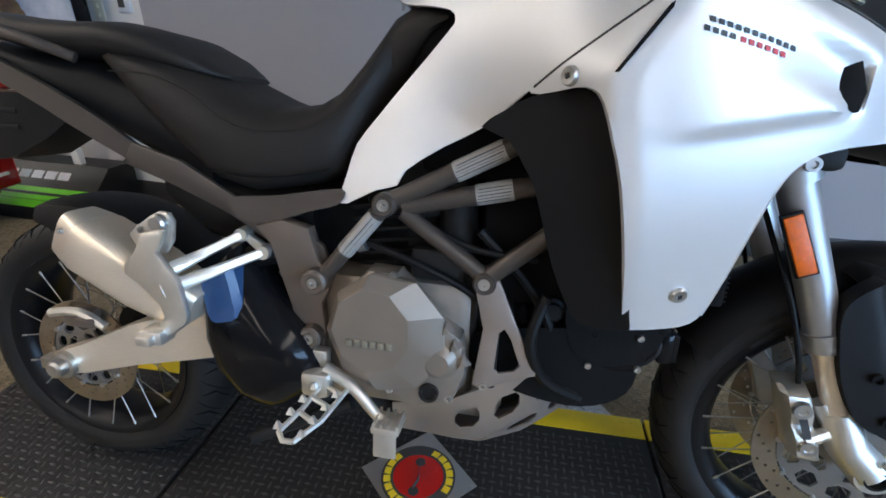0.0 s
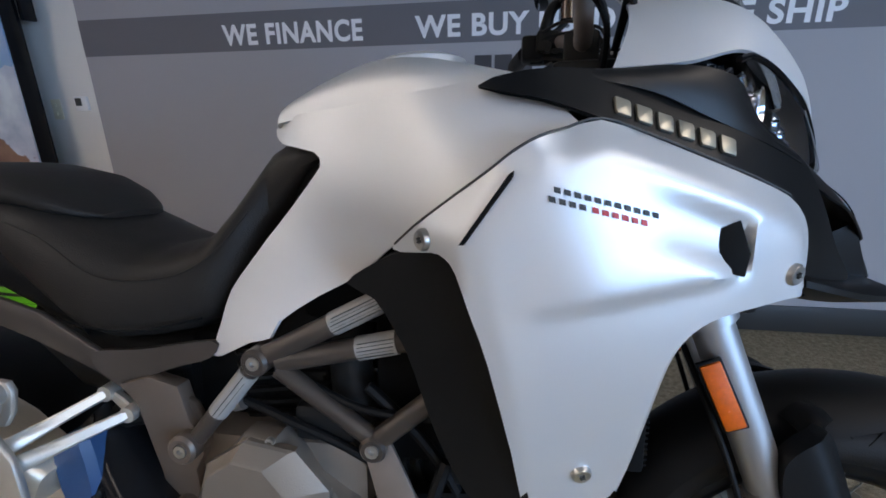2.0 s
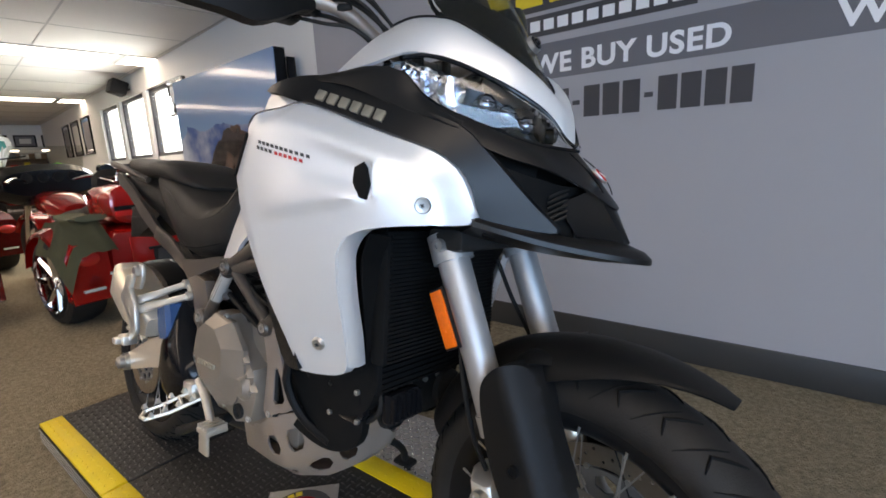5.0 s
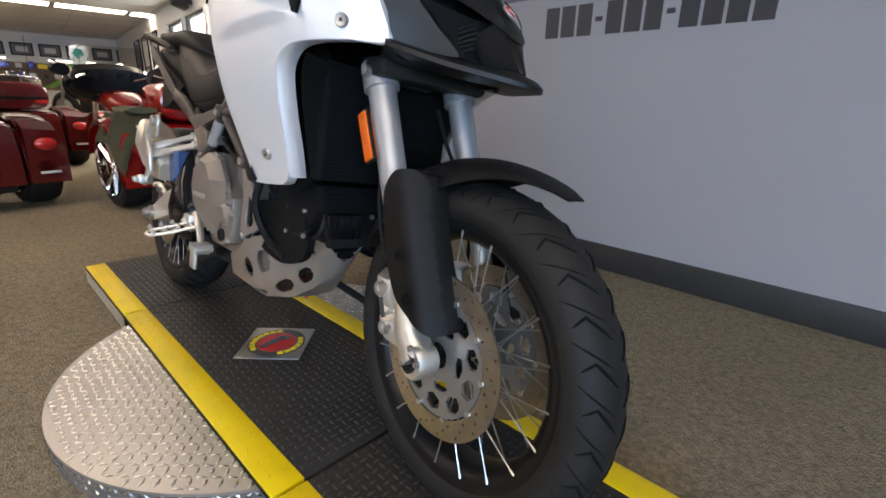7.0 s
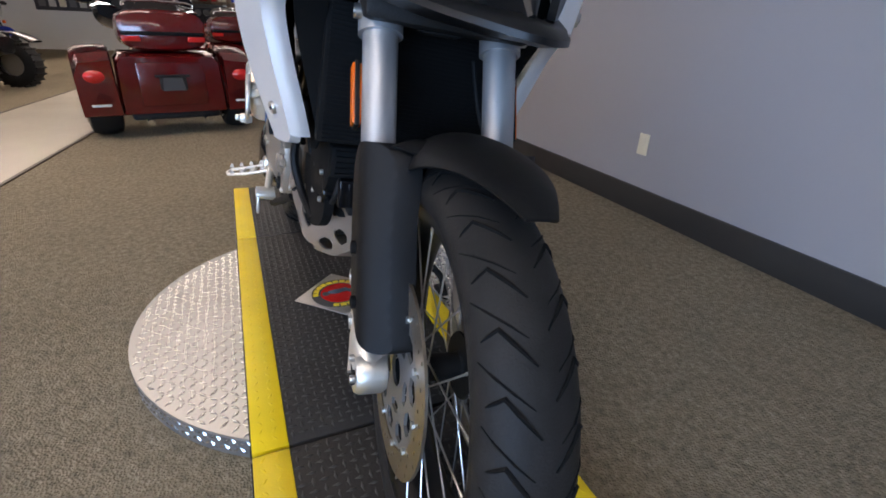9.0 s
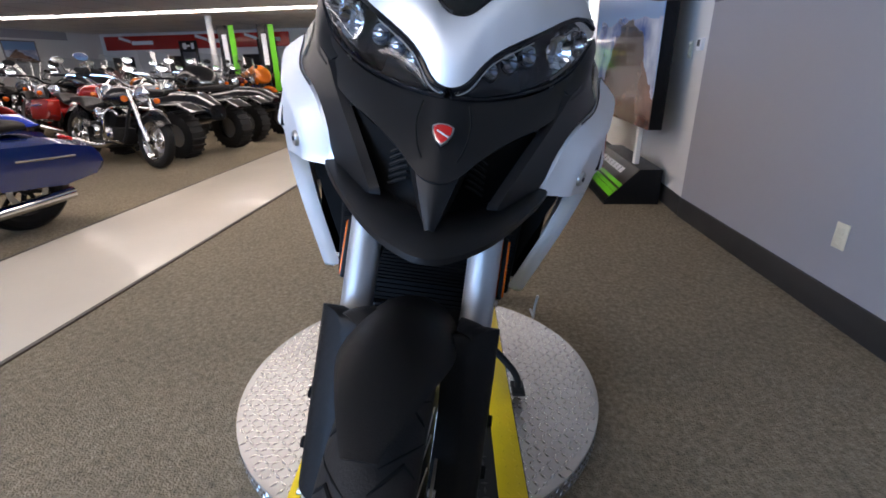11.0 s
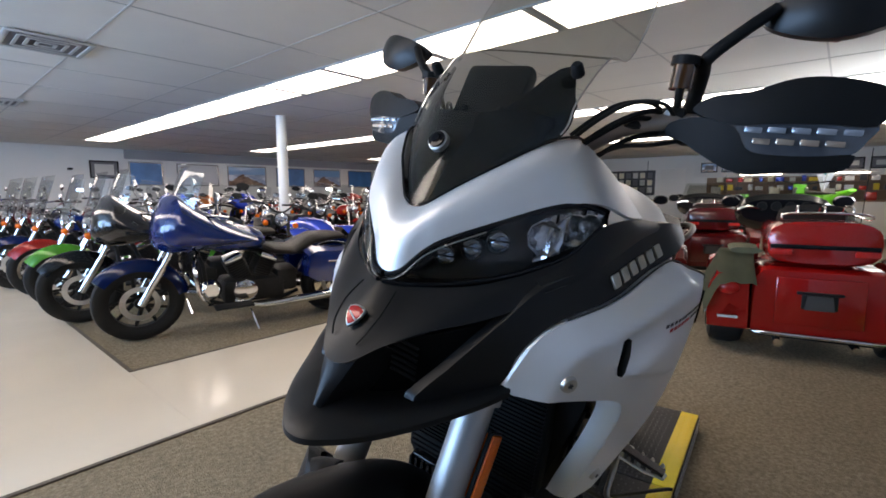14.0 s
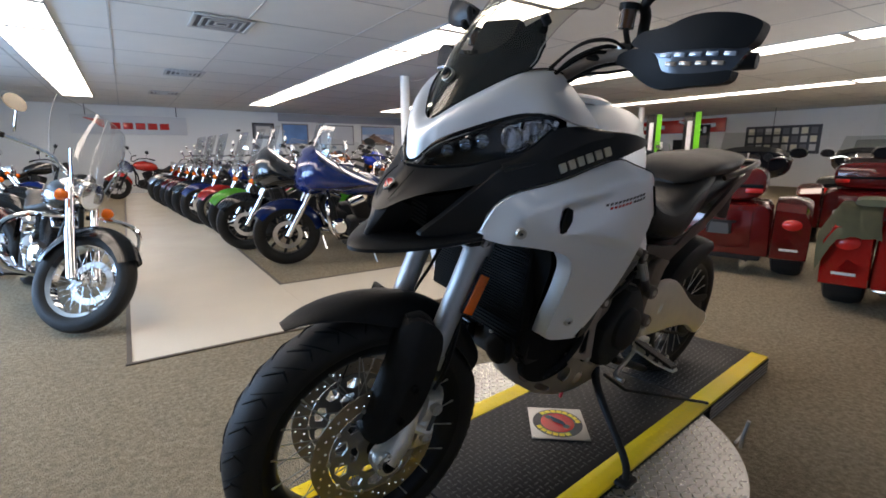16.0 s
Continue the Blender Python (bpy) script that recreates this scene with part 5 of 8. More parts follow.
def hull_at(x, v):
    """A place on the hull: v runs from the keel (-2) over the floor's edge (-1) and the knuckle (0) to the top (1)."""
    k = max(i for i in range(len(HULL) - 1) if HULL[i][0] <= max(x, -.0549))
    a, b = HULL[k], HULL[k + 1]
    f = (x - a[0]) / (b[0] - a[0])
    ty, tz, ky, kz, ly, lz = [a[q] + (b[q] - a[q]) * f for q in range(1, 7)]
    if v >= 0:
        return Vector((x, ky + (ty - ky) * v, kz + (tz - kz) * v))
    if v >= -1:
        return Vector((x, ky + (ly - ky) * -v, kz + (lz - kz) * -v))
    return Vector((x, ly * (2 + v), lz - .003 * (-1 - v)))


def hull_strip(v0, v1, holes):
    xs = [-.055 + .413 * q / 24 for q in range(25)]
    bm = plate([(x, v0 * .1) for x in xs] + [(x, v1 * .1) for x in xs[::-1]], .0001, holes, 0)
    low = [f for f in bm.faces if f.calc_center_median().y > .00002 or abs(f.normal.y) < .5]
    bmesh.ops.delete(bm, geom=low, context="FACES")
    for v in bm.verts:
        v.co = hull_at(v.co.x, max(v0, min(v1, v.co.z * 10)))
    return bm


def hull_side():
    flank = [hexhole(.098, .046, .024, .021, 0), hexhole(.172, .046, .023, .023, 0), hexhole(.240, .047, .018, .026, 0), hexhole(.297, .047, .014, .029, 0)]
    floor_ = [hexhole(.110, -.054, .030, .032, 0), hexhole(.205, -.05, .028, .025, 0), hexhole(.274, -.05, .019, .024, 0)]
    return join(hull_strip(0, 1, flank), hull_strip(-1, 0, floor_), hull_strip(-2, -1, ()))


hull = join(hull_side(), mirrored(hull_side()))
bmesh.ops.remove_doubles(hull, verts=hull.verts[:], dist=.0004)
bmesh.ops.recalc_face_normals(hull, faces=hull.faces[:])
bmesh.ops.solidify(hull, geom=hull.faces[:], thickness=.004)
guard = part("skid_plate", hull, "skid", bike, "grey perforated aluminium skid plate")
part("front_slot", moved(plate(hexhole(0, 0, .026, .010, 0), .003, (), 0), Matrix.Translation((.3555, 0, .412)) @ Matrix.Rotation(math.radians(-26), 4, "Y") @ Matrix.Rotation(math.pi / 2, 4, "Z")), "void", guard, "dark slot")
for x, z in ((.125, .418), (.209, .447)):
    both("skid_bolt", lambda: moved(mirrored(bolt(.008, .006)), Matrix.Translation((x, .172 if x < .15 else .151, z))), "steel", guard)
BR = [(.098, .610), (.112, .632), (.136, .630), (.150, .600), (.172, .55), (.216, .455), (.190, .440), (.165, .432), (.12, .410), (.105, .42), (.118, .53)]
both("engine_bracket", lambda: moved(plate(BR, .008, [[(.146, .525), (.155, .535), (.168, .515), (.186, .468), (.176, .455), (.150, .448), (.142, .455)]], .002), Matrix.Translation((0, .172, 0))), "skid", None, "grey triangular engine bracket")
both("bracket_stay", lambda: tube([(.140, .168, .53), (.138, .165, .415)], .0075, 10), "castdark")

# exhaust
def sq(v):
    """Pulls a round section out towards a square one."""
    return math.copysign(abs(v) ** .62, v)


part("collector_pipe", tube([(.28, -.03, .42), (.20, -.05, .34), (.0, -.06, .290), (-.18, -.10, .30), (-.26, -.15, .35)], .025, 14, 4), "castdark", bike, "dark header pipe")
part("mid_silencer", loft([[(c[0] + r * 1.06 * sq(math.cos(a)) * .72, c[1] + r * .78 * sq(math.sin(a)), c[2] + r * 1.06 * sq(math.cos(a)) * .70) for a in [2 * math.pi * i / 32 for i in range(32)]] for c, r in (((-.385, -.125, .600), .050), ((-.380, -.130, .56), .066), ((-.358, -.138, .50), .084), ((-.318, -.150, .455), .094), ((-.275, -.155, .410), .094), ((-.235, -.155, .372), .078), ((-.215, -.15, .352), .045))]), "gloss", bike, "gloss black silencer chamber")
part("heat_shield", loft([[(x + dx, y, z + dx * .25) for dx, y in ((-w, -.150), (-w, -.196), (-w * .7, -.208), (w * .7, -.210), (w, -.200), (w, -.150))] for x, z, w in ((-.372, .598, .026), (-.370, .592, .036), (-.366, .560, .040), (-.360, .520, .040), (-.357, .505, .036), (-.355, .500, .024))]), "skytint", bike, "black heat shield, tinted blue for the reflected sky")
AX0, AX1 = Vector((-.623, -.197, .632)), Vector((-.420, -.203, .532))


def can(t, sy, sz, n=24, power=4.6):
    d = (AX1 - AX0).normalized()
    up = Vector((0, 1, 0)).cross(d).normalized()
    if up.z < 0:
        up = -up
    c = AX0.lerp(AX1, t)
    out = []
    for i in range(n):
        a = 2 * math.pi * i / n
        cy = math.copysign(abs(math.cos(a)) ** (2 / power), math.cos(a)) * sy
        cz = math.copysign(abs(math.sin(a)) ** (2 / power), math.sin(a)) * sz
        out.append(c + Vector((0, 1, 0)) * cy + up * cz)
    return out


sil = part("silencer", loft([can(0, .054, .047), can(.04, .057, .050), can(.6, .058, .052), (can(.95, .048, .046)), can(1.08, .030, .032)]), "titan", bike, "brushed metal silencer")
part("end_cap", loft([can(-.175, .038, .040), can(-.165, .042, .045), can(-.015, .053, .049), can(.005, .0545, .0480)]), "titan", sil, "tapered end cap")
part("tail_pipe", loft([can(-.195, .018, .019), can(-.16, .020, .021)]), "void", sil)
part("cap_screw", moved(bolt(.005, .004), Matrix.Translation((-.632, -.246, .658))), "steel", sil)
part("silencer_lug", moved(plate([(-.500, .664), (-.478, .682), (-.455, .698), (-.436, .708), (-.418, .706), (-.410, .691), (-.416, .656), (-.431, .635), (-.48, .630)], .012, [[(-.474 + .007 * math.cos(i), .672 + .007 * math.sin(i)) for i in range(6)]], .004), Matrix.Translation((0, -.236, 0))), "alu", bike, "aluminium silencer lug")
part("lug_bolt", moved(lathe([(0, -.012), (.012, -.012), (.016, -.008), (.018, .012)], 18), Matrix.Translation((-.434, -.243, .688))), "steel", bike)
PB = [(-.449, .676), (-.470, .641), (-.492, .617), (-.495, .599), (-.469, .584), (-.433, .548), (-.427, .527), (-.446, .504), (-.467, .477), (-.458, .468), (-.417, .493), (-.387, .516), (-.381, .533), (-.389, .578), (-.394, .600), (-.411, .621), (-.427, .643), (-.412, .667), (-.404, .684)]
pb = part("pillion_bracket", moved(plate(PB, .014, (), .005), Matrix.Translation((0, -.262, 0))), "alu", bike, "cast aluminium pillion peg bracket")


def blade(a, b, ha=.015, hb=.0085):
    """A cast arm of chamfered box section that narrows from a to b."""
    a, b = Vector(a), Vector(b)
    up = Vector((0, 1, 0)).cross((b - a).normalized()).normalized()
    side = (b - a).normalized().cross(up)
    return loft([[c + up * u * h + side * v * .0075 for u, v in ((-1, -.6), (-.7, -1), (.7, -1), (1, -.6), (1, .6), (.7, 1), (-.7, 1), (-1, .6))] for c, h in ((a, ha), (a.lerp(b, .25), ha * .8), (a.lerp(b, .6), hb * 1.05), (b, hb))])


for end, r in (((-.342, -.148, .654), .0085), ((-.293, -.160, .628), .0085)):
    st = (-.446, -.262, .594) if end[0] < -.3 else (-.426, -.264, .575)
    part("peg_stay", blade(st, end), "alu", pb)
    part("stay_eye", moved(lathe([(.005, -.010), (.006, -.012), (.013, -.012), (.014, .012), (.005, .012)], 16), Matrix.Translation(end)), "alu", pb)
part("stay_bridge", blade((-.342, -.145, .654), (-.293, -.155, .628), .009, .009), "alu", pb)
part("pillion_peg", join(box((-.47, -.285, .478), (-.425, -.245, .505), .006), box((-.462, -.300, .482), (-.435, -.28, .50), .004)), "alu", pb)

# swing arm, shock
arm = loft([[(x, y0 + sy, zc + sz) for sy, sz in ((-w, -h), (w, -h), (w * 1.1, 0), (w, h), (-w, h), (-w * 1.1, 0))] for x, y0, zc, w, h in ((-.20, -.105, .465, .03, .05), (-.32, -.115, .46, .026, .052), (-.48, -.122, .425, .024, .055), (-.62, -.126, .385, .022, .047), (-.75, -.128, .335, .022, .034), (-.83, -.128, .312, .018, .026))])
ARM = [(-.20, .55), (-.30, .586), (-.40, .585), (-.48, .545), (-.60, .462), (-.74, .388), (-.81, .357), (-.832, .318), (-.80, .286), (-.745, .272), (-.66, .325), (-.58, .352), (-.45, .372), (-.30, .385), (-.22, .41)]
armL = moved(plate([tuple(p)[:2] for p in spline([(x, z, 0) for x, z in ARM], 3, True)], .032, [[(-.335 + .012 * math.cos(k) - .01 * math.sin(k), .488 + .022 * math.sin(k)) for k in range(6)]], .009), Matrix.Translation((0, .150, 0)))
part("swing_arm", arm, "titan", bike, "grey aluminium swing arm")
part("swing_arm", armL, "alu", bike, "broad cast aluminium swing arm")
part("arm_bridge", box((-.42, -.12, .42), (-.30, .12, .50), .02), "skid", bike)
part("axle_nut", moved(lathe([(0.006, -.030), (.013, -.032), (.020, -.028), (.022, -.012), (.030, -.010), (.031, .01)], 20), Matrix.Translation((-.797, -.152, .318))), "steel", bike, "large steel axle nut")
part("chain_adjuster", box((-.86, -.156, .300), (-.825, -.12, .328), .004), "steel", bike)
part("chain", join(*[tube([(-.80, .11, .318 + s * .095), (-.20, .105, .465 + s * .045)], .008, 6) for s in (-1, 1)]), "castdark", bike, "dark drive chain")
part("chain_guard", panel([(-.86, .42), (-.70, .45), (-.5, .55), (-.45, .54), (-.62, .44), (-.80, .395)], lambda x, z: .135, .003, .03, 3, .01), "plastic", bike)
part("sprocket", moved(lathe([(.06, -.004), (.098, -.004), (.104, 0), (.098, .004), (.06, .004)], 42, None, True), Matrix.Translation((-.797, .110, .318))), "castdark", bike, "rear sprocket")
coil = []
for i in range(97):
    a = i / 96 * 2 * math.pi * 6
    coil.append((-.235 + i / 96 * .07 + .033 * math.cos(a) * .5, .04 + .033 * math.sin(a), .44 + i / 96 * .19 - .033 * math.cos(a) * .2))
part("shock_spring", tube(coil, .006, 8), "spring", bike, "yellow shock spring")
part("shock_body", tube([(-.24, .04, .42), (-.16, .04, .66)], .020, 14), "steel", bike)
part("shock_reservoir", tube([(-.36, -.135, .60), (-.27, -.14, .625)], .022, 14), "plastic", bike, "black shock reservoir")


# wheels
def wheel(name, centre, rim_r, tyre_r, half, rim_half, n_spokes, disc_r, discs, label, turned=Matrix()):
    c = turned @ Matrix.Translation(centre)
    w = part(name, moved(lathe([(rim_r - .028, -rim_half * .55), (rim_r - .014, -rim_half * .95), (rim_r + .002, -rim_half * 1.16), (rim_r + .013, -rim_half * 1.18), (rim_r + .015, -rim_half * 1.12), (rim_r + .006, -rim_half + .006), (rim_r - .008, -rim_half * .7), (rim_r - .012, 0), (rim_r - .008, rim_half * .7), (rim_r + .006, rim_half - .006), (rim_r + .015, rim_half * 1.12), (rim_r + .013, rim_half * 1.18), (rim_r + .002, rim_half * 1.16), (rim_r - .014, rim_half * .95), (rim_r - .028, rim_half * .55), (rim_r - .030, 0)], 72, None, True), c), "rim", bike, label)
    prof = []
    for i in range(17):
        a = math.radians(-118 + i * 236 / 16)
        hh = tyre_r - rim_r
        prof.append((rim_r + hh * .42 + hh * .58 * math.cos(a) if abs(a) < 1.4 else rim_r + hh * .42 + hh * .60 * math.cos(a), half * math.sin(a) * (1.0 if abs(a) < 1.9 else .95)))
    prof = [(rim_r - .004, -rim_half * .85)] + prof + [(rim_r - .004, rim_half * .85)]
    tyre = part("tyre", moved(lathe(prof, 84, None, True), c), "rubber", w, "black road tyre with angled grooves")
    gv = []
    for i in range(30):
        for s in (-1, 1):
            a0 = 2 * math.pi * (i + (0.5 if s > 0 else 0)) / 30
            pts = []
            for k in range(6):
                u = k / 5
                lat = math.radians(s * (8 + 58 * u))
                hh = tyre_r - rim_r
                r = rim_r + hh * .42 + hh * .58 * math.cos(lat) + .0004
                y = half * math.sin(lat)
                aa = a0 + (0.02 + .20 * u - .11 * max(0, u - .6) * 2.5)
                pts.append((r * math.cos(aa), y, r * math.sin(aa)))
            gv.append(tube(pts, [.0012, .0024, .0030, .0030, .0024, .0010], 5))
            pts = []
            for k in range(4):
                lat = math.radians(s * (14 + 60 * k / 3))
                r = rim_r + hh * .42 + hh * .58 * math.cos(lat) + .0002
                aa = a0 + .105 + .15 * k / 3
                pts.append((r * math.cos(aa), half * math.sin(lat), r * math.sin(aa)))
            gv.append(tube(pts, [.0008, .0016, .0016, .0008], 5))
    part("tread_groove", moved(join(*gv), c), "void", w, "dark tread grooves")["kind"] = "stuff"
    part("hub", moved(lathe([(.010, -half * 1.0), (.028, -half * 1.0), (.036, -half * .75), (.024, -half * .5), (.022, half * .5), (.036, half * .75), (.028, half * 1.0), (.010, half * 1.0)], 28, None, True), c), "castdark", w, "dark wheel hub")
    for s in (-1, 1):
        part("hub_flange", moved(lathe([(.020, s * half * .6 - .003), (.055, s * half * .6 - .003), (.057, s * half * .6), (.055, s * half * .6 + .003), (.020, s * half * .6 + .003)], 28, None, True), c), "castdark", w)
    for i in range(n_spokes):
        s, cross = (1 if i % 2 else -1), (1 if (i // 2) % 2 else -1)
        a = 2 * math.pi * i / n_spokes
        b = a + cross * .55
        p0 = Vector((.053 * math.cos(b), s * half * .6, .053 * math.sin(b)))
        p1 = Vector(((rim_r - .006) * math.cos(a), s * rim_half * 1.06, (rim_r - .006) * math.sin(a)))
        part("spoke", moved(join(tube([p0, p1], .0015, 6), tube([p1.lerp(p0, .055), p1], .0024, 6)), c), "steel", w)
    for s in discs:
        y = s * (half + .012)
        holes = []
        for i in range(54):
            a = 2 * math.pi * i / 54
            rr = disc_r - .009 - (i % 3) * .0105
            holes.append([(rr * math.cos(a) + .0033 * math.cos(k * 1.0472), rr * math.sin(a) + .0033 * math.sin(k * 1.0472)) for k in range(6)])
        outer = [(disc_r * math.cos(2 * math.pi * k / 64), disc_r * math.sin(2 * math.pi * k / 64)) for k in range(64)]
        inner = [((disc_r - .040) * math.cos(2 * math.pi * k / 48), (disc_r - .040) * math.sin(2 * math.pi * k / 48)) for k in range(48)]
        d = part("brake_disc", moved(plate(outer, .0045, [inner, *holes]), c @ Matrix.Translation((0, y, 0))), "rotor", w, "drilled worn brake disc")
        rc = disc_r - .043
        web = [[(rr * math.cos(a) + ra * math.cos(k * 1.0472) * math.cos(a) - rb * math.sin(k * 1.0472) * math.sin(a), rr * math.sin(a) + ra * math.cos(k * 1.0472) * math.sin(a) + rb * math.sin(k * 1.0472) * math.cos(a)) for k in range(6)] for a, rr, ra, rb in [(2 * math.pi * (q + .5) / 10, rc * .79, rc * .145, rc * .185) for q in range(10)] + [(2 * math.pi * q / 5, rc * .49, rc * .10, rc * .19) for q in range(5)]]
        web.append([(.026 * math.cos(2 * math.pi * k / 20), .026 * math.sin(2 * math.pi * k / 20)) for k in range(20)])
        part("disc_carrier", moved(plate([(rc * math.cos(2 * math.pi * k / 48), rc * math.sin(2 * math.pi * k / 48)) for k in range(48)], .005, web, .0), c @ Matrix.Translation((0, y - s * .002, 0))), "carrier", w, "grey pierced disc carrier")
        for k in range(10):
            a = 2 * math.pi * k / 10
            q = Vector(((disc_r - .0415) * math.cos(a), 0, (disc_r - .0415) * math.sin(a)))
            part("disc_rivet", moved(tube([q - Vector((0, .006, 0)), q + Vector((0, .006, 0))], .0055, 8), c @ Matrix.Translation((0, y, 0))), "steel", w)
    for i in range(n_spokes):
        a, s = 2 * math.pi * i / n_spokes, (1 if i % 2 else -1)
        q = Vector(((rim_r + .001) * math.cos(a), s * rim_half * .92, (rim_r + .001) * math.sin(a)))
        n = Vector((math.cos(a) * .5, s, math.sin(a) * .5)).normalized()
        if s < 0 or name == "front_wheel":
            part("spoke_head", moved(tube([q - n * .004, q + n * .0045], .0034, 7), c), "steel", w)
    return w


rear = wheel("rear_wheel", (-.797, 0, .318), .222, .318, .085, .064, 40, .128, (-1,), "black spoked rear wheel")
front = wheel("front_wheel", (.808, 0, .330), .250, .334, .061, .044, 40, .163, (-1, 1), "black spoked front wheel", STEER)
part("rear_caliper", join(box((-.80, -.140, .402), (-.735, -.098, .440), .010), box((-.765, -.146, .408), (-.715, -.120, .430), .006)), "castbrown", bike, "small grey rear brake caliper")
part("caliper_bracket", tube([(-.83, -.135, .43), (-.76, -.135, .44), (-.70, -.13, .41)], .010, 8, 3), "alu", bike)

# fork
def spart(name, bm, material, parent, label=""):
    return part(name, moved(bm, STEER), material, parent, label)



def FX(z):
    return .583 + .40 * (.83 - z)


for s in (1, -1):
    y = s * .105
    fk = spart("fork_leg", tube([(FX(.865), y, .865), (FX(.80), y, .80), (FX(.56), y, .56)], [.0295, .0285, .0275], 24), "fork", bike, "silver upper fork tube")
    spart("fork_collar", tube([(FX(.862), y, .862), (FX(.815), y, .815)], .036, 24), "fork", fk)
    spart("fork_seal", tube([(FX(.575), y, .575), (FX(.545), y, .545)], .031, 24), "fork", fk)
    spart("clamp_bolt", moved(lathe([(0, -.006), (.005, -.006), (.006, -.010), (.011, -.010), (.012, .004)], 14), Matrix.Translation((FX(.845) + .012, y - .034, .845))) if s < 0 else moved(mirrored(lathe([(0, -.006), (.005, -.006), (.006, -.010), (.011, -.010), (.012, .004)], 14)), Matrix.Translation((FX(.845) + .012, y + .034, .845))), "steel", fk)
    spart("inner_tube", tube([(FX(.56), y, .56), (FX(.36), y, .36)], .022, 20), "titan", fk, "bright inner fork tube")
    foot = spart("fork_foot", join(tube([(FX(.43), y, .43), (FX(.37), y + s * .008, .37), (.808, y + s * .012, .330)], [.028, .032, .034], 16), moved(lathe([(.018, -.024), (.030, -.024), (.034, -.017), (.034, .017), (.030, .024), (.018, .024)], 24, None, True), Matrix.Translation((.808, y + s * .012, .330))), tube([(.80, y, .35), (.74, y, .40), (.715, y, .44)], [.020, .016, .014], 10)), "alu", fk, "cast aluminium fork foot")
    spart("axle_end", moved(lathe([(.0145, -.02), (.0185, -.02), (.0185, .02), (.0145, .02)], 20, None, True), Matrix.Translation((.808, y + s * .022, .330))), "castdark", fk)
    for dz in (-.012, .010):
        spart("pinch_bolt", moved(bolt(.006, .006) if s < 0 else mirrored(bolt(.006, .006)), Matrix.Translation((.826 + dz, y + s * .040, .350 - dz))), "steel", fk)
    cal = spart("brake_caliper", join(loft([[(x + ox, y - s * .046 + s * w * k, z) for ox, k in ((-.020, 0), (.020, 0), (.026, .3), (.022, .9), (.012, 1.0), (-.014, 1.0), (-.024, .8), (-.026, .3))] for x, z, w in ((.722, .322, .052), (.712, .334, .066), (.700, .372, .072), (.690, .395, .060), (.682, .420, .072), (.672, .452, .066), (.668, .462, .050))]), tube([(.70, y + s * .02, .37), (.745, y + s * .01, .395)], .012, 8)), "alu", fk, "cast brake caliper")
    for cx, cz in ((.706, .360), (.680, .432)):
        spart("caliper_piston_cap", moved(lathe([(0, .004), (.007, .004), (.008, .008), (.014, .008), (.016, -.006)], 18) if s > 0 else mirrored(lathe([(0, .004), (.007, .004), (.008, .008), (.014, .008), (.016, -.006)], 18)), Matrix.Translation((cx, y + s * .024, cz))), "steel", cal)
    spart("caliper_label", moved(box((-.006, -.001, -.020), (.006, .001, .020)), Matrix.Translation((.693, y + s * .0275, .397)) @ Matrix.Rotation(math.radians(-22), 4, "Y")), "ink", cal)
    spart("brake_hose", tube([(.675, y, .47), (.655, y + s * .015, .53), (.625, y + s * .01, .62), (.585, y * .8, .72), (.55, y * .7, .80)], .0045, 8, 5), "plastic", fk, "black brake hose")
    # reflector on its plate
    up = Vector((-.423, 0, .906))
    m = Matrix.Translation((.603, s * .139, .722)) @ Matrix.Rotation(math.radians(-25), 4, "Y")
    rf = spart("reflector_plate", moved(box((-.0165, -.004, -.053), (.0165, .004, .053), .002), m), "plastic", fk)
    spart("reflector", moved(box((-.0135, -.0075, -.049), (.0135, .0075, .049), .002), m), "orange", rf, "orange side reflector")
    # black guard over the lower leg
    G = [(.690, .640), (.715, .668), (.742, .672), (.765, .645), (.790, .575), (.820, .50), (.848, .43), (.859, .404), (.850, .393), (.828, .399), (.790, .416), (.748, .440), (.712, .505), (.692, .575), (.686, .61)]

    def gd(x, z):
        u = (x - FX(z)) * .9
        return .145 - 2.0 * .005 * math.log(1 + math.exp(min(40, (u - .072) / .005))) - 1.2 * max(0, -u - .01) ** 2
    bm = panel(G, gd, .005, .009, 3, .035)
    gp = spart("fork_guard", mirrored(bm) if s < 0 else bm, "plastic", bike, "black plastic fork guard")
    for x, z in ((.756, .52), (.790, .446)):
        spart("guard_screw", moved(lathe([(0, .001), (.006, .001), (.0065, -.003), (.0095, -.003), (.010, .004)], 16), Matrix.Translation((x, s * (gd(x, z) + .004), z)) @ (Matrix() if s < 0 else Matrix.Rotation(math.pi, 4, "Z"))), "void", gp)
spart("fork_yoke", join(box((.555, -.14, .835), (.635, .14, .875), .012), box((.545, -.04, .83), (.575, .04, .90), .01)), "castdark", bike, "dark lower fork yoke")
part("steering_head", tube([(.55, 0, .86), (.44, 0, 1.10)], .035, 16), "castdark", bike)

# front mudguard
fend = bmesh.new()
rows_ = []
for i in range(25):
    u = i / 24
    a = math.radians(59 + u * 93)
    r = .367 + .010 * math.sin(u * math.pi) + .021 * max(0, 1 - u / .5) ** 2
    hw = .020 + .062 * math.sin(min(1, u / .36) * math.pi / 2)
    row = []
    for k in range(15):
        b = -1 + 2 * k / 14
        drop = (1 - math.cos(b * 1.25)) * (.004 + .091 * step_up(.0, .5, u))
        y = hw * math.sin(b * 1.35) / math.sin(1.35)
        row.append((.808 + (r - drop) * math.cos(a), y, .330 + (r - drop) * math.sin(a)))
    rows_.append(row)
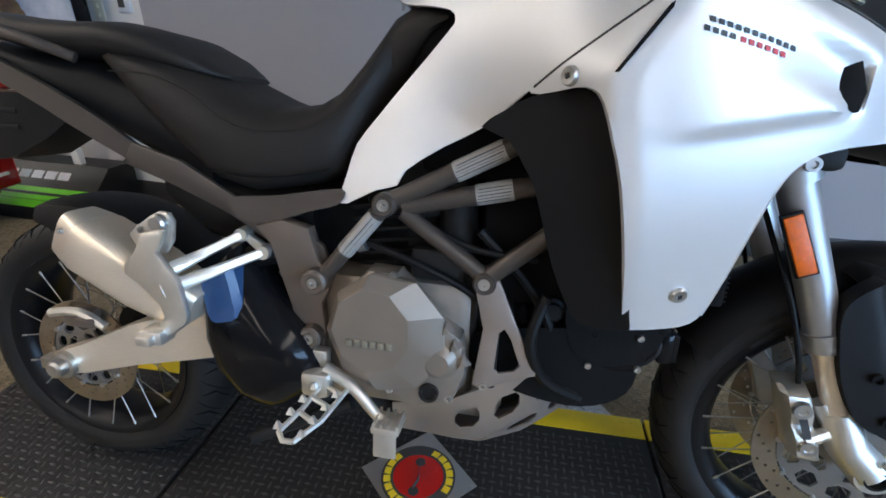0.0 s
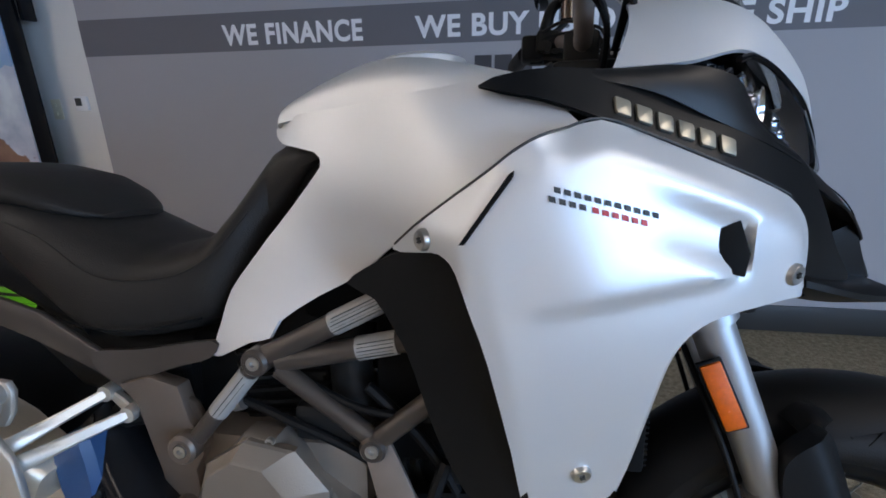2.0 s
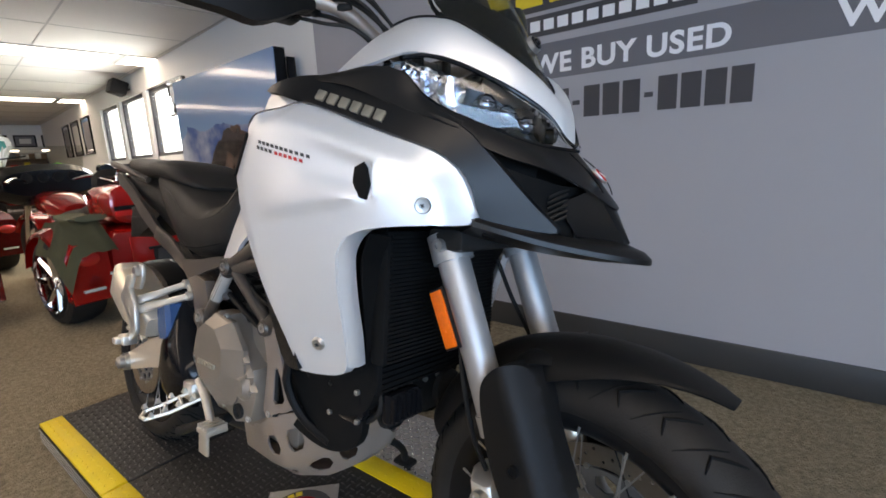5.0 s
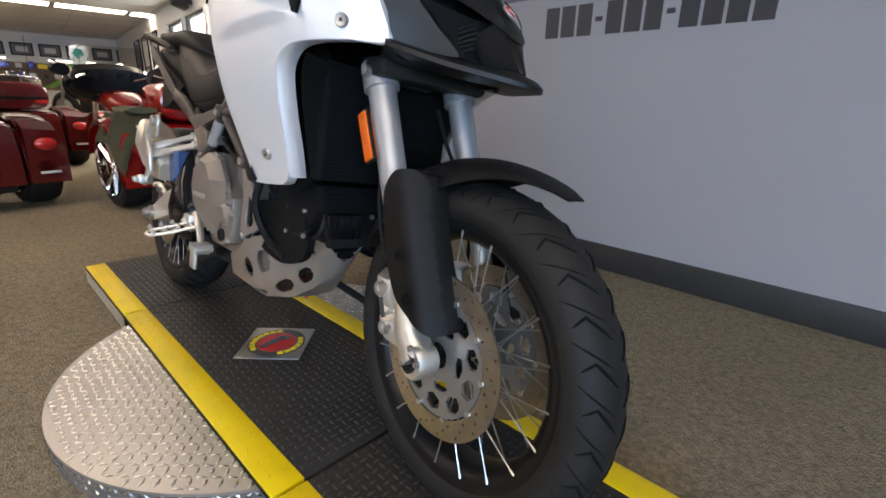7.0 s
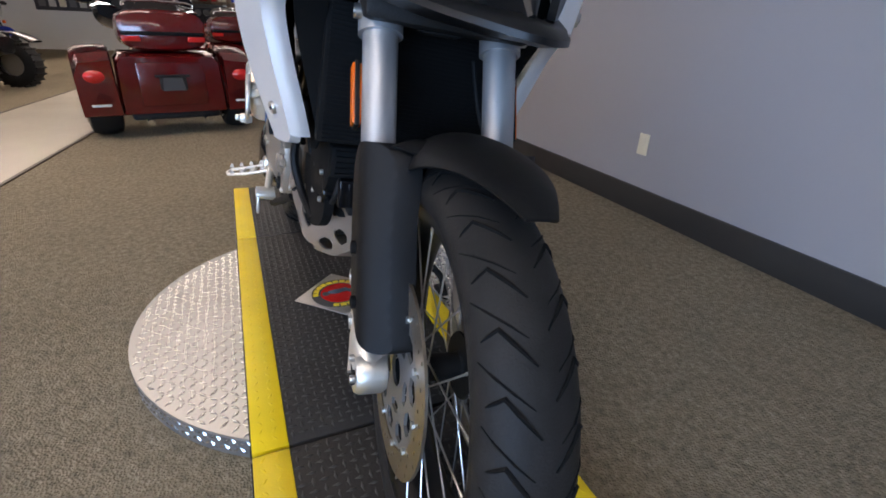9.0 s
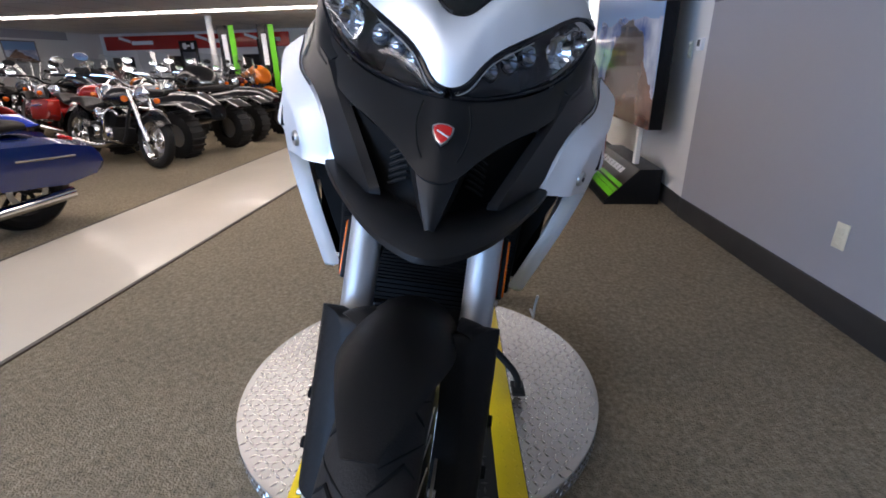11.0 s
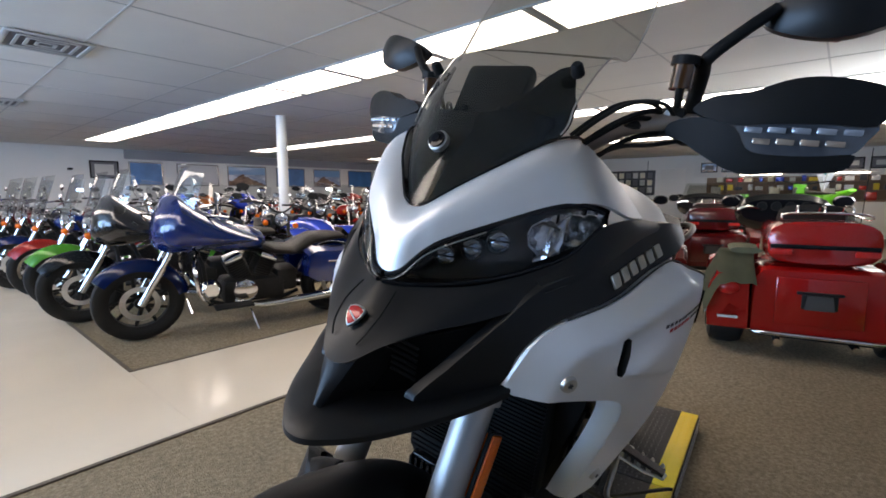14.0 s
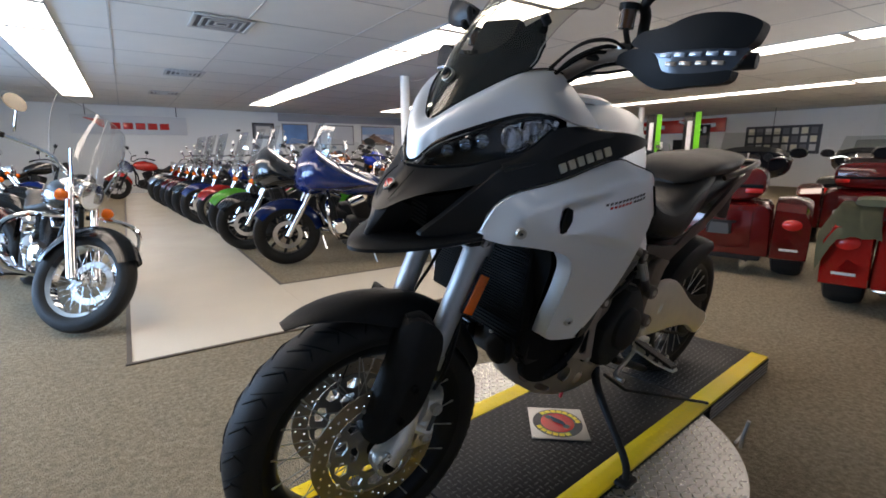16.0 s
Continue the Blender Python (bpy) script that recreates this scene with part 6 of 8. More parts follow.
grid_faces(fend, rows_)
bmesh.ops.recalc_face_normals(fend, faces=fend.faces[:])
bmesh.ops.solidify(fend, geom=fend.faces[:], thickness=.004)
part("front_mudguard", moved(fend, STEER), "plastic", bike, "black plastic front mudguard")
both("mudguard_bridge", lambda: moved(skin([(.69, .088, .662), (.715, .080, .678), (.752, .077, .675)], [(.698, .140, .640), (.722, .130, .663), (.754, .103, .662)], 4, 4, .004, (0, .3, 1), .004), STEER), "plastic")

# ---- nose: beak, scoops, lamps, white brow, screen ----
lip = bmesh.new()
LIP = [(.655, .174, .884), (.70, .152, .872), (.745, .124, .860), (.79, .096, .851), (.825, .070, .845), (.852, .042, .840), (.870, .014, .837)]
line = [Vector((x, -y, z)) for x, y, z in LIP] + [Vector((x, y, z)) for x, y, z in LIP[::-1]]
line = spline(line, 4)
rows_ = []
for p in line:
    k = 1 - min(1, abs(p.y) / .17)
    back = Vector((p.x - .075 - .02 * k, p.y * .72, p.z + .004 + .026 * k))
    rows_.append([p, p.lerp(back, .12) + Vector((0, 0, .007)), p.lerp(back, .5) + Vector((0, 0, .010)), back, back - Vector((0, 0, .02)), p.lerp(back, .5) - Vector((0, 0, .022)), p - Vector((0, 0, .008))])
grid_faces(lip, rows_, closed_v=True)
part("beak_lip", lip, "satin", bike, "black lower lip of the beak")
NOSE_A = [(.515, .222, 1.088), (.58, .192, 1.062), (.638, .150, 1.037), (.676, .110, 1.019), (.708, .060, 1.008), (.738, .012, 1.006)]
NOSE_B = [(.555, .222, 1.052), (.630, .180, 1.010), (.692, .136, .982), (.740, .094, .966), (.780, .054, .943), (.812, .018, .916)]


def whole(line):
    return line + [(x, -y, z) for x, y, z in line[::-1]]


part("beak", skin(whole(NOSE_A), whole(NOSE_B), 5, 8, .002, (1, 0, .8), .003), "satin", bike, "black beak under the lamps")
ridge = []
for x, z, w, dep in ((.790, .945, .034, .05), (.806, .922, .027, .06), (.820, .895, .018, .06), (.832, .872, .010, .05), (.838, .860, .006, .04)):
    ridge.append([(x - dep, -w * 1.2, z - dep * .5), (x - .004, -w, z - .003), (x, -w * .5, z), (x + .001, 0, z + .001), (x, w * .5, z), (x - .004, w, z - .003), (x - dep, w * 1.2, z - dep * .5), (x - dep * 1.2, 0, z - dep * .6)])
part("beak_keel", loft(ridge), "satin", bike, "black beak keel")
# near-black sheet puts the scoop's deep shade into the colour
both("scoop_back", lambda: skin([(.765, .012, .945), (.745, .05, .945), (.715, .09, .955), (.67, .13, .972)], [(.765, .012, .836), (.74, .05, .838), (.71, .09, .845), (.665, .155, .862)], 5, 4, -.02, (1, 0, 0), .004), "void", None, "near-black sheet that darkens the air scoop")
for j in range(6):
    both("scoop_slat", lambda: tube([(.748, .040, .898 + j * .0088), (.738, .053, .891 + j * .0088), (.726, .066, .882 + j * .0088)], .0024, 6), "castdark", None, "black grille slat")
# near-black tubes draw the shade of two soft creases
both("crease_line", lambda: tube([(.742, .030, 1.000), (.768, .034, .978), (.788, .030, .955), (.798, .022, .938)], .0011, 6, 4), "void", None, "thin dark line drawn for the crease beside the emblem")
SH = [(x * .84, z * .80) for x, z in ((-.0165, .014), (-.008, .0185), (0, .0195), (.008, .0185), (.0165, .014), (.015, .002), (.009, -.011), (0, -.0195), (-.009, -.011), (-.015, .002))]
embl = part("emblem_rim", moved(plate(SH, .005, (), .001), Matrix.Translation((.784, 0, .966)) @ Matrix.Rotation(math.radians(90), 4, "Z") @ Matrix.Rotation(math.radians(-40), 4, "X")), "steel", bike, "silver-rimmed shield emblem")
part("emblem", moved(plate([(x * .86, z * .86) for x, z in SH], .0075, (), .0015), Matrix.Translation((.784, 0, .966)) @ Matrix.Rotation(math.radians(90), 4, "Z") @ Matrix.Rotation(math.radians(-40), 4, "X")), "red", embl, "red shield")
part("emblem_stripe", moved(box((-.008, -.0048, -.0014), (.009, .0048, .0004)), Matrix.Translation((.784, 0, .966)) @ Matrix.Rotation(math.radians(90), 4, "Z") @ Matrix.Rotation(math.radians(-40), 4, "X") @ Matrix.Rotation(.5, 4, "Y")), "label", embl)

LOWL = [(.742, .004, 1.008), (.729, .028, 1.008), (.706, .058, 1.011), (.668, .108, 1.023), (.622, .154, 1.042), (.572, .192, 1.070), (.538, .216, 1.112)]
UPL = [(.735, .004, 1.016), (.729, .026, 1.026), (.707, .054, 1.062), (.662, .108, 1.097), (.608, .156, 1.126), (.565, .190, 1.138), (.538, .216, 1.130)]


def inward(pts, d):
    return [(x - d, y * (1 - d * .6), z) for x, y, z in pts]


both("lamp_housing", lambda: skin(inward(LOWL, .050), inward(UPL, .050), 6, 5, -.006, (1, .4, .2), .004), "gloss", None, "black headlamp housing")
hl = both("headlamp_glass", lambda: skin(LOWL, UPL, 6, 6, .008, (1, .5, .2), .0), "lens", None, "clear headlamp glass")
for o in hl:
    o.visible_shadow = False
both("lamp_rim", lambda: tube(LOWL, .0032, 8, 5), "gloss", None, "black seal round the lamp glass")
both("lamp_rim", lambda: tube(UPL, .0038, 8, 5), "gloss", None, "black seal round the lamp glass")
both("glass_edge", lambda: tube([(x + .004, y, z - .007) for x, y, z in UPL[:4]], .0007, 6, 5), "tubelabel", None, "bright cut edge of the lamp glass")
for c, r in (((.672, .053, 1.045), .0140), ((.650, .080, 1.060), .0155), ((.628, .108, 1.073), .0160)):
    face = Matrix.Translation(c) @ Matrix.Rotation(math.radians(-62), 4, "Z")
    both("lamp_lens", lambda: moved(lathe([(0, .010), (r * .5, .0085), (r * .85, .004), (r, -.002), (r * 1.02, -.010)], 20), face), "projector", None, "round projector lens")
    both("lens_bezel", lambda: moved(lathe([(r * 1.03, .001), (r * 1.14, 0), (r * 1.2, -.014), (r * 1.03, -.014)], 22, None, True), face), "gloss", None, "black lens bezel")
    both("lens_strip", lambda: moved(box((-r * .9, -.0035, r * .12), (r * .9, .0095, r * .26), .0006), face), "gloss", None, "dark bar across the lens")
for u, s_ in ((.63, .026), (.77, .024), (.87, .016)):
    def at2(u=u):
        return Vector(spline(inward(LOWL, .022), 10)[10 + int(u * 50)]).lerp(Vector(spline(inward(UPL, .022), 10)[10 + int(u * 50)]), .5)
    both("lamp_reflector", lambda: moved(lathe([(.004, -.022), (s_ * .5, -.015), (s_ * .85, -.004), (s_, .003), (s_ * .96, .004), (s_ * .6, -.010), (.003, -.020)], 10), Matrix.Translation(at2()) @ Matrix.Rotation(math.radians(-58), 4, "Z")), "bowl", None, "faceted bright reflector")
LOWF, UPF = spline(inward(LOWL, .030), 10)[10:], spline(inward(UPL, .030), 10)[10:]
for k in range(9):
    a, b = LOWF[29 + k * 2], LOWF[31 + k * 2]
    c, d = UPF[31 + k * 2], UPF[29 + k * 2]
    push = Vector((.010 if k % 2 else -.004, 0, 0))

    def blade():
        bm = bmesh.new()
        q = [Vector(a).lerp(Vector(d), .12), Vector(b).lerp(Vector(c), .12) + push, Vector(b).lerp(Vector(c), .86) + push, Vector(a).lerp(Vector(d), .86)]
        bm.faces.new([bm.verts.new(v) for v in q])
        bmesh.ops.solidify(bm, geom=bm.faces[:], thickness=.002)
        return bm
    both("reflector_blade", blade, "bowl", None, "bright lamp reflector facet")
both("lamp_blade", lambda: skin(inward(LOWL, .010)[4:], inward(LOWL, .028)[4:], 5, 2, 0, (1, 0, 0), .002), "bowl", None, "bright lamp blade")

BROWU = [(.43, .136, 1.224), (.48, .138, 1.228), (.53, .132, 1.222), (.572, .121, 1.209), (.625, .084, 1.172), (.654, .055, 1.146), (.673, .034, 1.126), (.684, .020, 1.113), (.688, .008, 1.107)]
BROWL = [(.405, .238, 1.121), (.48, .234, 1.126), (.545, .208, 1.142), (.602, .162, 1.131), (.662, .112, 1.103), (.702, .062, 1.073), (.716, .040, 1.052), (.727, .024, 1.031), (.732, .009, 1.021)]
part("nose_brow", skin(whole(BROWU), whole(BROWL), 6, 8, .016, (.75, 0, .65), .005), "pearl", bike, "pearl white brow over the lamps")
both("brow_edge", lambda: tube([(x, y, z + .003) for x, y, z in BROWU], .002, 8, 5), "plastic")

both("lamp_surround", lambda: skin([(.400, .240, 1.119), (.48, .236, 1.122), (.538, .219, 1.110), (.574, .194, 1.068), (.624, .156, 1.040)], [(.35, .268, 1.110), (.441, .252, 1.094), (.508, .236, 1.068), (.573, .217, 1.043), (.628, .186, 1.022)], 5, 4, .004, (0, 1, .4), .003), "satin", None, "black lamp surround")
SCR = ((0.0, .690, 1.104, .017, .003), (.12, .672, 1.142, .062, .026), (.25, .648, 1.190, .115, .070), (.33, .628, 1.226, .137, .092), (.42, .604, 1.268, .138, .092), (.58, .552, 1.340, .147, .118), (.60, .547, 1.347, .164, .160), (.80, .475, 1.435, .170, .150), (1.0, .400, 1.520, .158, .125))


def screen_rows(off=0.0, t1=1.0, k_=21):
    rows = []
    cl = spline([(s[1], 0, s[2]) for s in SCR], 5)
    wl = spline([(s[3], s[4], 0) for s in SCR], 5)
    n = int(len(cl) * t1)
    for i in range(n):
        row = []
        for k in range(k_):
            b = -1 + 2 * k / (k_ - 1)
            row.append(cl[i] + Vector((-wl[i].y * abs(b) ** 1.7 - off, wl[i].x * b, (wl[i].y * .12) * b * b)))
        rows.append(row)
    return rows


sc = bmesh.new()
grid_faces(sc, screen_rows())
bmesh.ops.remove_doubles(sc, verts=sc.verts[:], dist=1e-5)
screen = part("windscreen", sc, "smoke", bike, "tall smoked plastic windscreen")
screen.visible_shadow = False
rim_ = screen_rows(.001)
for k in (0, -1):
    part("screen_edge", tube([r_[k] for r_ in rim_[14:]], .0014, 6), "tubelabel", screen, "pale polished edge of the screen")
part("screen_edge", tube(rim_[-1], .0014, 6), "tubelabel", screen, "pale polished edge of the screen")
cw = bmesh.new()
full = screen_rows(.011, 1.0, 33)


def cowl_top(b):
    """How far up the screen the black cowl reaches: a dip in the middle, an ear on each side."""
    b = abs(b)
    return .44 + .155 * math.exp(-((b - .74) / .24) ** 2)


rows_ = []
for j in range(33):
    b = -1 + 2 * j / 32
    col = []
    for i in range(15):
        f = cowl_top(b) * i / 14 * (len(full) - 1)
        k = min(int(f), len(full) - 2)
        col.append(full[k][j].lerp(full[k + 1][j], f - k))
    rows_.append(col)
grid_faces(cw, rows_)
bmesh.ops.remove_doubles(cw, verts=cw.verts[:], dist=1e-5)
bmesh.ops.recalc_face_normals(cw, faces=cw.faces[:])
bmesh.ops.solidify(cw, geom=cw.faces[:], thickness=.004)
part("screen_cowl", cw, "cowl", bike, "black cowl behind the screen")
both("screen_post", lambda: moved(lathe([(0, .010), (.006, .010), (.009, .006), (.0095, -.010)], 14), Matrix.Translation((.507, .128, 1.325)) @ Matrix.Rotation(math.radians(-90), 4, "Z") @ Matrix.Rotation(math.radians(40), 4, "X")), "plastic", None, "round black screen post")
part("screen_knob", moved(lathe([(0, .012), (.006, .012), (.007, .009), (.0125, .008), (.013, -.004)], 20), Matrix.Translation((.648, 0, 1.198)) @ Matrix.Rotation(math.radians(-90), 4, "Z") @ Matrix.Rotation(math.radians(28), 4, "X")), "gloss", bike, "round black screen fixing")
# bright ring added for the lights reflected round the knob
part("knob_glint", moved(lathe([(.013, .005), (.0155, .004), (.0155, -.004), (.013, -.004)], 20, None, True), Matrix.Translation((.648, 0, 1.198)) @ Matrix.Rotation(math.radians(-90), 4, "Z") @ Matrix.Rotation(math.radians(28), 4, "X")), "steel", bike)
part("instrument_panel", moved(box((-.018, -.060, -.075), (.014, .060, .062), .012), Matrix.Translation((.522, 0, 1.272)) @ Matrix.Rotation(math.radians(-25), 4, "Y")), "plastic", bike, "black instrument panel")
part("instrument_display", moved(box((-.022, -.050, -.045), (-.017, .050, .045)), Matrix.Translation((.522, 0, 1.272)) @ Matrix.Rotation(math.radians(-25), 4, "Y")), "gloss", bike, "dark display")
both("screen_slide", lambda: tube([(.56, .035, 1.20), (.545, .035, 1.26)], .008, 8), "plastic")
# near-black filler that puts the dark of the nose's inside into a solid
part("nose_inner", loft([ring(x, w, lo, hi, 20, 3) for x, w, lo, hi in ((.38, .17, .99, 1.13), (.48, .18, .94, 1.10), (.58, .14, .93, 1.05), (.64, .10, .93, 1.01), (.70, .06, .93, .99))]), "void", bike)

# bars, guards, mirrors
part("handlebar", moved(tube([(.30, -.44, 1.272), (.325, -.30, 1.268), (.385, -.20, 1.255), (.40, -.10, 1.205), (.40, 0, 1.195), (.40, .10, 1.205), (.385, .20, 1.255), (.325, .30, 1.268), (.30, .44, 1.272)], .013, 12, 5), STEER), "skid", bike, "tapered grey handlebar")
part("bar_clamp", moved(join(box((.375, -.055, 1.165), (.425, -.025, 1.215), .006), box((.375, .025, 1.165), (.425, .055, 1.215), .006), box((.36, -.11, 1.135), (.46, .11, 1.165), .01)), STEER), "castdark", bike)
steered("handlebar_grip", lambda: tube([(.323, .31, 1.269), (.30, .44, 1.272)], .0175, 14), "rubber", None, "black rubber grip")
steered("switch_housing", lambda: join(moved(box((-.022, -.028, -.025), (.022, .028, .025), .008), Matrix.Translation((.335, .275, 1.268))), box((.33, .27, 1.24), (.36, .295, 1.262), .004)), "plastic", None, "black switch housing")
steered("control_lever", lambda: tube([(.37, .27, 1.272), (.405, .30, 1.27), (.395, .38, 1.268), (.375, .46, 1.268)], [.008, .007, .006, .006], 8, 4), "castdark", None, "dark control lever")
GH = [(.276, 1.293), (.299, 1.309), (.343, 1.316), (.377, 1.331), (.41, 1.338), (.454, 1.337), (.486, 1.328), (.495, 1.315), (.483, 1.283), (.44, 1.280), (.40, 1.277), (.365, 1.274), (.333, 1.271), (.287, 1.282)]
GLOW = [(.246, 1.270), (.287, 1.280), (.333, 1.269), (.352, 1.242), (.377, 1.236), (.425, 1.239), (.463, 1.246), (.470, 1.242), (.459, 1.224), (.396, 1.214), (.347, 1.207), (.299, 1.227), (.27, 1.244), (.244, 1.252)]


def hand_shell(line, push, thick, material_edge=.02):
    """A hand guard lies in y and z and bows forward."""
    bm = panel(line, lambda y, z: .425 + push - 1.6 * (y - .36) ** 2 - 1.5 * (z - 1.275) ** 2, thick, .012, 3, material_edge)
    bmesh.ops.transform(bm, matrix=Matrix(((0, 1, 0, 0), (1, 0, 0, 0), (0, 0, 1, 0), (0, 0, 0, 1))), verts=bm.verts[:])
    bmesh.ops.reverse_faces(bm, faces=bm.faces[:])
    return bm


hg = steered("hand_guard", lambda: hand_shell(GH, 0, .005, .035), "plastic", None, "black hand guard")
TI = [(.331, 1.272), (.365, 1.275), (.40, 1.278), (.44, 1.281), (.484, 1.285), (.478, 1.265), (.464, 1.245), (.425, 1.238), (.377, 1.235), (.350, 1.241)]
for s, o in zip((1, -1), hg):
    low = hand_shell(GLOW, -.003, .005, .03)
    part("guard_lower", moved(mirrored(moved(low, STEER_BACK)), STEER) if s < 0 else low, "plastic", o, "black lower flap of the guard")
    bm = hand_shell(TI, -.004, .003, .012)
    part("turn_signal", moved(mirrored(moved(bm, STEER_BACK)), STEER) if s < 0 else bm, "signal", o, "clear turn signal in the guard").visible_shadow = False
    for r_, mt in ((0, "diode"), (1, "amber")):
        for i in range(5 - r_):
            y = .356 + i * .0262 + r_ * .012
            zz = 1.2655 + (y - .338) * .06 - r_ * .015
            xx = .425 - .003 - 1.6 * (y - .36) ** 2 - 1.5 * (zz - 1.275) ** 2
            b2 = box((xx - .004, y - .0105, zz - .0042), (xx + .002, y + .0105, zz + .0042), .002)
            part("signal_led", moved(mirrored(moved(b2, STEER_BACK)), STEER) if s < 0 else b2, mt, o)
steered("guard_arm", lambda: tube([(.365, .225, 1.262), (.395, .26, 1.262), (.402, .30, 1.258), (.404, .34, 1.258)], .010, 10, 4), "plastic")
steered("mirror_stem", lambda: tube([(.355, .262, 1.285), (.372, .270, 1.345), (.392, .276, 1.365), (.385, .315, 1.405), (.37, .345, 1.435)], [.012, .011, .010, .009, .009], 10, 4), "plastic", None, "black mirror stem")
MR = [(.330, 1.432), (.365, 1.455), (.42, 1.475), (.47, 1.478), (.495, 1.462), (.490, 1.43), (.465, 1.408), (.42, 1.394), (.37, 1.400), (.335, 1.415)]


def mirror_shell(push, scale):
    c = (.415, 1.437)
    bm = panel([(c[0] + (y - c[0]) * scale, c[1] + (z - c[1]) * scale) for y, z in MR], lambda y, z: .385 + push - 3.5 * (y - .415) ** 2 - 6 * (z - 1.437) ** 2, .004, .014, 3, .02)
    bmesh.ops.transform(bm, matrix=Matrix(((0, 1, 0, 0), (1, 0, 0, 0), (0, 0, 1, 0), (0, 0, 0, 1))), verts=bm.verts[:])
    bmesh.ops.reverse_faces(bm, faces=bm.faces[:])
    return bm


steered("mirror", lambda: mirror_shell(0, 1.0), "satin", None, "black mirror head")
steered("mirror_glass", lambda: moved(plate(MR, .003), Matrix.Translation((.352, 0, 0)) @ Matrix(((0, 1, 0, 0), (1, 0, 0, 0), (0, 0, 1, 0), (0, 0, 0, 1)))), "chrome", None, "mirror glass")
steered("fluid_reservoir", lambda: join(tube([(.405, .250, 1.318), (.405, .250, 1.352)], .016, 18)), "fluid", None, "amber brake fluid reservoir")
steered("reservoir_lid", lambda: tube([(.405, .250, 1.352), (.405, .250, 1.364)], .0195, 18), "plastic")
for pts in ([(.36, .24, 1.27), (.43, .20, 1.27), (.47, .14, 1.22), (.46, .06, 1.16)], [(.35, .23, 1.275), (.41, .22, 1.285), (.46, .17, 1.25), (.45, .09, 1.18)], [(.345, .25, 1.262), (.40, .20, 1.245), (.44, .15, 1.20), (.43, .07, 1.12)]):
    steered("control_cable", lambda: tube(pts, .0042, 8, 6), "plastic", None, "black control cable")

steered("lever_perch", lambda: box((.342, .226, 1.255), (.388, .262, 1.296), .008), "castdark", None, "dark lever clamp")
steered("perch_bolt", lambda: tube([(.388, .238, 1.285), (.394, .238, 1.285)], .005, 8), "steel")
steered("reservoir_stalk", lambda: tube([(.372, .245, 1.29), (.392, .249, 1.305), (.405, .250, 1.322)], .006, 8, 3), "castdark", None, "bent reservoir stalk")
for pts in ([(.37, .25, 1.275), (.42, .235, 1.295), (.455, .19, 1.285), (.465, .13, 1.235), (.45, .08, 1.17)], [(.35, .262, 1.25), (.395, .225, 1.235), (.43, .185, 1.225), (.44, .13, 1.19), (.42, .06, 1.13)], [(.345, .235, 1.285), (.385, .205, 1.300), (.43, .165, 1.285), (.455, .115, 1.235)]):
    steered("wiring", lambda: tube(pts, .0034, 6, 6), "rubber", None, "thin black wiring")
steered("cable_boot", lambda: tube([(.405, .205, 1.262), (.43, .19, 1.262)], [.008, .0055], 8), "rubber")
steered("bar_end", lambda: tube([(.300, .44, 1.272), (.297, .468, 1.273)], [.017, .015], 12), "castdark", None, "dark bar end weight")

# foot rests, pedals, stands
for s in (1, -1):
    y = s * .20
    peg = part("foot_peg", join(*[tube(p, .0048, 8) for p in ([(-.185, s * .19, .372), (-.205, s * .27, .345), (-.225, s * .315, .330)], [(-.140, s * .20, .362), (-.165, s * .28, .335), (-.195, s * .325, .322)], [(-.225, s * .315, .330), (-.212, s * .328, .324), (-.195, s * .325, .322)], [(-.192, s * .215, .364), (-.150, s * .225, .353)], [(-.200, s * .245, .354), (-.158, s * .255, .343)], [(-.208, s * .275, .343), (-.170, s * .288, .332)])]), "alu", bike, "serrated aluminium foot peg")
    for i in range(5):
        for k in (0, 1):
            c = Vector((-.19 - .036 * i / 4 + k * .04, s * (.205 + .11 * i / 4), .372 - .034 * i / 4 - k * .010))
            part("peg_tooth", loft([[c + Vector((dx * .006, dy * .006, 0)) for dx, dy in ((-1, -1), (1, -1), (1, 1), (-1, 1))], [c + Vector((dx * .002, dy * .002, .011)) for dx, dy in ((-1, -1), (1, -1), (1, 1), (-1, 1))]]), "alu", peg)
    if s > 0:
        part("peg_pad", loft([[(x, .205 + v * .12, .384 - v * .037 - (x + .14) * -.25 + dz) for x, dz in ((-.195 - v * .03, 0), (-.135 - v * .03, 0), (-.135 - v * .03, .010), (-.195 - v * .03, .010))] for v in (0, .5, 1)]), "vinyl", peg, "black rubber peg pad")
    peg.matrix_basis = Matrix.Translation((.026, -s * .004, .038))
    pbk = part("peg_bracket", join(box((-.205, y - .022, .375), (-.150, y + .012, .425), .010), tube([(-.178, s * .175, .40), (-.178, s * .215, .385)], .020, 14), box((-.20, s * .165, .42), (-.165, s * .19, .455), .006)), "alu", bike, "cast peg bracket")
    part("bracket_bolt", moved(bolt(.010, .008) if s < 0 else mirrored(bolt(.010, .008)), Matrix.Translation((-.178, s * .218, .40))), "steel", pbk)
ped = part("brake_pedal", join(tube([(-.165, -.195, .425), (-.11, -.205, .40), (-.06, -.215, .355), (-.035, -.220, .345)], [.013, .011, .010, .010], 10, 4), tube([(-.035, -.20, .335), (-.035, -.245, .335)], .006, 8)), "alu", bike, "aluminium brake pedal")
part("pedal_pad", join(box((-.062, -.250, .34), (-.010, -.196, .354), .004), *[box((-.058 + i * .014, -.248, .352), (-.054 + i * .014, -.198, .362)) for i in range(4)], box((-.058, -.246, .29), (-.016, -.238, .34), .003)), "alu", ped)
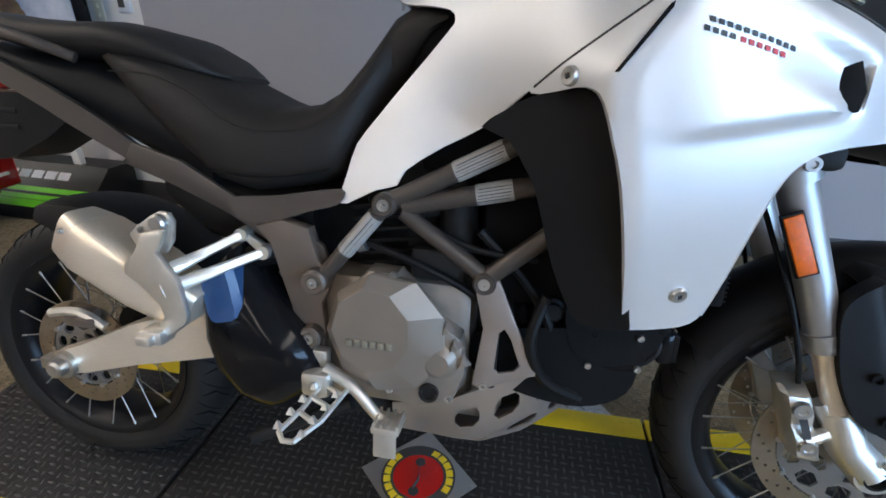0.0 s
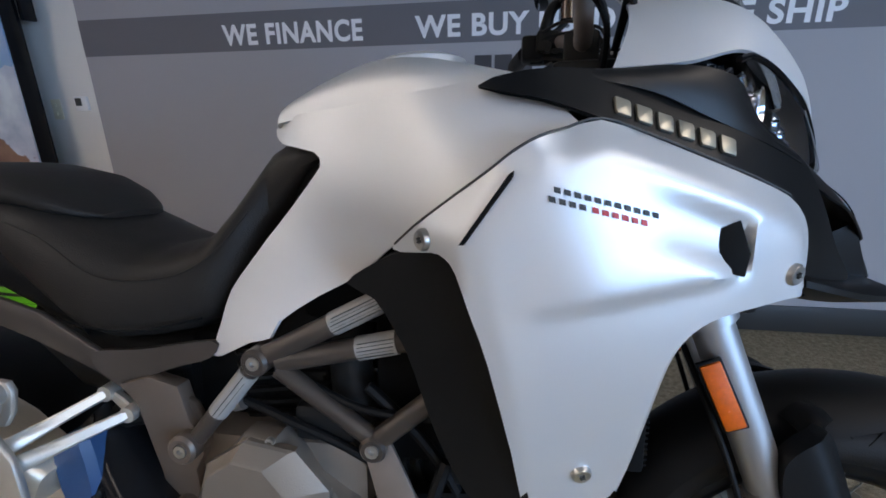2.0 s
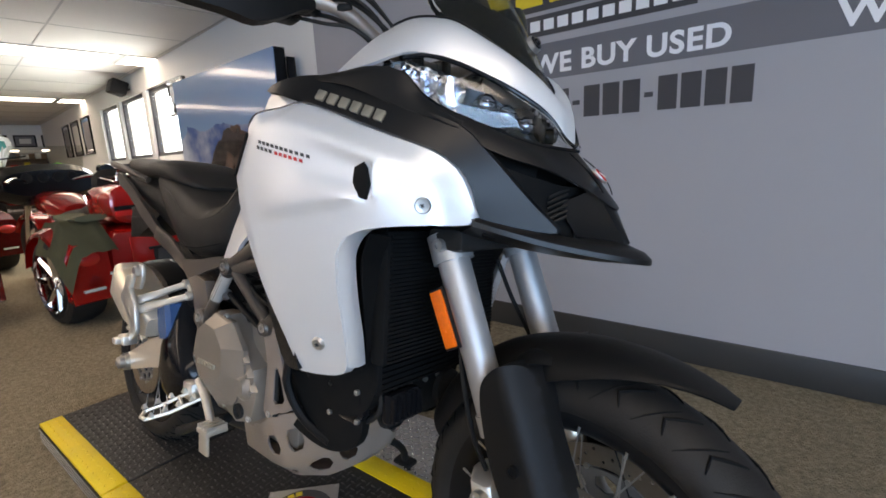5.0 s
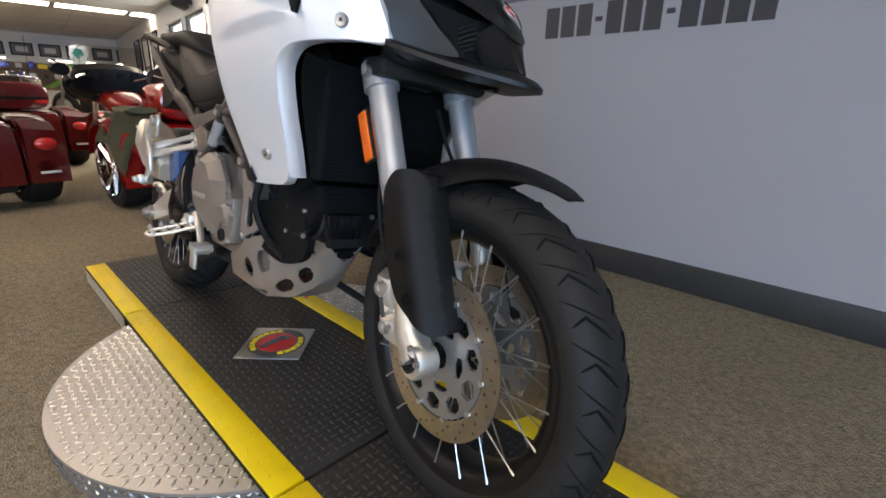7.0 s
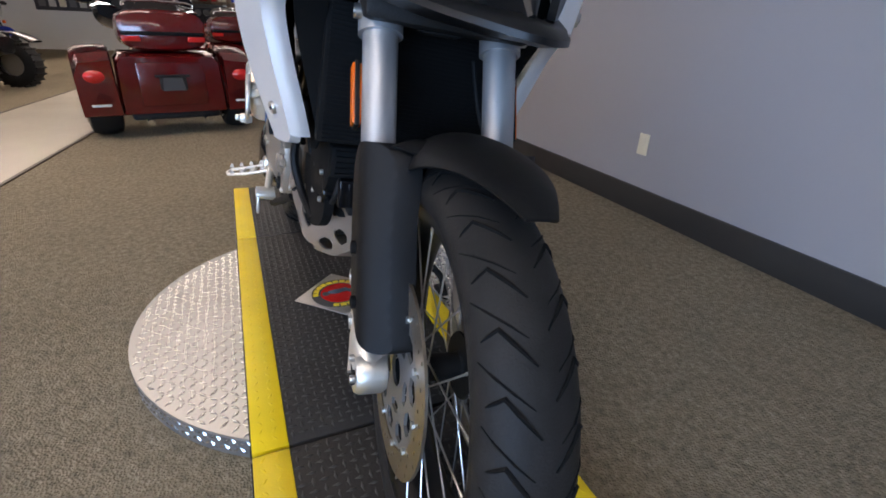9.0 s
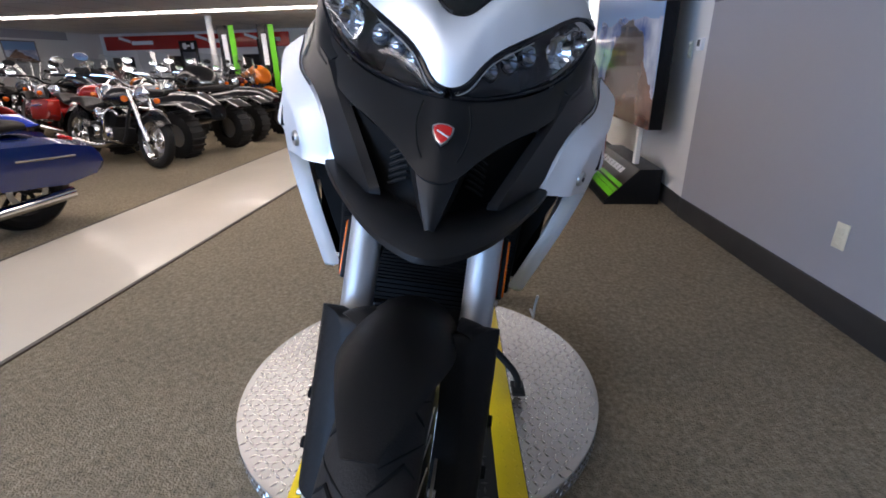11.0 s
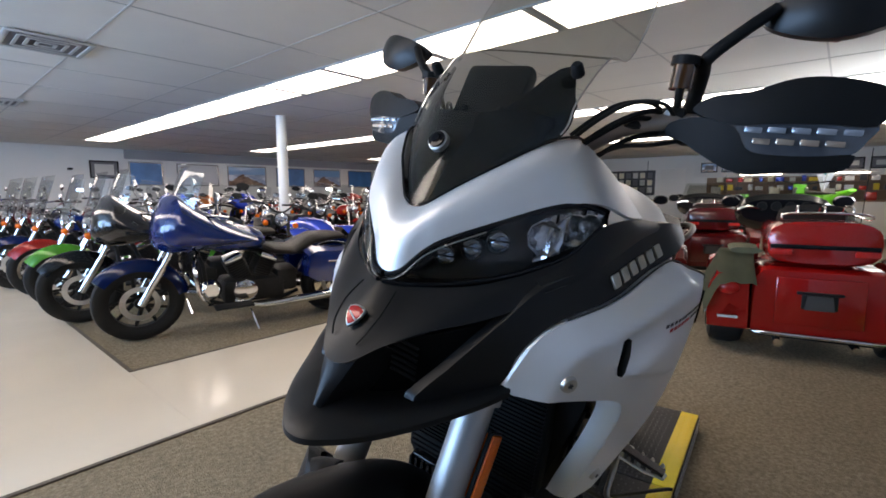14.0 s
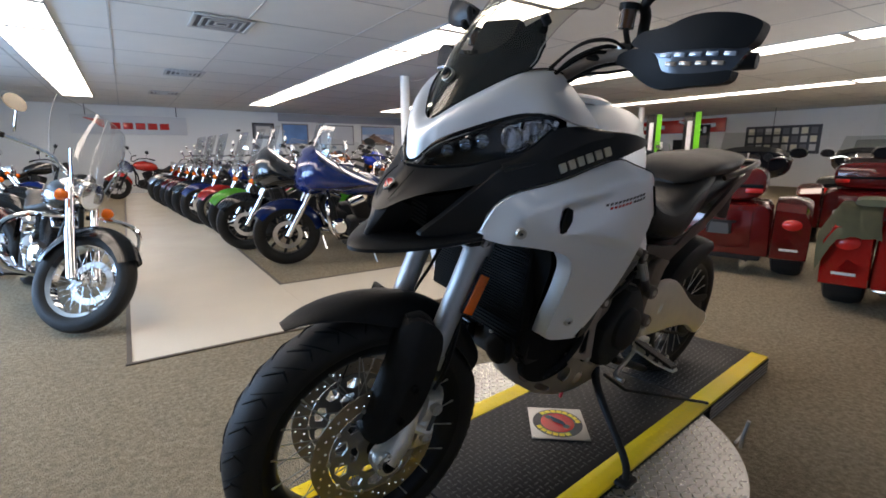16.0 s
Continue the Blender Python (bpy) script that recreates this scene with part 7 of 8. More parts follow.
part("gear_lever", tube([(-.165, .195, .40), (-.08, .205, .37), (.0, .215, .345), (.01, .25, .345)], .008, 8, 4), "steel", bike, "steel gear lever")
sf = bike_inv @ Vector((.078, .368, .006))
stand = part("side_stand", tube([(-.03, .125, .315), (-.005, .17, .25), (sf.x - .012, sf.y - .03, sf.z + .07), (sf.x, sf.y, sf.z + .012)], [.016, .014, .012, .012], 10, 4), "castdark", bike, "black side stand holding the bike")
part("stand_foot", moved(box((-.035, -.022, -.008), (.035, .022, .008), .005), Matrix.Translation(sf + Vector((0, 0, .004))) @ Matrix.Rotation(LEAN, 4, "X")), "castdark", stand)
lf = bike_inv @ Vector((-.618, .338, .007))
part("centre_stand_lever", tube([(-.10, .13, .26), (-.22, .16, .17), tuple(lf + Vector((.02, -.012, .006))), tuple(lf)], .0065, 8), "castdark", bike, "thin black lever reaching the runway")
part("centre_stand", join(tube([(-.14, -.13, .31), (-.30, -.16, .24), (-.34, -.17, .22)], .014, 10, 3), tube([(-.14, .13, .31), (-.30, .15, .24), (-.34, .16, .22)], .014, 10, 3), tube([(-.18, -.13, .295), (-.18, .13, .295)], .012, 8)), "castdark", bike, "folded black centre stand")
part("drain_hose", tube([(.02, .06, .30), (.05, .07, .24), (.06, .07, .19)], .006, 8, 4), "redink", bike, "dark red breather hose")

# ---- the other machines in the showroom ----
CACHE, KIND = {}, [""]


def stock(name, build, material, parent, label="", key=None):
    """A part whose mesh is shared by all machines of its kind; only its paint differs."""
    k = KIND[0] + (key or name)
    if k not in CACHE:
        ob = part(name, build(), material, parent, label)
        CACHE[k] = ob.data
        ob.data.materials.clear()
        ob.data.materials.append(None)
    else:
        ob = new(name, CACHE[k])
        ob.parent = parent
        if label:
            ob["label"] = label
    ob.material_slots[0].link = "OBJECT"
    ob.material_slots[0].material = M[material]
    return ob


def plain_wheel(name, parent, x, r, half, rim_mat, key, spoked):
    c = Matrix.Translation((x, 0, r))
    hh = r * .30
    t = stock(name, lambda: moved(lathe([(r - hh, -half * .7), (r - hh * .8, -half * .95), (r - hh * .4, -half), (r - hh * .12, -half * .72), (r, -half * .2), (r, half * .2), (r - hh * .12, half * .72), (r - hh * .4, half), (r - hh * .8, half * .95), (r - hh, half * .7)], 40, None, True), c), "oldtyre", parent, "", key + "t")
    stock("rim", lambda: moved(lathe([(r - hh * .92, -half * .78), (r - hh * .98, -half * .6), (r - hh * 1.15, 0), (r - hh * .98, half * .6), (r - hh * .92, half * .78), (r - hh * 1.22, half * .5), (r - hh * 1.22, -half * .5)], 40, None, True), c), rim_mat, t, "", key + "r")
    stock("hub", lambda: moved(lathe([(.01, -half * 1.1), (.04, -half * 1.1), (.045, -half * .6), (.03, 0), (.045, half * .6), (.04, half * 1.1), (.01, half * 1.1)], 18, None, True), c), rim_mat, t, "", key + "h")

    def spokes():
        out = []
        n = 40 if spoked else 9
        for i in range(n):
            a = 2 * math.pi * i / n
            s = (1 if i % 2 else -1) if spoked else 0
            w = .55 if i % 4 < 2 else -.55
            out.append(tube([(.04 * math.cos(a + w), half * .6 * s, .04 * math.sin(a + w)), ((r - hh * 1.1) * math.cos(a), half * .2 * s, (r - hh * 1.1) * math.sin(a))], .0018 if spoked else [.020, .012], 5 if spoked else 6))
        return moved(join(*out), c)
    stock("spoke", spokes, rim_mat, t, "", key + ("s" if spoked else "m"))["kind"] = "stuff"
    stock("brake_disc", lambda: moved(lathe([(.100, half * .9), (.142, half * .9), (.142, half * .95), (.100, half * .95)], 30, None, True), c), "steel", t, "", key + "d")
    return t


def cruiser(m, label, colour, shield=True, batwing=False, bags=False, dark=False, spoked=False, bar=False, turn=0):
    KIND[0] = "cruiser "
    b = thing("cruiser_motorcycle", m, label, "motorcycle", "machines on the showroom floor")
    bright = "castdark" if dark else "chrome"
    plain_wheel("front_wheel", b, .86, .325, .055, bright if spoked else "castdark", "cf%d" % spoked, spoked)
    plain_wheel("rear_wheel", b, -.80, .325, .075, bright if spoked else "castdark", "cr%d" % spoked, spoked)

    def fender(cx, r, half, a0, a1):
        bm = bmesh.new()
        rows = []
        for i in range(19):
            u = i / 18
            a = math.radians(a0 + (a1 - a0) * u)
            rows.append([(cx + (r - .09 * (abs(k) / 4) ** 2.4) * math.cos(a), half * k / 4 * (1 if abs(k) < 4 else .98), .325 + (r - .09 * (abs(k) / 4) ** 2.4) * math.sin(a)) for k in range(-4, 5)])
        grid_faces(bm, rows)
        bmesh.ops.solidify(bm, geom=bm.faces[:], thickness=.004)
        return bm
    stock("front_fender", lambda: fender(.86, .365, .085, 35, 170), colour, b, "painted front fender")
    stock("rear_fender", lambda: fender(-.80, .40, .12, 20, 178), colour, b, "painted rear fender")
    for s in (1, -1):
        k = "L" if s > 0 else "R"
        stock("fork_leg", lambda: join(tube([(.86, s * .10, .325), (.70, s * .10, .62)], .030, 12), tube([(.70, s * .10, .62), (.56, s * .10, .90)], .023, 12)), bright, b, "", "fork" + k)
        stock("mirror", lambda: join(tube([(.33, s * .36, 1.08), (.36, s * .43, 1.20)], .006, 6), moved(lathe([(0, .026), (.030, .021), (.050, .006), (.054, -.004), (.050, -.01), (0, -.008)], 16), Matrix.Translation((.36, s * .46, 1.23)) @ Matrix.Rotation(math.pi / 2, 4, "Z") @ Matrix.Diagonal((1.5, 1, .85, 1)))), bright, b, "chrome mirror", "mirror" + k)
        stock("handlebar_grip", lambda: tube([(.24, s * .33, 1.05), (.17, s * .45, 1.03)], .018, 10), "rubber", b, "", "grip" + k)
        stock("turn_signal", lambda: moved(lathe([(0, .03), (.02, .026), (.034, .01), (.036, -.02), (.01, -.035)], 14), Matrix.Translation((.64, s * .19, .80)) @ Matrix.Rotation(-math.pi / 2, 4, "Z")), "orange", b, "amber turn signal", "sig" + k)
        stock("silencer", lambda: tube([(.18, s * .16, .28), (-.05, s * .19, .22), (-.55, s * .21, .25), (-1.02, s * .21, .28)], [.026, .03, .044, .048], 12, 3), bright, b, "long silencer", "sil" + k)
        stock("foot_board", lambda: box((.05, s * .20, .27), (.36, s * .32, .29), .008), "castdark", b, "", "foot" + k)
        if bags:
            stock("saddlebag", lambda: loft([[(x, s * (.19 + y), z) for y, z in ((.0, lo), (.14, lo + .03), (.17, (lo + hi) / 2), (.14, hi - .02), (.0, hi))] for x, lo, hi in ((-.42, .46, .70), (-.50, .40, .74), (-.90, .36, .72), (-1.15, .40, .66), (-1.2, .44, .60))]), colour, b, "painted hard saddlebag", "bag" + k)
            stock("bag_trim", lambda: tube([(-.60, s * .355, .62), (-1.0, s * .35, .60)], .008, 6), bright, b, "", "trim" + k)
    stock("handlebar", lambda: tube([(.17, -.45, 1.03), (.24, -.33, 1.05), (.40, -.18, 1.04), (.48, -.06, .96), (.48, .06, .96), (.40, .18, 1.04), (.24, .33, 1.05), (.17, .45, 1.03)], .013, 8, 4), bright, b, "chrome handlebar")
    hl = stock("headlamp", lambda: moved(lathe([(0, .10), (.06, .09), (.088, .05), (.095, 0), (.098, -.012), (.090, -.02)][::-1], 22), Matrix.Translation((.64, 0, .86)) @ Matrix.Rotation(math.pi / 2, 4, "Z")), bright, b, "round headlamp shell")
    stock("lamp_glass", lambda: moved(lathe([(0, -.034), (.05, -.030), (.088, -.018)], 22), Matrix.Translation((.64, 0, .86)) @ Matrix.Rotation(math.pi / 2, 4, "Z")), "led", hl)
    tank = [ring(x, w, lo, hi, 18, 2.4) for x, w, lo, hi in ((.46, .05, .80, .88), (.40, .11, .74, .93), (.25, .15, .70, .955), (.05, .14, .70, .93), (-.08, .09, .71, .87), (-.12, .05, .72, .82))]
    stock("fuel_tank", lambda: loft(tank), colour, b, "painted teardrop tank")
    stock("tank_dash", lambda: moved(lathe([(0, .012), (.05, .010), (.055, 0)], 18), Matrix.Translation((.18, 0, .95)) @ Matrix.Rotation(math.pi / 2, 4, "X")), bright, b)
    stock("seat", lambda: loft([ring(x, w, lo, hi, 18, 2.6) for x, w, lo, hi in ((-.08, .08, .70, .78), (-.18, .15, .66, .74), (-.35, .17, .64, .72), (-.48, .15, .67, .80), (-.55, .13, .72, .83), (-.75, .12, .75, .83), (-.88, .09, .76, .81))]), "vinyl", b, "black stepped seat")
    stock("frame", lambda: join(tube([(.52, 0, .88), (.40, .05, .60), (.34, .10, .28), (-.1, .11, .22), (-.40, .11, .30)], .018, 8, 3), tube([(.52, 0, .88), (.40, -.05, .60), (.34, -.10, .28), (-.1, -.11, .22), (-.40, -.11, .30)], .018, 8, 3), tube([(.50, 0, .82), (-.10, 0, .68), (-.70, 0, .62)], .022, 8, 3)), "castdark", b)
    stock("crankcase", lambda: join(box((-.28, -.14, .24), (.26, .14, .46), .05), box((-.40, -.12, .30), (-.2, .12, .52), .04)), "castdark", b)
    for s in (1, -1):
        stock("engine_cover", lambda: moved(join(lathe([(0, -.03), (.07, -.026), (.10, -.01), (.11, .02)], 22), moved(lathe([(0, -.03), (.06, -.026), (.085, 0), (.09, .02)], 20), Matrix.Translation((-.28, 0, .04)))), Matrix.Translation((.08, s * .15, .36)) @ (Matrix.Rotation(math.pi, 4, "Z") if s > 0 else Matrix())), bright, b, "bright engine cover", "ecov%d" % s)
    for i, (x, tilt) in enumerate(((.12, 24), (-.10, -24))):
        stock("cylinder", lambda: moved(finned(9, .075, .075), Matrix.Translation((x * .6, 0, .44)) @ Matrix.Rotation(math.radians(tilt), 4, "Y")), "castdark", b, "finned cylinder", "cyl%d" % i)
        stock("rocker_cover", lambda: moved(box((-.08, -.085, .19), (.08, .085, .24), .02), Matrix.Translation((x * .6, 0, .44)) @ Matrix.Rotation(math.radians(tilt), 4, "Y")), bright, b, "", "rock%d" % i)
    stock("air_cleaner", lambda: moved(lathe([(0, -.05), (.07, -.045), (.085, -.02), (.085, .02)], 20), Matrix.Translation((.0, -.17, .60))), bright, b)
    stock("kickstand", lambda: tube([(.05, .14, .22), (.0, .30, .012), (-.03, .33, .012)], .010, 8), bright, b, "chrome kickstand")
    stock("tail_lamp", lambda: box((-1.21, -.06, .60), (-1.17, .06, .66), .01), "red", b, "red tail lamp")
    if bar:
        for s in (1, -1):
            stock("crash_bar", lambda: tube([(.44, s * .06, .70), (.50, s * .26, .69), (.51, s * .37, .62), (.49, s * .38, .46), (.42, s * .32, .34), (.34, s * .12, .27)], .016, 8, 4), bright, b, "chrome crash bar", "bar%d" % s)
    if batwing:
        wing = [ring(x, w, lo, hi, 22, 2.2) for x, w, lo, hi in ((.76, .10, .80, .92), (.73, .22, .76, 1.04), (.66, .33, .73, 1.16), (.58, .38, .73, 1.20), (.45, .41, .75, 1.10), (.28, .42, .79, 1.00), (.12, .42, .83, .93), (.04, .40, .86, .89))]
        stock("batwing_fairing", lambda: loft(wing), colour, b, "painted handlebar fairing")
    if shield:
        def glass():
            bm = bmesh.new()
            rows = []
            for i in range(9):
                u = i / 8
                w = .22 + .10 * math.sin(u * 2.2)
                rows.append([(.68 - .15 * u - .12 * (k / 6) ** 2, w * k / 6, .90 + .50 * u) for k in range(-6, 7)])
            grid_faces(bm, rows)
            return bm
        g_ = stock("windshield", glass, "shield", b, "clear windshield")
        g_.visible_shadow = False
        rim_l = [(.68 - .15 * u - .12, (.22 + .10 * math.sin(u * 2.2)) * sg, .90 + .50 * u) for sg, us in ((1, range(9)), (-1, range(8, -1, -1))) for u in [q / 8 for q in us]]
        top_l = [(.53 - .12 * (q / 6) ** 2, (.22 + .10 * math.sin(2.2)) * q / 6, 1.40) for q in range(5, -6, -1)]
        stock("shield_edge", lambda: tube(rim_l[:9] + top_l + rim_l[9:], .002, 6), "tubelabel", g_, "pale rim of the windshield")
        for s in (1, -1):
            stock("shield_bracket", lambda: tube([(.60, s * .12, .88), (.56, s * .20, 1.10)], .007, 6), bright, b, "", "brk%d" % s)
    if turn:                                 # bars and front wheel swung to one side
        axis = Vector((-.43, 0, .90))
        swing = Matrix.Translation((.70, 0, .62)) @ Matrix.Rotation(math.radians(turn), 4, axis) @ Matrix.Translation((-.70, 0, -.62))
        for o in b.children:
            if o.name.split(".")[0] in ("front_wheel", "front_fender", "fork_leg", "mirror", "handlebar_grip", "turn_signal", "handlebar", "headlamp", "windshield", "shield_bracket"):
                o.matrix_basis = swing
    return b


def at(x, y, yaw, lean=8):
    return Matrix.Translation((x, y, FLOOR)) @ Matrix.Rotation(yaw, 4, "Z") @ Matrix.Rotation(math.radians(-lean), 4, "X")


def nosed(fx, fy, yaw_deg, lean=8):
    """A machine whose front tyre stands at (fx, fy)."""
    y = math.radians(yaw_deg)
    return at(fx - .86 * math.cos(y), fy - .86 * math.sin(y), y, lean)


cruiser(nosed(-.40, -3.60, -17), "dark blue touring cruiser with fairing, windshield and hard bags", "navy", True, True, True, False, False, True)
cruiser(nosed(-.32, -4.62, -17), "black touring cruiser with a fairing and windshield", "blackpaint", True, True, True)
cruiser(nosed(-.42, -5.42, -17), "green cruiser with chrome forks and a tall windshield", "greenpaint", True)
cruiser(nosed(-.47, -6.28, -17), "red cruiser with chrome forks and a windshield", "redpaint", True, spoked=True)
cruiser(nosed(-.42, -7.15, -17), "dark blue cruiser with chrome forks", "navy", True)
cruiser(nosed(-.44, -7.95, -17), "black cruiser with a clear windshield", "blackpaint", True)
cruiser(nosed(-.46, -8.75, -17), "maroon cruiser with chrome trim", "maroon", True)
cruiser(nosed(-.50, -9.50, -17), "maroon cruiser with chrome trim", "maroon", False)
cruiser(nosed(-.50, -10.3, -17), "black cruiser with chrome trim", "blackpaint", False)
cruiser(nosed(-.52, -11.2, -17), "silver cruiser with chrome trim", "silverpaint", False)
cruiser(nosed(1.36, -2.62, 99, 13), "black cruiser with chrome spoked wheels and crash bars", "blackpaint", True, spoked=True, bar=True, turn=38)
cruiser(nosed(1.95, -4.75, 150), "dark maroon cruiser parked beside the walkway", "maroon", True, spoked=True)
cruiser(nosed(1.9, -6.2, 165), "black cruiser parked beside the walkway", "blackpaint", False, dark=True)
cruiser(nosed(1.8, -7.6, 165), "black cruiser parked beside the walkway", "blackpaint", True)
cruiser(nosed(1.7, -9.2, 165), "dark cruiser parked beside the walkway", "navy", False)
cruiser(nosed(.9, -12.2, 200), "black cruiser at the end of the walkway", "blackpaint", False, dark=True)
cruiser(nosed(.2, -13.3, 20), "red and black cruiser near the end wall", "redpaint", False, dark=True)
cruiser(nosed(2.4, -11.0, 165), "black cruiser parked beside the walkway", "blackpaint", True)

# the far rows: nose out along the branch walkway, then file behind file
PAL = ["blackpaint", "blackpaint", "maroon", "navy", "silverpaint", "blackpaint", "bluepaint", "redpaint", "blackpaint", "orangepaint"]
WORD = {"blackpaint": "black", "maroon": "dark maroon", "navy": "dark blue", "silverpaint": "silver", "bluepaint": "bright blue", "redpaint": "red", "orangepaint": "orange"}
rng = random.Random(5)
cruiser(nosed(-4.25, -3.45, 62), "black and chrome cruiser parked by the walkway", "blackpaint", False, bar=True, spoked=True)
k = 0
for row, (y0, xs) in enumerate(((-4.6, [-2.4, -5.6, -6.6, -7.6, -8.6, -9.6, -10.6, -11.7, -12.8]), (-6.3, [-2.2, -3.1, -4.5, -5.4, -6.4, -7.3, -8.3, -9.3, -10.3, -11.4, -13.4]), (-8.2, [-2.3, -3.3, -4.2, -5.2, -6.2, -7.3, -8.4, -9.6, -10.8, -12.0]), (-10.1, [-2.6, -3.6, -4.6, -5.7, -6.8, -8.0, -9.2, -10.6, -12.0]), (-12.2, [-2.8, -4.0, -5.2, -6.4, -7.8, -9.2, -10.8]))):
    for x in xs:
        c = PAL[(k * 7 + row * 3) % len(PAL)]
        k += 1
        sh, bt = rng.random() < .45, rng.random() < .18
        cruiser(nosed(x + rng.uniform(-.15, .15), y0 + rng.uniform(-.15, .15), 62 + rng.uniform(-10, 10)),
                "%s cruiser %s standing in the rows" % (WORD[c], "with a windshield" if sh else "with bare handlebars"), c, sh, bt, rng.random() < .4, rng.random() < .4, rng.random() < .5)


def quad(m, label, colour):
    KIND[0] = "quad "
    b = thing("quad_bike", m, label, "quad bike", "machines on the showroom floor")
    for i, (x, s) in enumerate(((.6, 1), (.6, -1), (-.6, 1), (-.6, -1))):
        w = stock("wheel", lambda: moved(lathe([(.15, -.10), (.24, -.12), (.29, -.10), (.30, 0), (.29, .10), (.24, .12), (.15, .10)], 28, None, True), Matrix.Translation((x, s * .45, .30))), "oldtyre", b, "", "qw%d" % i)
        stock("rim", lambda: moved(lathe([(.02, -.03 * s), (.10, -.02 * s), (.15, .06), (.155, -.06)], 20), Matrix.Translation((x, s * .46, .30))), "steel", w, "", "qr%d" % i)
        kn = stock("lug", lambda: moved(join(*[moved(box((-.012, -.11, .285), (.012, .11, .315), .004, 1), Matrix.Rotation(2 * math.pi * q / 22, 4, "Y")) for q in range(22)]), Matrix.Translation((x, s * .45, .30))), "rubber", w, "", "ql%d" % i)
        kn["kind"] = "stuff"
        stock("fender", lambda: moved(loft([ring(xx, .15, z, z + .03, 12, 3) for xx, z in ((x - .34, .58), (x - .15, .68), (x + .15, .68), (x + .34, .58))]), Matrix.Translation((0, s * .42, 0))), colour, b, "", "qf%d" % i)
    stock("body", lambda: loft([ring(x, w, lo, hi, 16, 3) for x, w, lo, hi in ((-.7, .16, .45, .66), (-.3, .20, .35, .78), (.2, .18, .35, .84), (.6, .22, .40, .80), (.85, .14, .45, .66))]), colour, b, "painted body")
    stock("seat", lambda: loft([ring(x, .14, .76, z, 14, 3) for x, z in ((-.65, .84), (-.3, .87), (.05, .86))]), "vinyl", b)
    stock("handlebar", lambda: tube([(.2, -.38, 1.02), (.3, -.12, 1.0), (.34, 0, .92), (.3, .12, 1.0), (.2, .38, 1.02)], .013, 8, 3), "castdark", b)
    stock("rack", lambda: join(*[tube([(-.85, y, .82), (-.45, y, .82)], .010, 6) for y in (-.25, -.1, .1, .25)], tube([(-.85, -.25, .82), (-.85, .25, .82)], .010, 6)), "castdark", b)
    return b


quad(at(-5.6, -3.9, math.radians(70), 0), "black four-wheeled quad bike with knobbly tyres", "blackpaint")
quad(at(-7.0, -3.6, math.radians(75), 0), "black four-wheeled quad bike with knobbly tyres", "blackpaint")
quad(at(-3.4, -5.4, math.radians(80), 0), "bright blue quad bike with knobbly tyres", "bluepaint")


def dirt_bike(m):
    KIND[0] = "dirt "
    b = thing("dirt_bike", m, "bright green dirt bike raised on a stand", "motorcycle", "machines on the showroom floor")
    for i, x in enumerate((.72, -.70)):
        plain_wheel("wheel", b, x, .34, .05, "steel", "dirt%d" % i, True)
    part("bodywork", loft([ring(x, w, lo, hi, 14, 3) for x, w, lo, hi in ((-.85, .05, .98, 1.02), (-.4, .10, .78, .95), (0, .12, .70, .93), (.25, .18, .70, .96), (.45, .12, .78, .92))]), "green", b, "lime plastic bodywork")
    part("front_fender", loft([ring(x, .07, z, z + .02, 10, 3) for x, z in ((.35, .86), (.7, .84), (1.05, .74))]), "green", b)
    part("number_plate", box((.50, -.10, .92), (.53, .10, 1.12), .01), "green", b)
    part("seat", loft([ring(x, .08, .92, z, 12, 3) for x, z in ((-.6, .97), (-.2, .97), (.2, 1.0))]), "vinyl", b)
    part("engine", box((-.2, -.12, .34), (.22, .12, .70), .05), "castdark", b)
    for s in (1, -1):
        part("fork_leg", tube([(.72, s * .09, .34), (.46, s * .09, 1.05)], .026, 10), "steel", b)
    part("handlebar", tube([(.25, -.38, 1.16), (.38, -.1, 1.12), (.38, .1, 1.12), (.25, .38, 1.16)], .013, 8, 3), "castdark", b)
    part("stand", box((-.22, -.2, -.22), (.22, .2, .30), .02), "castdark", b, "black lift stand")
    return b


dirt_bike(Matrix.Translation((-8.6, 1.15, FLOOR + .22)) @ Matrix.Rotation(math.radians(205), 4, "Z"))


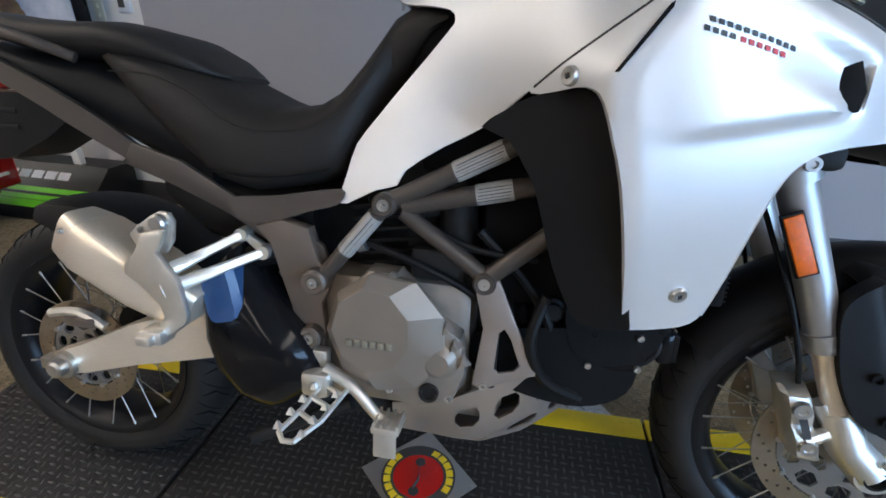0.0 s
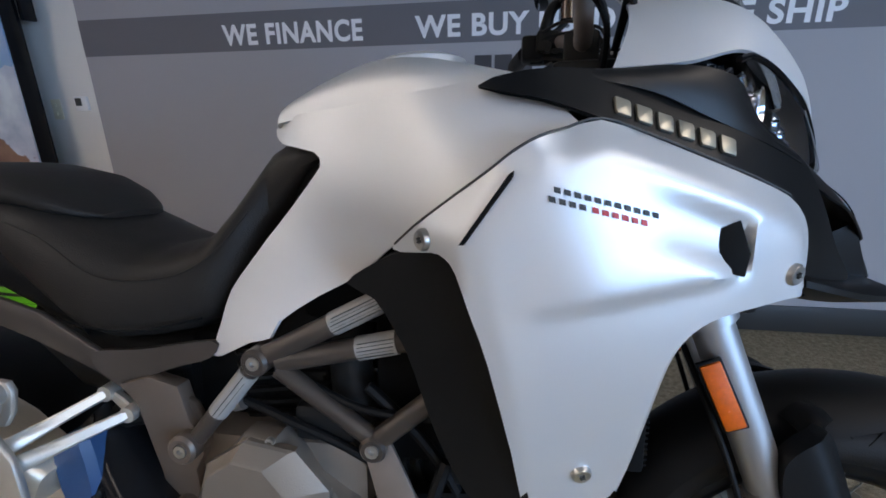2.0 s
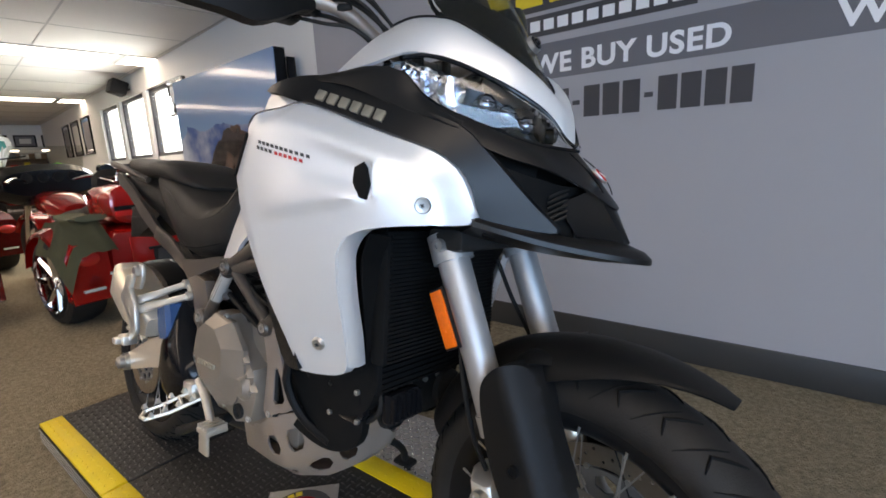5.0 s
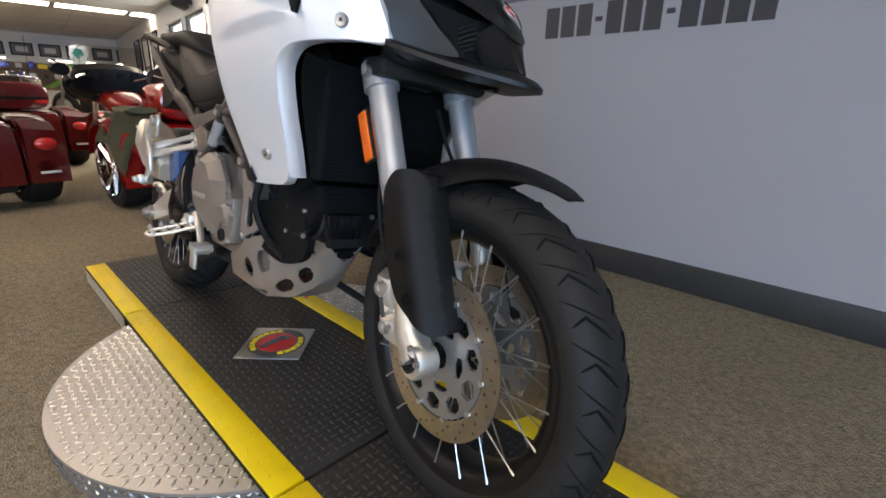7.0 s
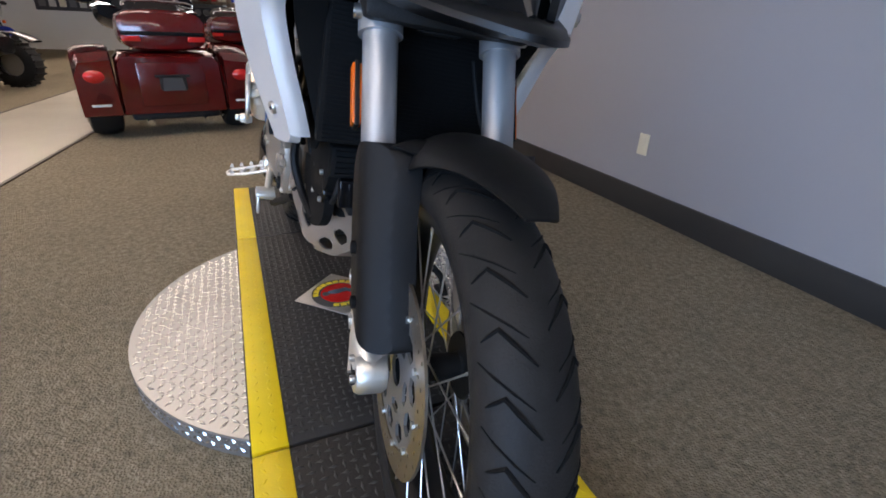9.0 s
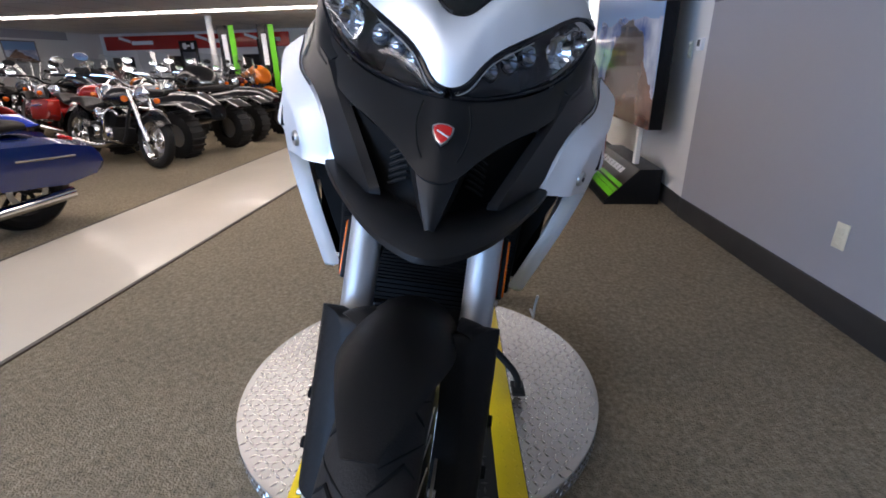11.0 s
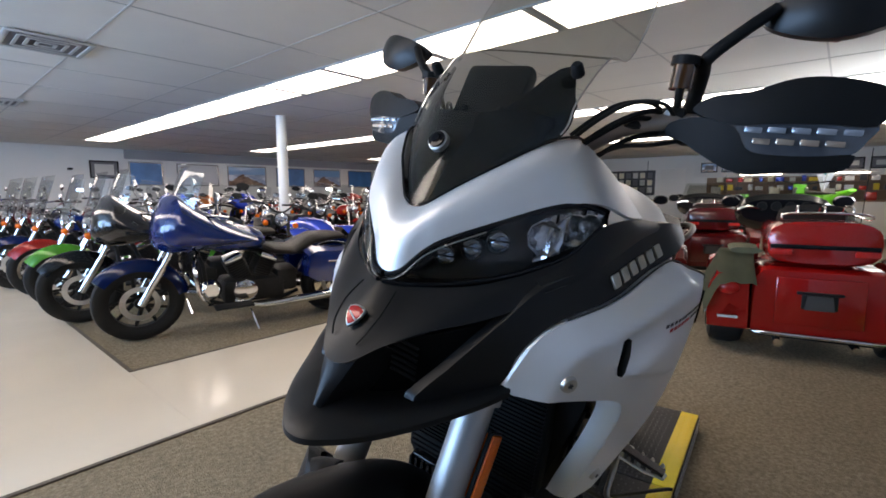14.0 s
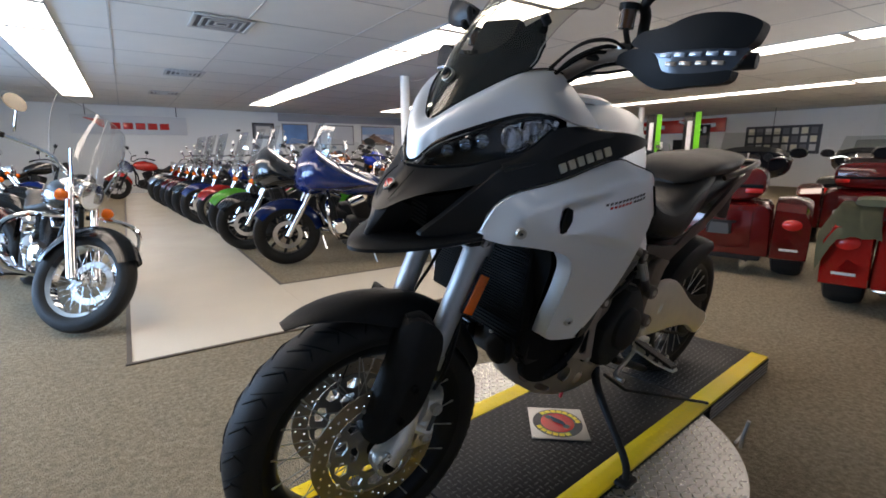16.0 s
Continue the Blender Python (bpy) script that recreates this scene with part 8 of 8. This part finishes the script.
# trikes: backs towards the turntable
def trike(m, label, colour, lid, cloth=False):
    KIND[0] = "trike "
    b = thing("touring_trike", m, label, "trike", "touring trikes")
    # local x runs forward, the tail at x = 0
    body = [[(x, y, z) for y, z in ((-w, lo), (w, lo), (w, lo + .12), (w * .96, hi - .05), (w * .86, hi), (-w * .86, hi), (-w * .96, hi - .05), (-w, lo + .12))] for x, w, lo, hi in ((0.0, .385, .20, .64), (.03, .40, .19, .66), (.35, .395, .19, .68), (.75, .30, .22, .66), (1.0, .20, .28, .60))]
    stock("trunk_body", lambda: loft(body), colour, b, "painted trunk body")
    stock("trunk_lid", lambda: box((-.012, -.25, .26), (.02, .25, .60), .012), colour, b, "painted trunk lid")
    plt = stock("plate_holder", lambda: join(box((-.03, -.13, .485), (-.008, .13, .505), .006), box((-.022, -.10, .385), (-.012, .10, .485), .003)), "castdark", b, "dark plate holder")
    stock("plate_backing", lambda: plate([(-.085, .38), (.085, .38), (.07, .48), (-.07, .48)], .004), "ink", plt).matrix_basis = Matrix.Translation((-.026, 0, 0)) @ Matrix.Rotation(math.pi / 2, 4, "Z")
    if cloth:
        stock("rear_bumper", lambda: tube([(.05, -.36, .185), (-.03, -.34, .19), (-.045, 0, .195), (-.03, .34, .19), (.05, .36, .185)], .014, 10, 4), "chrome", b, "chrome rear bumper")
    stock("under_tray", lambda: box((.05, -.34, .14), (.8, .34, .20), .02), "castdark", b)
    for s in (1, -1):
        k = "%d" % s

        def fend():
            bm = bmesh.new()
            rows = []
            for i in range(17):
                a = math.radians(-12 + i * 180 / 16)
                rr = .37
                rows.append([(.34 - (rr - d) * math.cos(a), s * y, .33 + (rr - d) * math.sin(a) * 1.05) for y, d in ((.40, .02), (.42, 0), (.53, -.005), (.62, .008), (.664, .035), (.67, .06))])
            grid_faces(bm, rows)
            bmesh.ops.solidify(bm, geom=bm.faces[:], thickness=.008)
            return bm
        f = stock("rear_fender", fend, colour, b, "rounded painted rear fender", "tf" + k)
        stock("fender_back", lambda: loft([[(x, s * y, z) for y, z in ((.405, lo), (.664, lo), (.668, hi - .12), (.62, hi - .02), (.415, hi))] for x, lo, hi in ((-.03, .20, .42), (-.035, .205, .62), (.06, .22, .68))]), colour, b, "painted fender back", "tb" + k)
        stock("fender_lamp", lambda: moved(lathe([(0, .03), (.035, .026), (.056, .008), (.058, -.01)], 20), Matrix.Translation((-.035, s * .54, .50)) @ Matrix.Rotation(math.pi / 2, 4, "Z") @ Matrix.Diagonal((1.25, 1, .85, 1))), "red", f, "round red lamp", "tl" + k)
        stock("fender_reflector", lambda: box((-.05, s * .47, .275), (-.028, s * .60, .292), .003), "label", f, "", "tr" + k)
        w = stock("rear_wheel", lambda: moved(lathe([(.215, -.105), (.26, -.12), (.30, -.105), (.32, -.045), (.32, .045), (.30, .105), (.26, .12), (.215, .105)], 40, None, True), Matrix.Translation((.34, s * .53, .32))), "oldtyre", b, "wide black rear tyre", "tw" + k)
        stock("rim", lambda: moved(join(lathe([(.205, -.12), (.222, -.13), (.222, .13), (.205, .12)], 36, None, True), *[tube([(.03 * math.cos(a), s * .07, .03 * math.sin(a)), (.207 * math.cos(a), s * .105, .207 * math.sin(a))], [.030, .018], 6) for a in [2 * math.pi * q / 7 for q in range(7)]], lathe([(0, s * .12), (.05, s * .115), (.06, s * .05)], 18)), Matrix.Translation((.34, s * .53, .32))), "chrome", w, "chrome rim", "tm" + k)
        stock("tail_pipe", lambda: tube([(.35, s * .22, .14), (-.035, s * .22, .125)], .030, 14), "chrome", b, "chrome tail pipe", "tp" + k)
        stock("running_board", lambda: box((1.05, s * .24, .22), (1.6, s * .36, .26), .02), "castdark", b, "", "tk" + k)
        stock("front_fork", lambda: tube([(2.35, s * .10, .33), (2.08, s * .10, .95)], .030, 12), "chrome", b, "", "tfk" + k)
        stock("mirror", lambda: moved(loft([ring(x, w_, -h, h, 14, 2.2) for x, w_, h in ((-.04, .07, .05), (.0, .085, .06), (.05, .05, .035))]), Matrix.Translation((1.75, s * .46, 1.10))), "gloss", b, "black mirror", "tmi" + k)
    pack = [ring(x, w_, lo, hi, 24, 3.4) for x, w_, lo, hi in ((.02, .285, .70, .965), (.04, .315, .685, .99), (.25, .325, .68, 1.0), (.42, .30, .69, .985), (.46, .26, .71, .94))]
    tp = stock("tour_box", lambda: loft(pack), lid, b, "painted top box")
    stock("box_band", lambda: box((.004, -.30, .800), (.03, .30, .830), .006), "gloss", tp)
    for q, y in enumerate((-.235, .235)):
        stock("box_lamp", lambda: box((.002, y - .065, .755), (.03, y + .065, .795), .006), "red", tp, "red box lamp", "blamp%d" % q)
    stock("backrest", lambda: loft([ring(x, w_, lo, hi, 16, 3) for x, w_, lo, hi in ((.44, .20, .90, 1.06), (.48, .22, .88, 1.10), (.52, .20, .88, 1.06))]), "vinyl", b, "black padded backrest")
    rack = stock("luggage_rack", lambda: tube([(.36, .20, 1.030), (.06, .24, 1.005), (.03, .20, 1.045), (.03, -.20, 1.045), (.06, -.24, 1.005), (.36, -.20, 1.030)], .008, 8, 3), "chrome", b, "chrome luggage rack")
    for q, y in enumerate((-.18, -.09, 0, .09, .18)):
        stock("rack_rail", lambda: tube([(.04, y, 1.045), (.36, y * .8, 1.030)], .007, 6), "chrome", rack, "", "rail%d" % q)
    for q, y in enumerate((-.15, 0, .15)):
        stock("rack_hoop", lambda: tube([(.06, y, 1.045), (.10, y, 1.09), (.22, y * .9, 1.085), (.26, y * .9, 1.035)], .006, 6, 3), "chrome", rack, "", "hoop%d" % q)
    stock("passenger_seat", lambda: loft([ring(x, w_, lo, hi, 18, 2.8) for x, w_, lo, hi in ((.50, .18, .68, .80), (.75, .20, .66, .84), (.98, .18, .64, .78), (1.25, .17, .62, .76), (1.42, .12, .64, .74))]), "vinyl", b, "black stepped seat")
    stock("fuel_tank", lambda: loft([ring(x, w_, lo, hi, 18, 2.5) for x, w_, lo, hi in ((1.35, .10, .68, .80), (1.5, .17, .66, .90), (1.75, .18, .70, .93), (1.95, .10, .78, .90))]), colour, b, "painted tank")
    stock("engine", lambda: join(box((1.1, -.18, .22), (1.7, .18, .52), .05), moved(finned(8, .08, .08), Matrix.Translation((1.3, 0, .48))), moved(finned(8, .08, .08), Matrix.Translation((1.52, 0, .48)))), "castdark", b, "dark finned engine")
    stock("front_fairing", lambda: loft([ring(x, w_, lo, hi, 22, 2.6) for x, w_, lo, hi in ((1.78, .36, .88, 1.12), (1.88, .41, .80, 1.18), (2.0, .40, .78, 1.16), (2.12, .28, .82, 1.06), (2.2, .14, .86, .98))]), "gloss", b, "black front fairing")
    stock("gauge_panel", lambda: join(*[moved(lathe([(0, -.004), (.04, -.006), (.045, -.012), (.048, .01)], 16), Matrix.Translation((1.78, y, 1.05)) @ Matrix.Rotation(-math.pi / 2, 4, "Z")) for y in (-.18, -.06, .06, .18)]), "castdark", b, "row of round gauges")
    stock("handlebar", lambda: tube([(1.5, -.42, 1.02), (1.65, -.30, 1.05), (1.85, -.1, 1.0), (1.85, .1, 1.0), (1.65, .30, 1.05), (1.5, .42, 1.02)], .014, 8, 4), "chrome", b)

    def glass():
        bm = bmesh.new()
        grid_faces(bm, [[(2.0 - .2 * u - .08 * (q / 5) ** 2, (.34 - .06 * u) * q / 5, 1.12 + .22 * u) for q in range(-5, 6)] for u in (0, .33, .66, 1)])
        return bm
    stock("windscreen", glass, "smoke", b, "smoked short windscreen").visible_shadow = False
    plain_wheel("front_wheel", b, 2.35, .33, .065, "chrome", "trf", False)
    stock("front_fender", lambda: loft([ring(2.35 + .36 * math.sin(a), .085, .33 + .36 * math.cos(a) - .03, .33 + .36 * math.cos(a) + .01, 12, 3) for a in [math.radians(d) for d in range(-80, 61, 14)]]), colour, b)
    stock("aerial", lambda: tube([(.44, -.28, .9), (.36, -.29, 1.5)], .003, 6), "castdark", b, "thin aerial")
    return b


T1 = Matrix.Translation((-2.86, .88, FLOOR)) @ Matrix.Rotation(math.radians(187), 4, "Z")
trike(T1, "cherry red touring trike with a chrome rack", "cherry", "cherry", True)
trike(Matrix.Translation((-3.33, -.66, FLOOR)) @ Matrix.Rotation(math.radians(192), 4, "Z"), "dark maroon touring trike with a top box", "maroon", "maroon")
trike(Matrix.Translation((-5.9, -.05, FLOOR)) @ Matrix.Rotation(math.radians(190), 4, "Z"), "dark maroon touring trike with a top box", "maroon", "maroon")
trike(Matrix.Translation((-8.4, -.4, FLOOR)) @ Matrix.Rotation(math.radians(188), 4, "Z"), "black touring trike with a top box", "blackpaint", "blackpaint")

# the olive cloth over the cherry trike's fender
cl = bmesh.new()
rows_ = []
for i in range(13):
    u = i / 12
    row = []
    for j in range(11):
        v = j / 10
        x = -.06 + .44 * u
        y = .37 + .32 * v
        z = .752 - (max(0, v - .72) * .8) - (max(0, .30 - u) * .72) + .012 * math.sin(9 * u + 5 * v) + .008 * math.sin(17 * v - 6 * u)
        row.append((x - .12 * max(0, .30 - u), y + .02 * math.sin(6 * u), z))
    rows_.append(row)
grid_faces(cl, rows_)
bmesh.ops.solidify(cl, geom=cl.faces[:], thickness=.006)
clo = thing("folded_cover", T1.copy(), "crumpled olive canvas cover lying on the trike fender", "cover")
part("cloth", cl, "olive", clo)
part("fold", loft([ring(x, .10, .745, .775 + .02 * math.sin(x * 20), 14, 2.4) for x in (.05, .12, .2, .3, .38)]), "olive", clo, "rolled fold").matrix_basis = Matrix.Translation((0, .44, 0))

# ---- signs, pictures and fittings on the far walls ----
FAR = Matrix.Rotation(TURN, 4, "Z") @ Matrix.Translation((0, -15.4, 0))      # local y > 0 is the room
BACK = Matrix.Rotation(TURN, 4, "Z") @ Matrix.Translation((-17.1, 0, 0)) @ Matrix.Rotation(-math.pi / 2, 4, "Z")   # local x runs towards -q, local y > 0 is the room


def framed(base, x0, x1, z0, z1, inner, label, frame="gloss", deep=.03):
    t = thing("framed_picture", base.copy(), label, "picture", "pictures on the walls")
    part("frame", join(box((x0, 0, z0), (x1, deep, z0 + .035), .004), box((x0, 0, z1 - .035), (x1, deep, z1), .004), box((x0, 0, z0 + .035), (x0 + .035, deep, z1 - .035), .004), box((x1 - .035, 0, z0 + .035), (x1, deep, z1 - .035), .004)), frame, t)
    part("print", box((x0 + .035, .004, z0 + .035), (x1 - .035, .014, z1 - .035)), inner, t)
    part("mount", box((x0 + .12, .014, z0 + .10), (x1 - .12, .017, z1 - .10)) if x1 - x0 > .35 else box((x0 + .06, .014, z0 + .06), (x1 - .06, .017, z1 - .06)), "band" if inner != "band" else "label", t) if x1 - x0 < .8 else None
    return t


# long grey sign with red marks
sg = thing("wall_sign", FAR.copy(), "long grey sign panel with plain red marks", "sign")
part("panel", box((-.45, .02, 1.60), (2.35, .10, 2.12), .01), "signgrey", sg)
for i in range(5):
    part("mark", box((.02 + i * .30, .10, 1.74), (.02 + i * .30 + .24, .108, 1.92), .004), "red", sg, "red block")
for i in range(5):
    part("wing_mark", moved(box((0, .10, 0), (.46 - .07 * i, .107, .032)), Matrix.Translation((1.60, 0, 1.95 - i * .048)) @ Matrix.Rotation(math.radians(-8 - 5 * i), 4, "Y")), "red", sg, "red slanting bar")
for x in (-.2, 2.0):
    part("hanger", tube([(x, .05, 2.12), (x, .05, CEIL)], .01, 6), "castdark", sg)
framed(FAR, -3.05, -2.35, 1.54, 2.04, "band", "dark framed picture on the white end wall")
for i, (a, b, c) in enumerate(((-4.2, -3.3, "skyprint"), (-5.9, -4.6, "signgrey"), (-7.6, -6.2, "paintings"), (-9.2, -8.0, "skyprint"), (-10.9, -9.6, "paintings"), (-12.6, -11.3, "skyprint"), (-14.2, -13.0, "paintings"))):
    framed(FAR, a, b, 1.35, 2.05, c, "large printed poster panel on the end wall", "silverpaint")
part("cove", box((-15.5, .0, 2.12), (-3.2, .06, 2.38)), "wallgrey", tagged(thing("wall_soffit", FAR.copy(), "grey boxed soffit along the end wall", "soffit"), kind="structure"))
cm_ = thing("security_camera", FAR @ Matrix.Translation((-1.9, .08, 1.78)), "small dark camera on the end wall", "camera")
part("housing", box((-.05, -.05, -.03), (.05, .10, .03), .01), "castdark", cm_)
part("arm", tube([(0, -.08, 0), (0, -.02, 0)], .012, 8), "castdark", cm_)

# red banner on the back wall, in local x towards the end wall
bn = thing("wall_banner", BACK.copy(), "long red banner with pale marks high on the back wall", "banner")
part("cloth", box((7.6, .02, 1.80), (15.2, .05, 2.30)), "redpaint", bn)
for x in (13.6, 10.4, 8.4):
    part("mark", join(box((x - .45, .05, 1.98), (x + .45, .056, 2.12), .002)), "letters", bn, "pale block")
    part("wing_mark", moved(box((0, .05, 0), (.5, .056, .10)), Matrix.Translation((x + .5, 0, 2.05)) @ Matrix.Rotation(math.radians(-18), 4, "Y")), "letters", bn)
for x in (9.1, 12.2, 14.6):
    d = tagged(thing("door_panel", BACK.copy(), "dark door in the back wall", "door"), kind="structure")
    part("leaf", box((x - .45, .0, FLOOR), (x + .45, .04, 1.55), .006), "castdark", d)
for x in (11.7, 8.5):
    p = thing("wall_poster", BACK.copy(), "tall black poster with a plain white mark", "poster")
    part("sheet", box((x - .38, .06, .9), (x + .38, .08, 2.08), .004), "blackpaint", p)
    part("mark", join(box((x - .24, .08, 1.78), (x - .12, .085, 2.0)), box((x - .08, .08, 1.86), (x + .24, .085, 1.93)), box((x + .08, .08, 1.78), (x + .22, .085, 2.0))), "letters", p, "white angular mark")
    part("picture", box((x - .28, .08, 1.0), (x + .28, .084, 1.68)), "band", p)
for x, y in ((-12.6, -6.05), (-12.6, -4.95)):
    f = thing("standing_banner", Matrix.Translation((x, y, FLOOR)) @ Matrix.Rotation(TURN, 4, "Z"), "tall black and lime banner on a stand", "banner", "standing banners")
    part("pole", tube([(0, 0, 0), (0, 0, 2.24)], .015, 8), "castdark", f)
    part("cloth", box((.0, -.22, .5), (.01, .10, 2.23)), "blackpaint", f, "black cloth")
    part("edge", box((.0, .10, .5), (.012, .26, 2.23)), "green", f, "lime edge")
    part("mark", box((.011, -.12, 1.2), (.014, .02, 2.0)), "letters", f, "pale block")
    part("base", box((-.2, -.2, 0), (.2, .2, .03), .01), "castdark", f)

# slatted display wall, photographs, counter and shelves at the right end of the back wall
sl = tagged(thing("slat_wall", BACK.copy(), "white slatted display wall above the parts counter", "slat wall"), kind="structure")
for i in range(9):
    part("slat", box((-4.2, .0, 1.62 + i * .082), (3.4, .022, 1.695 + i * .082), .003), "wallwhite", sl)
for i in range(10):
    framed(BACK @ Matrix.Translation((0, .022, 0)), 2.7 - i * .62, 2.7 - i * .62 + .5, 1.78, 2.12, "paintings" if i < 2 else "band", "small framed photograph on the slatted wall", "gloss", .02)
hd_ = tagged(thing("counter_recess", BACK.copy(), "dark opening behind the parts counter", "opening"), kind="structure")
part("back_panel", box((-3.6, .0, .2), (3.0, .012, 1.60)), "wood", hd_)
for z in (1.15, 1.42):
    sh = thing("shelf", BACK.copy(), "long shelf of small boxed parts", "shelf", "shelves behind the counter")
    part("board", box((-3.4, .012, z), (2.8, .30, z + .025), .003), "wood", sh)
    for i in range(22):
        w, h_ = rng.uniform(.10, .22), rng.uniform(.10, .20)
        part("carton", box((-3.3 + i * .275, .05, z + .025), (-3.3 + i * .275 + w, .05 + w, z + .025 + h_), .004), rng.choice(["label", "redpaint", "yellowink", "wallwhite", "charcoal", "ivory", "bluepaint"]), sh)
ct = thing("parts_counter", BACK @ Matrix.Translation((0, 1.4, 0)), "long pale parts counter", "counter")
part("front", box((-3.6, .0, FLOOR), (3.0, .55, .86), .01), "wallwhite", ct)
part("worktop", box((-3.65, -.04, .862), (3.05, .60, .90), .008), "wood", ct)
for i in range(9):
    bx = thing("counter_item", BACK @ Matrix.Translation((-3.2 + i * .7 + rng.uniform(-.1, .1), 1.6, .90)), "small display box standing on the counter", "display box", "things on the counter")
    part("box", box((-.12, -.1, 0), (.12, .1, rng.uniform(.15, .4)), .006), rng.choice(["label", "redpaint", "charcoal", "ivory", "greenpaint"]), bx)
for x in (-2.2, -.6, 1.4):
    lt = thing("tube_lamp", BACK @ Matrix.Translation((x, .6, 1.66)), "warm lit tube lamp under the slatted wall", "lamp")
    part("tube", box((-.55, -.02, -.02), (.55, .02, .02), .008), "tube", lt)
    part("holder", box((-.58, -.03, .02), (.58, .03, .05), .004), "grid", lt)
tv = thing("back_door", BACK.copy(), "white door with a dark notice board beside it", "door")
part("leaf", box((3.7, .0, FLOOR), (4.5, .035, 1.95), .006), "wallwhite", tv)
part("knob", moved(lathe([(0, .05), (.03, .045), (.035, .02), (.015, 0)], 14), Matrix.Translation((3.82, .035, .95))), "steel", tv)
nbd = thing("notice_board", BACK.copy(), "dark board of folded leaflets", "notice board")
part("board", box((4.7, .0, 1.0), (6.9, .03, 1.92), .005), "charcoal", nbd)
for i in range(24):
    part("leaflet", box((4.8 + (i % 8) * .26, .03, 1.1 + (i // 8) * .27), (4.8 + (i % 8) * .26 + .18, .035, 1.1 + (i // 8) * .27 + .2)), ("label", "band", "ivory")[i % 3], nbd)
flag = thing("feather_flag", Matrix.Translation((-10.6, 1.35, FLOOR)), "small white and teal teardrop flag on a pole", "flag")
part("pole", tube([(0, 0, 0), (0, 0, 1.2), (0, .06, 1.6)], .012, 8, 3), "steel", flag)
fb = plate([(0, 1.15), (.10, 1.40), (.20, 1.62), (.17, 1.76), (.05, 1.80), (-.10, 1.74), (-.12, 1.58), (-.06, 1.36)], .006)
part("cloth", moved(fb, Matrix.Rotation(math.pi / 2, 4, "Z")), "letters", flag, "white cloth")
part("mark", moved(plate([(0.02, 1.52), (.12, 1.60), (.10, 1.70), (0, 1.72), (-.07, 1.62)], .012), Matrix.Rotation(math.pi / 2, 4, "Z")), "teal", flag, "teal mark")

# along the white window wall
spk = thing("wall_speaker", SIDE @ Matrix.Translation((5.2, .16, 2.22)) @ Matrix.Rotation(math.radians(20), 4, "X"), "small black speaker under the ceiling", "speaker")
part("cabinet", box((-.14, -.11, -.10), (.14, .11, .10), .02), "plastic", spk)
part("bracket", tube([(0, -.11, .0), (0, -.17, .06)], .012, 8), "castdark", spk)
ks = thing("hanging_sign", SIDE @ Matrix.Translation((2.95, .05, 1.62)), "square black sign with a plain white mark", "sign")
part("panel", box((-.26, .0, 0), (.26, .05, .42), .006), "blackpaint", ks)
part("rim", join(box((-.27, .05, -.005), (.27, .056, .03)), box((-.27, .05, .39), (.27, .056, .425))), "silverpaint", ks)
part("mark", join(box((-.16, .05, .14), (-.08, .056, .34)), box((-.05, .05, .22), (.16, .056, .27)), box((.06, .05, .14), (.16, .056, .34))), "letters", ks, "white angular mark")
for i in range(3):
    framed(SIDE, 8.3 + i * 1.15, 9.1 + i * 1.15, 1.35, 2.1, "paintings" if i != 1 else "band", "tall framed poster on the window wall")
for i in range(3):
    wl = thing("merchandise_rack", SIDE @ Matrix.Translation((3.9 + i * 1.35, .22, FLOOR)), "low white rack of boxed accessories under the windows", "rack", "racks under the windows")
    for a in (-.5, .47):
        part("side_board", box((a, -.16, 0), (a + .03, .16, 1.0), .004), "wallwhite", wl)
    for z in (.25, .58, .92):
        part("shelf_board", box((-.47, -.16, z), (.47, .16, z + .02)), "wallwhite", wl)
        for j in range(5):
            h_ = rng.uniform(.10, .24)
            part("carton", box((-.44 + j * .18, -.12, z + .02), (-.44 + j * .18 + .14, .10, z + .02 + h_), .004), rng.choice(["label", "charcoal", "ivory", "redpaint", "letters"]), wl)
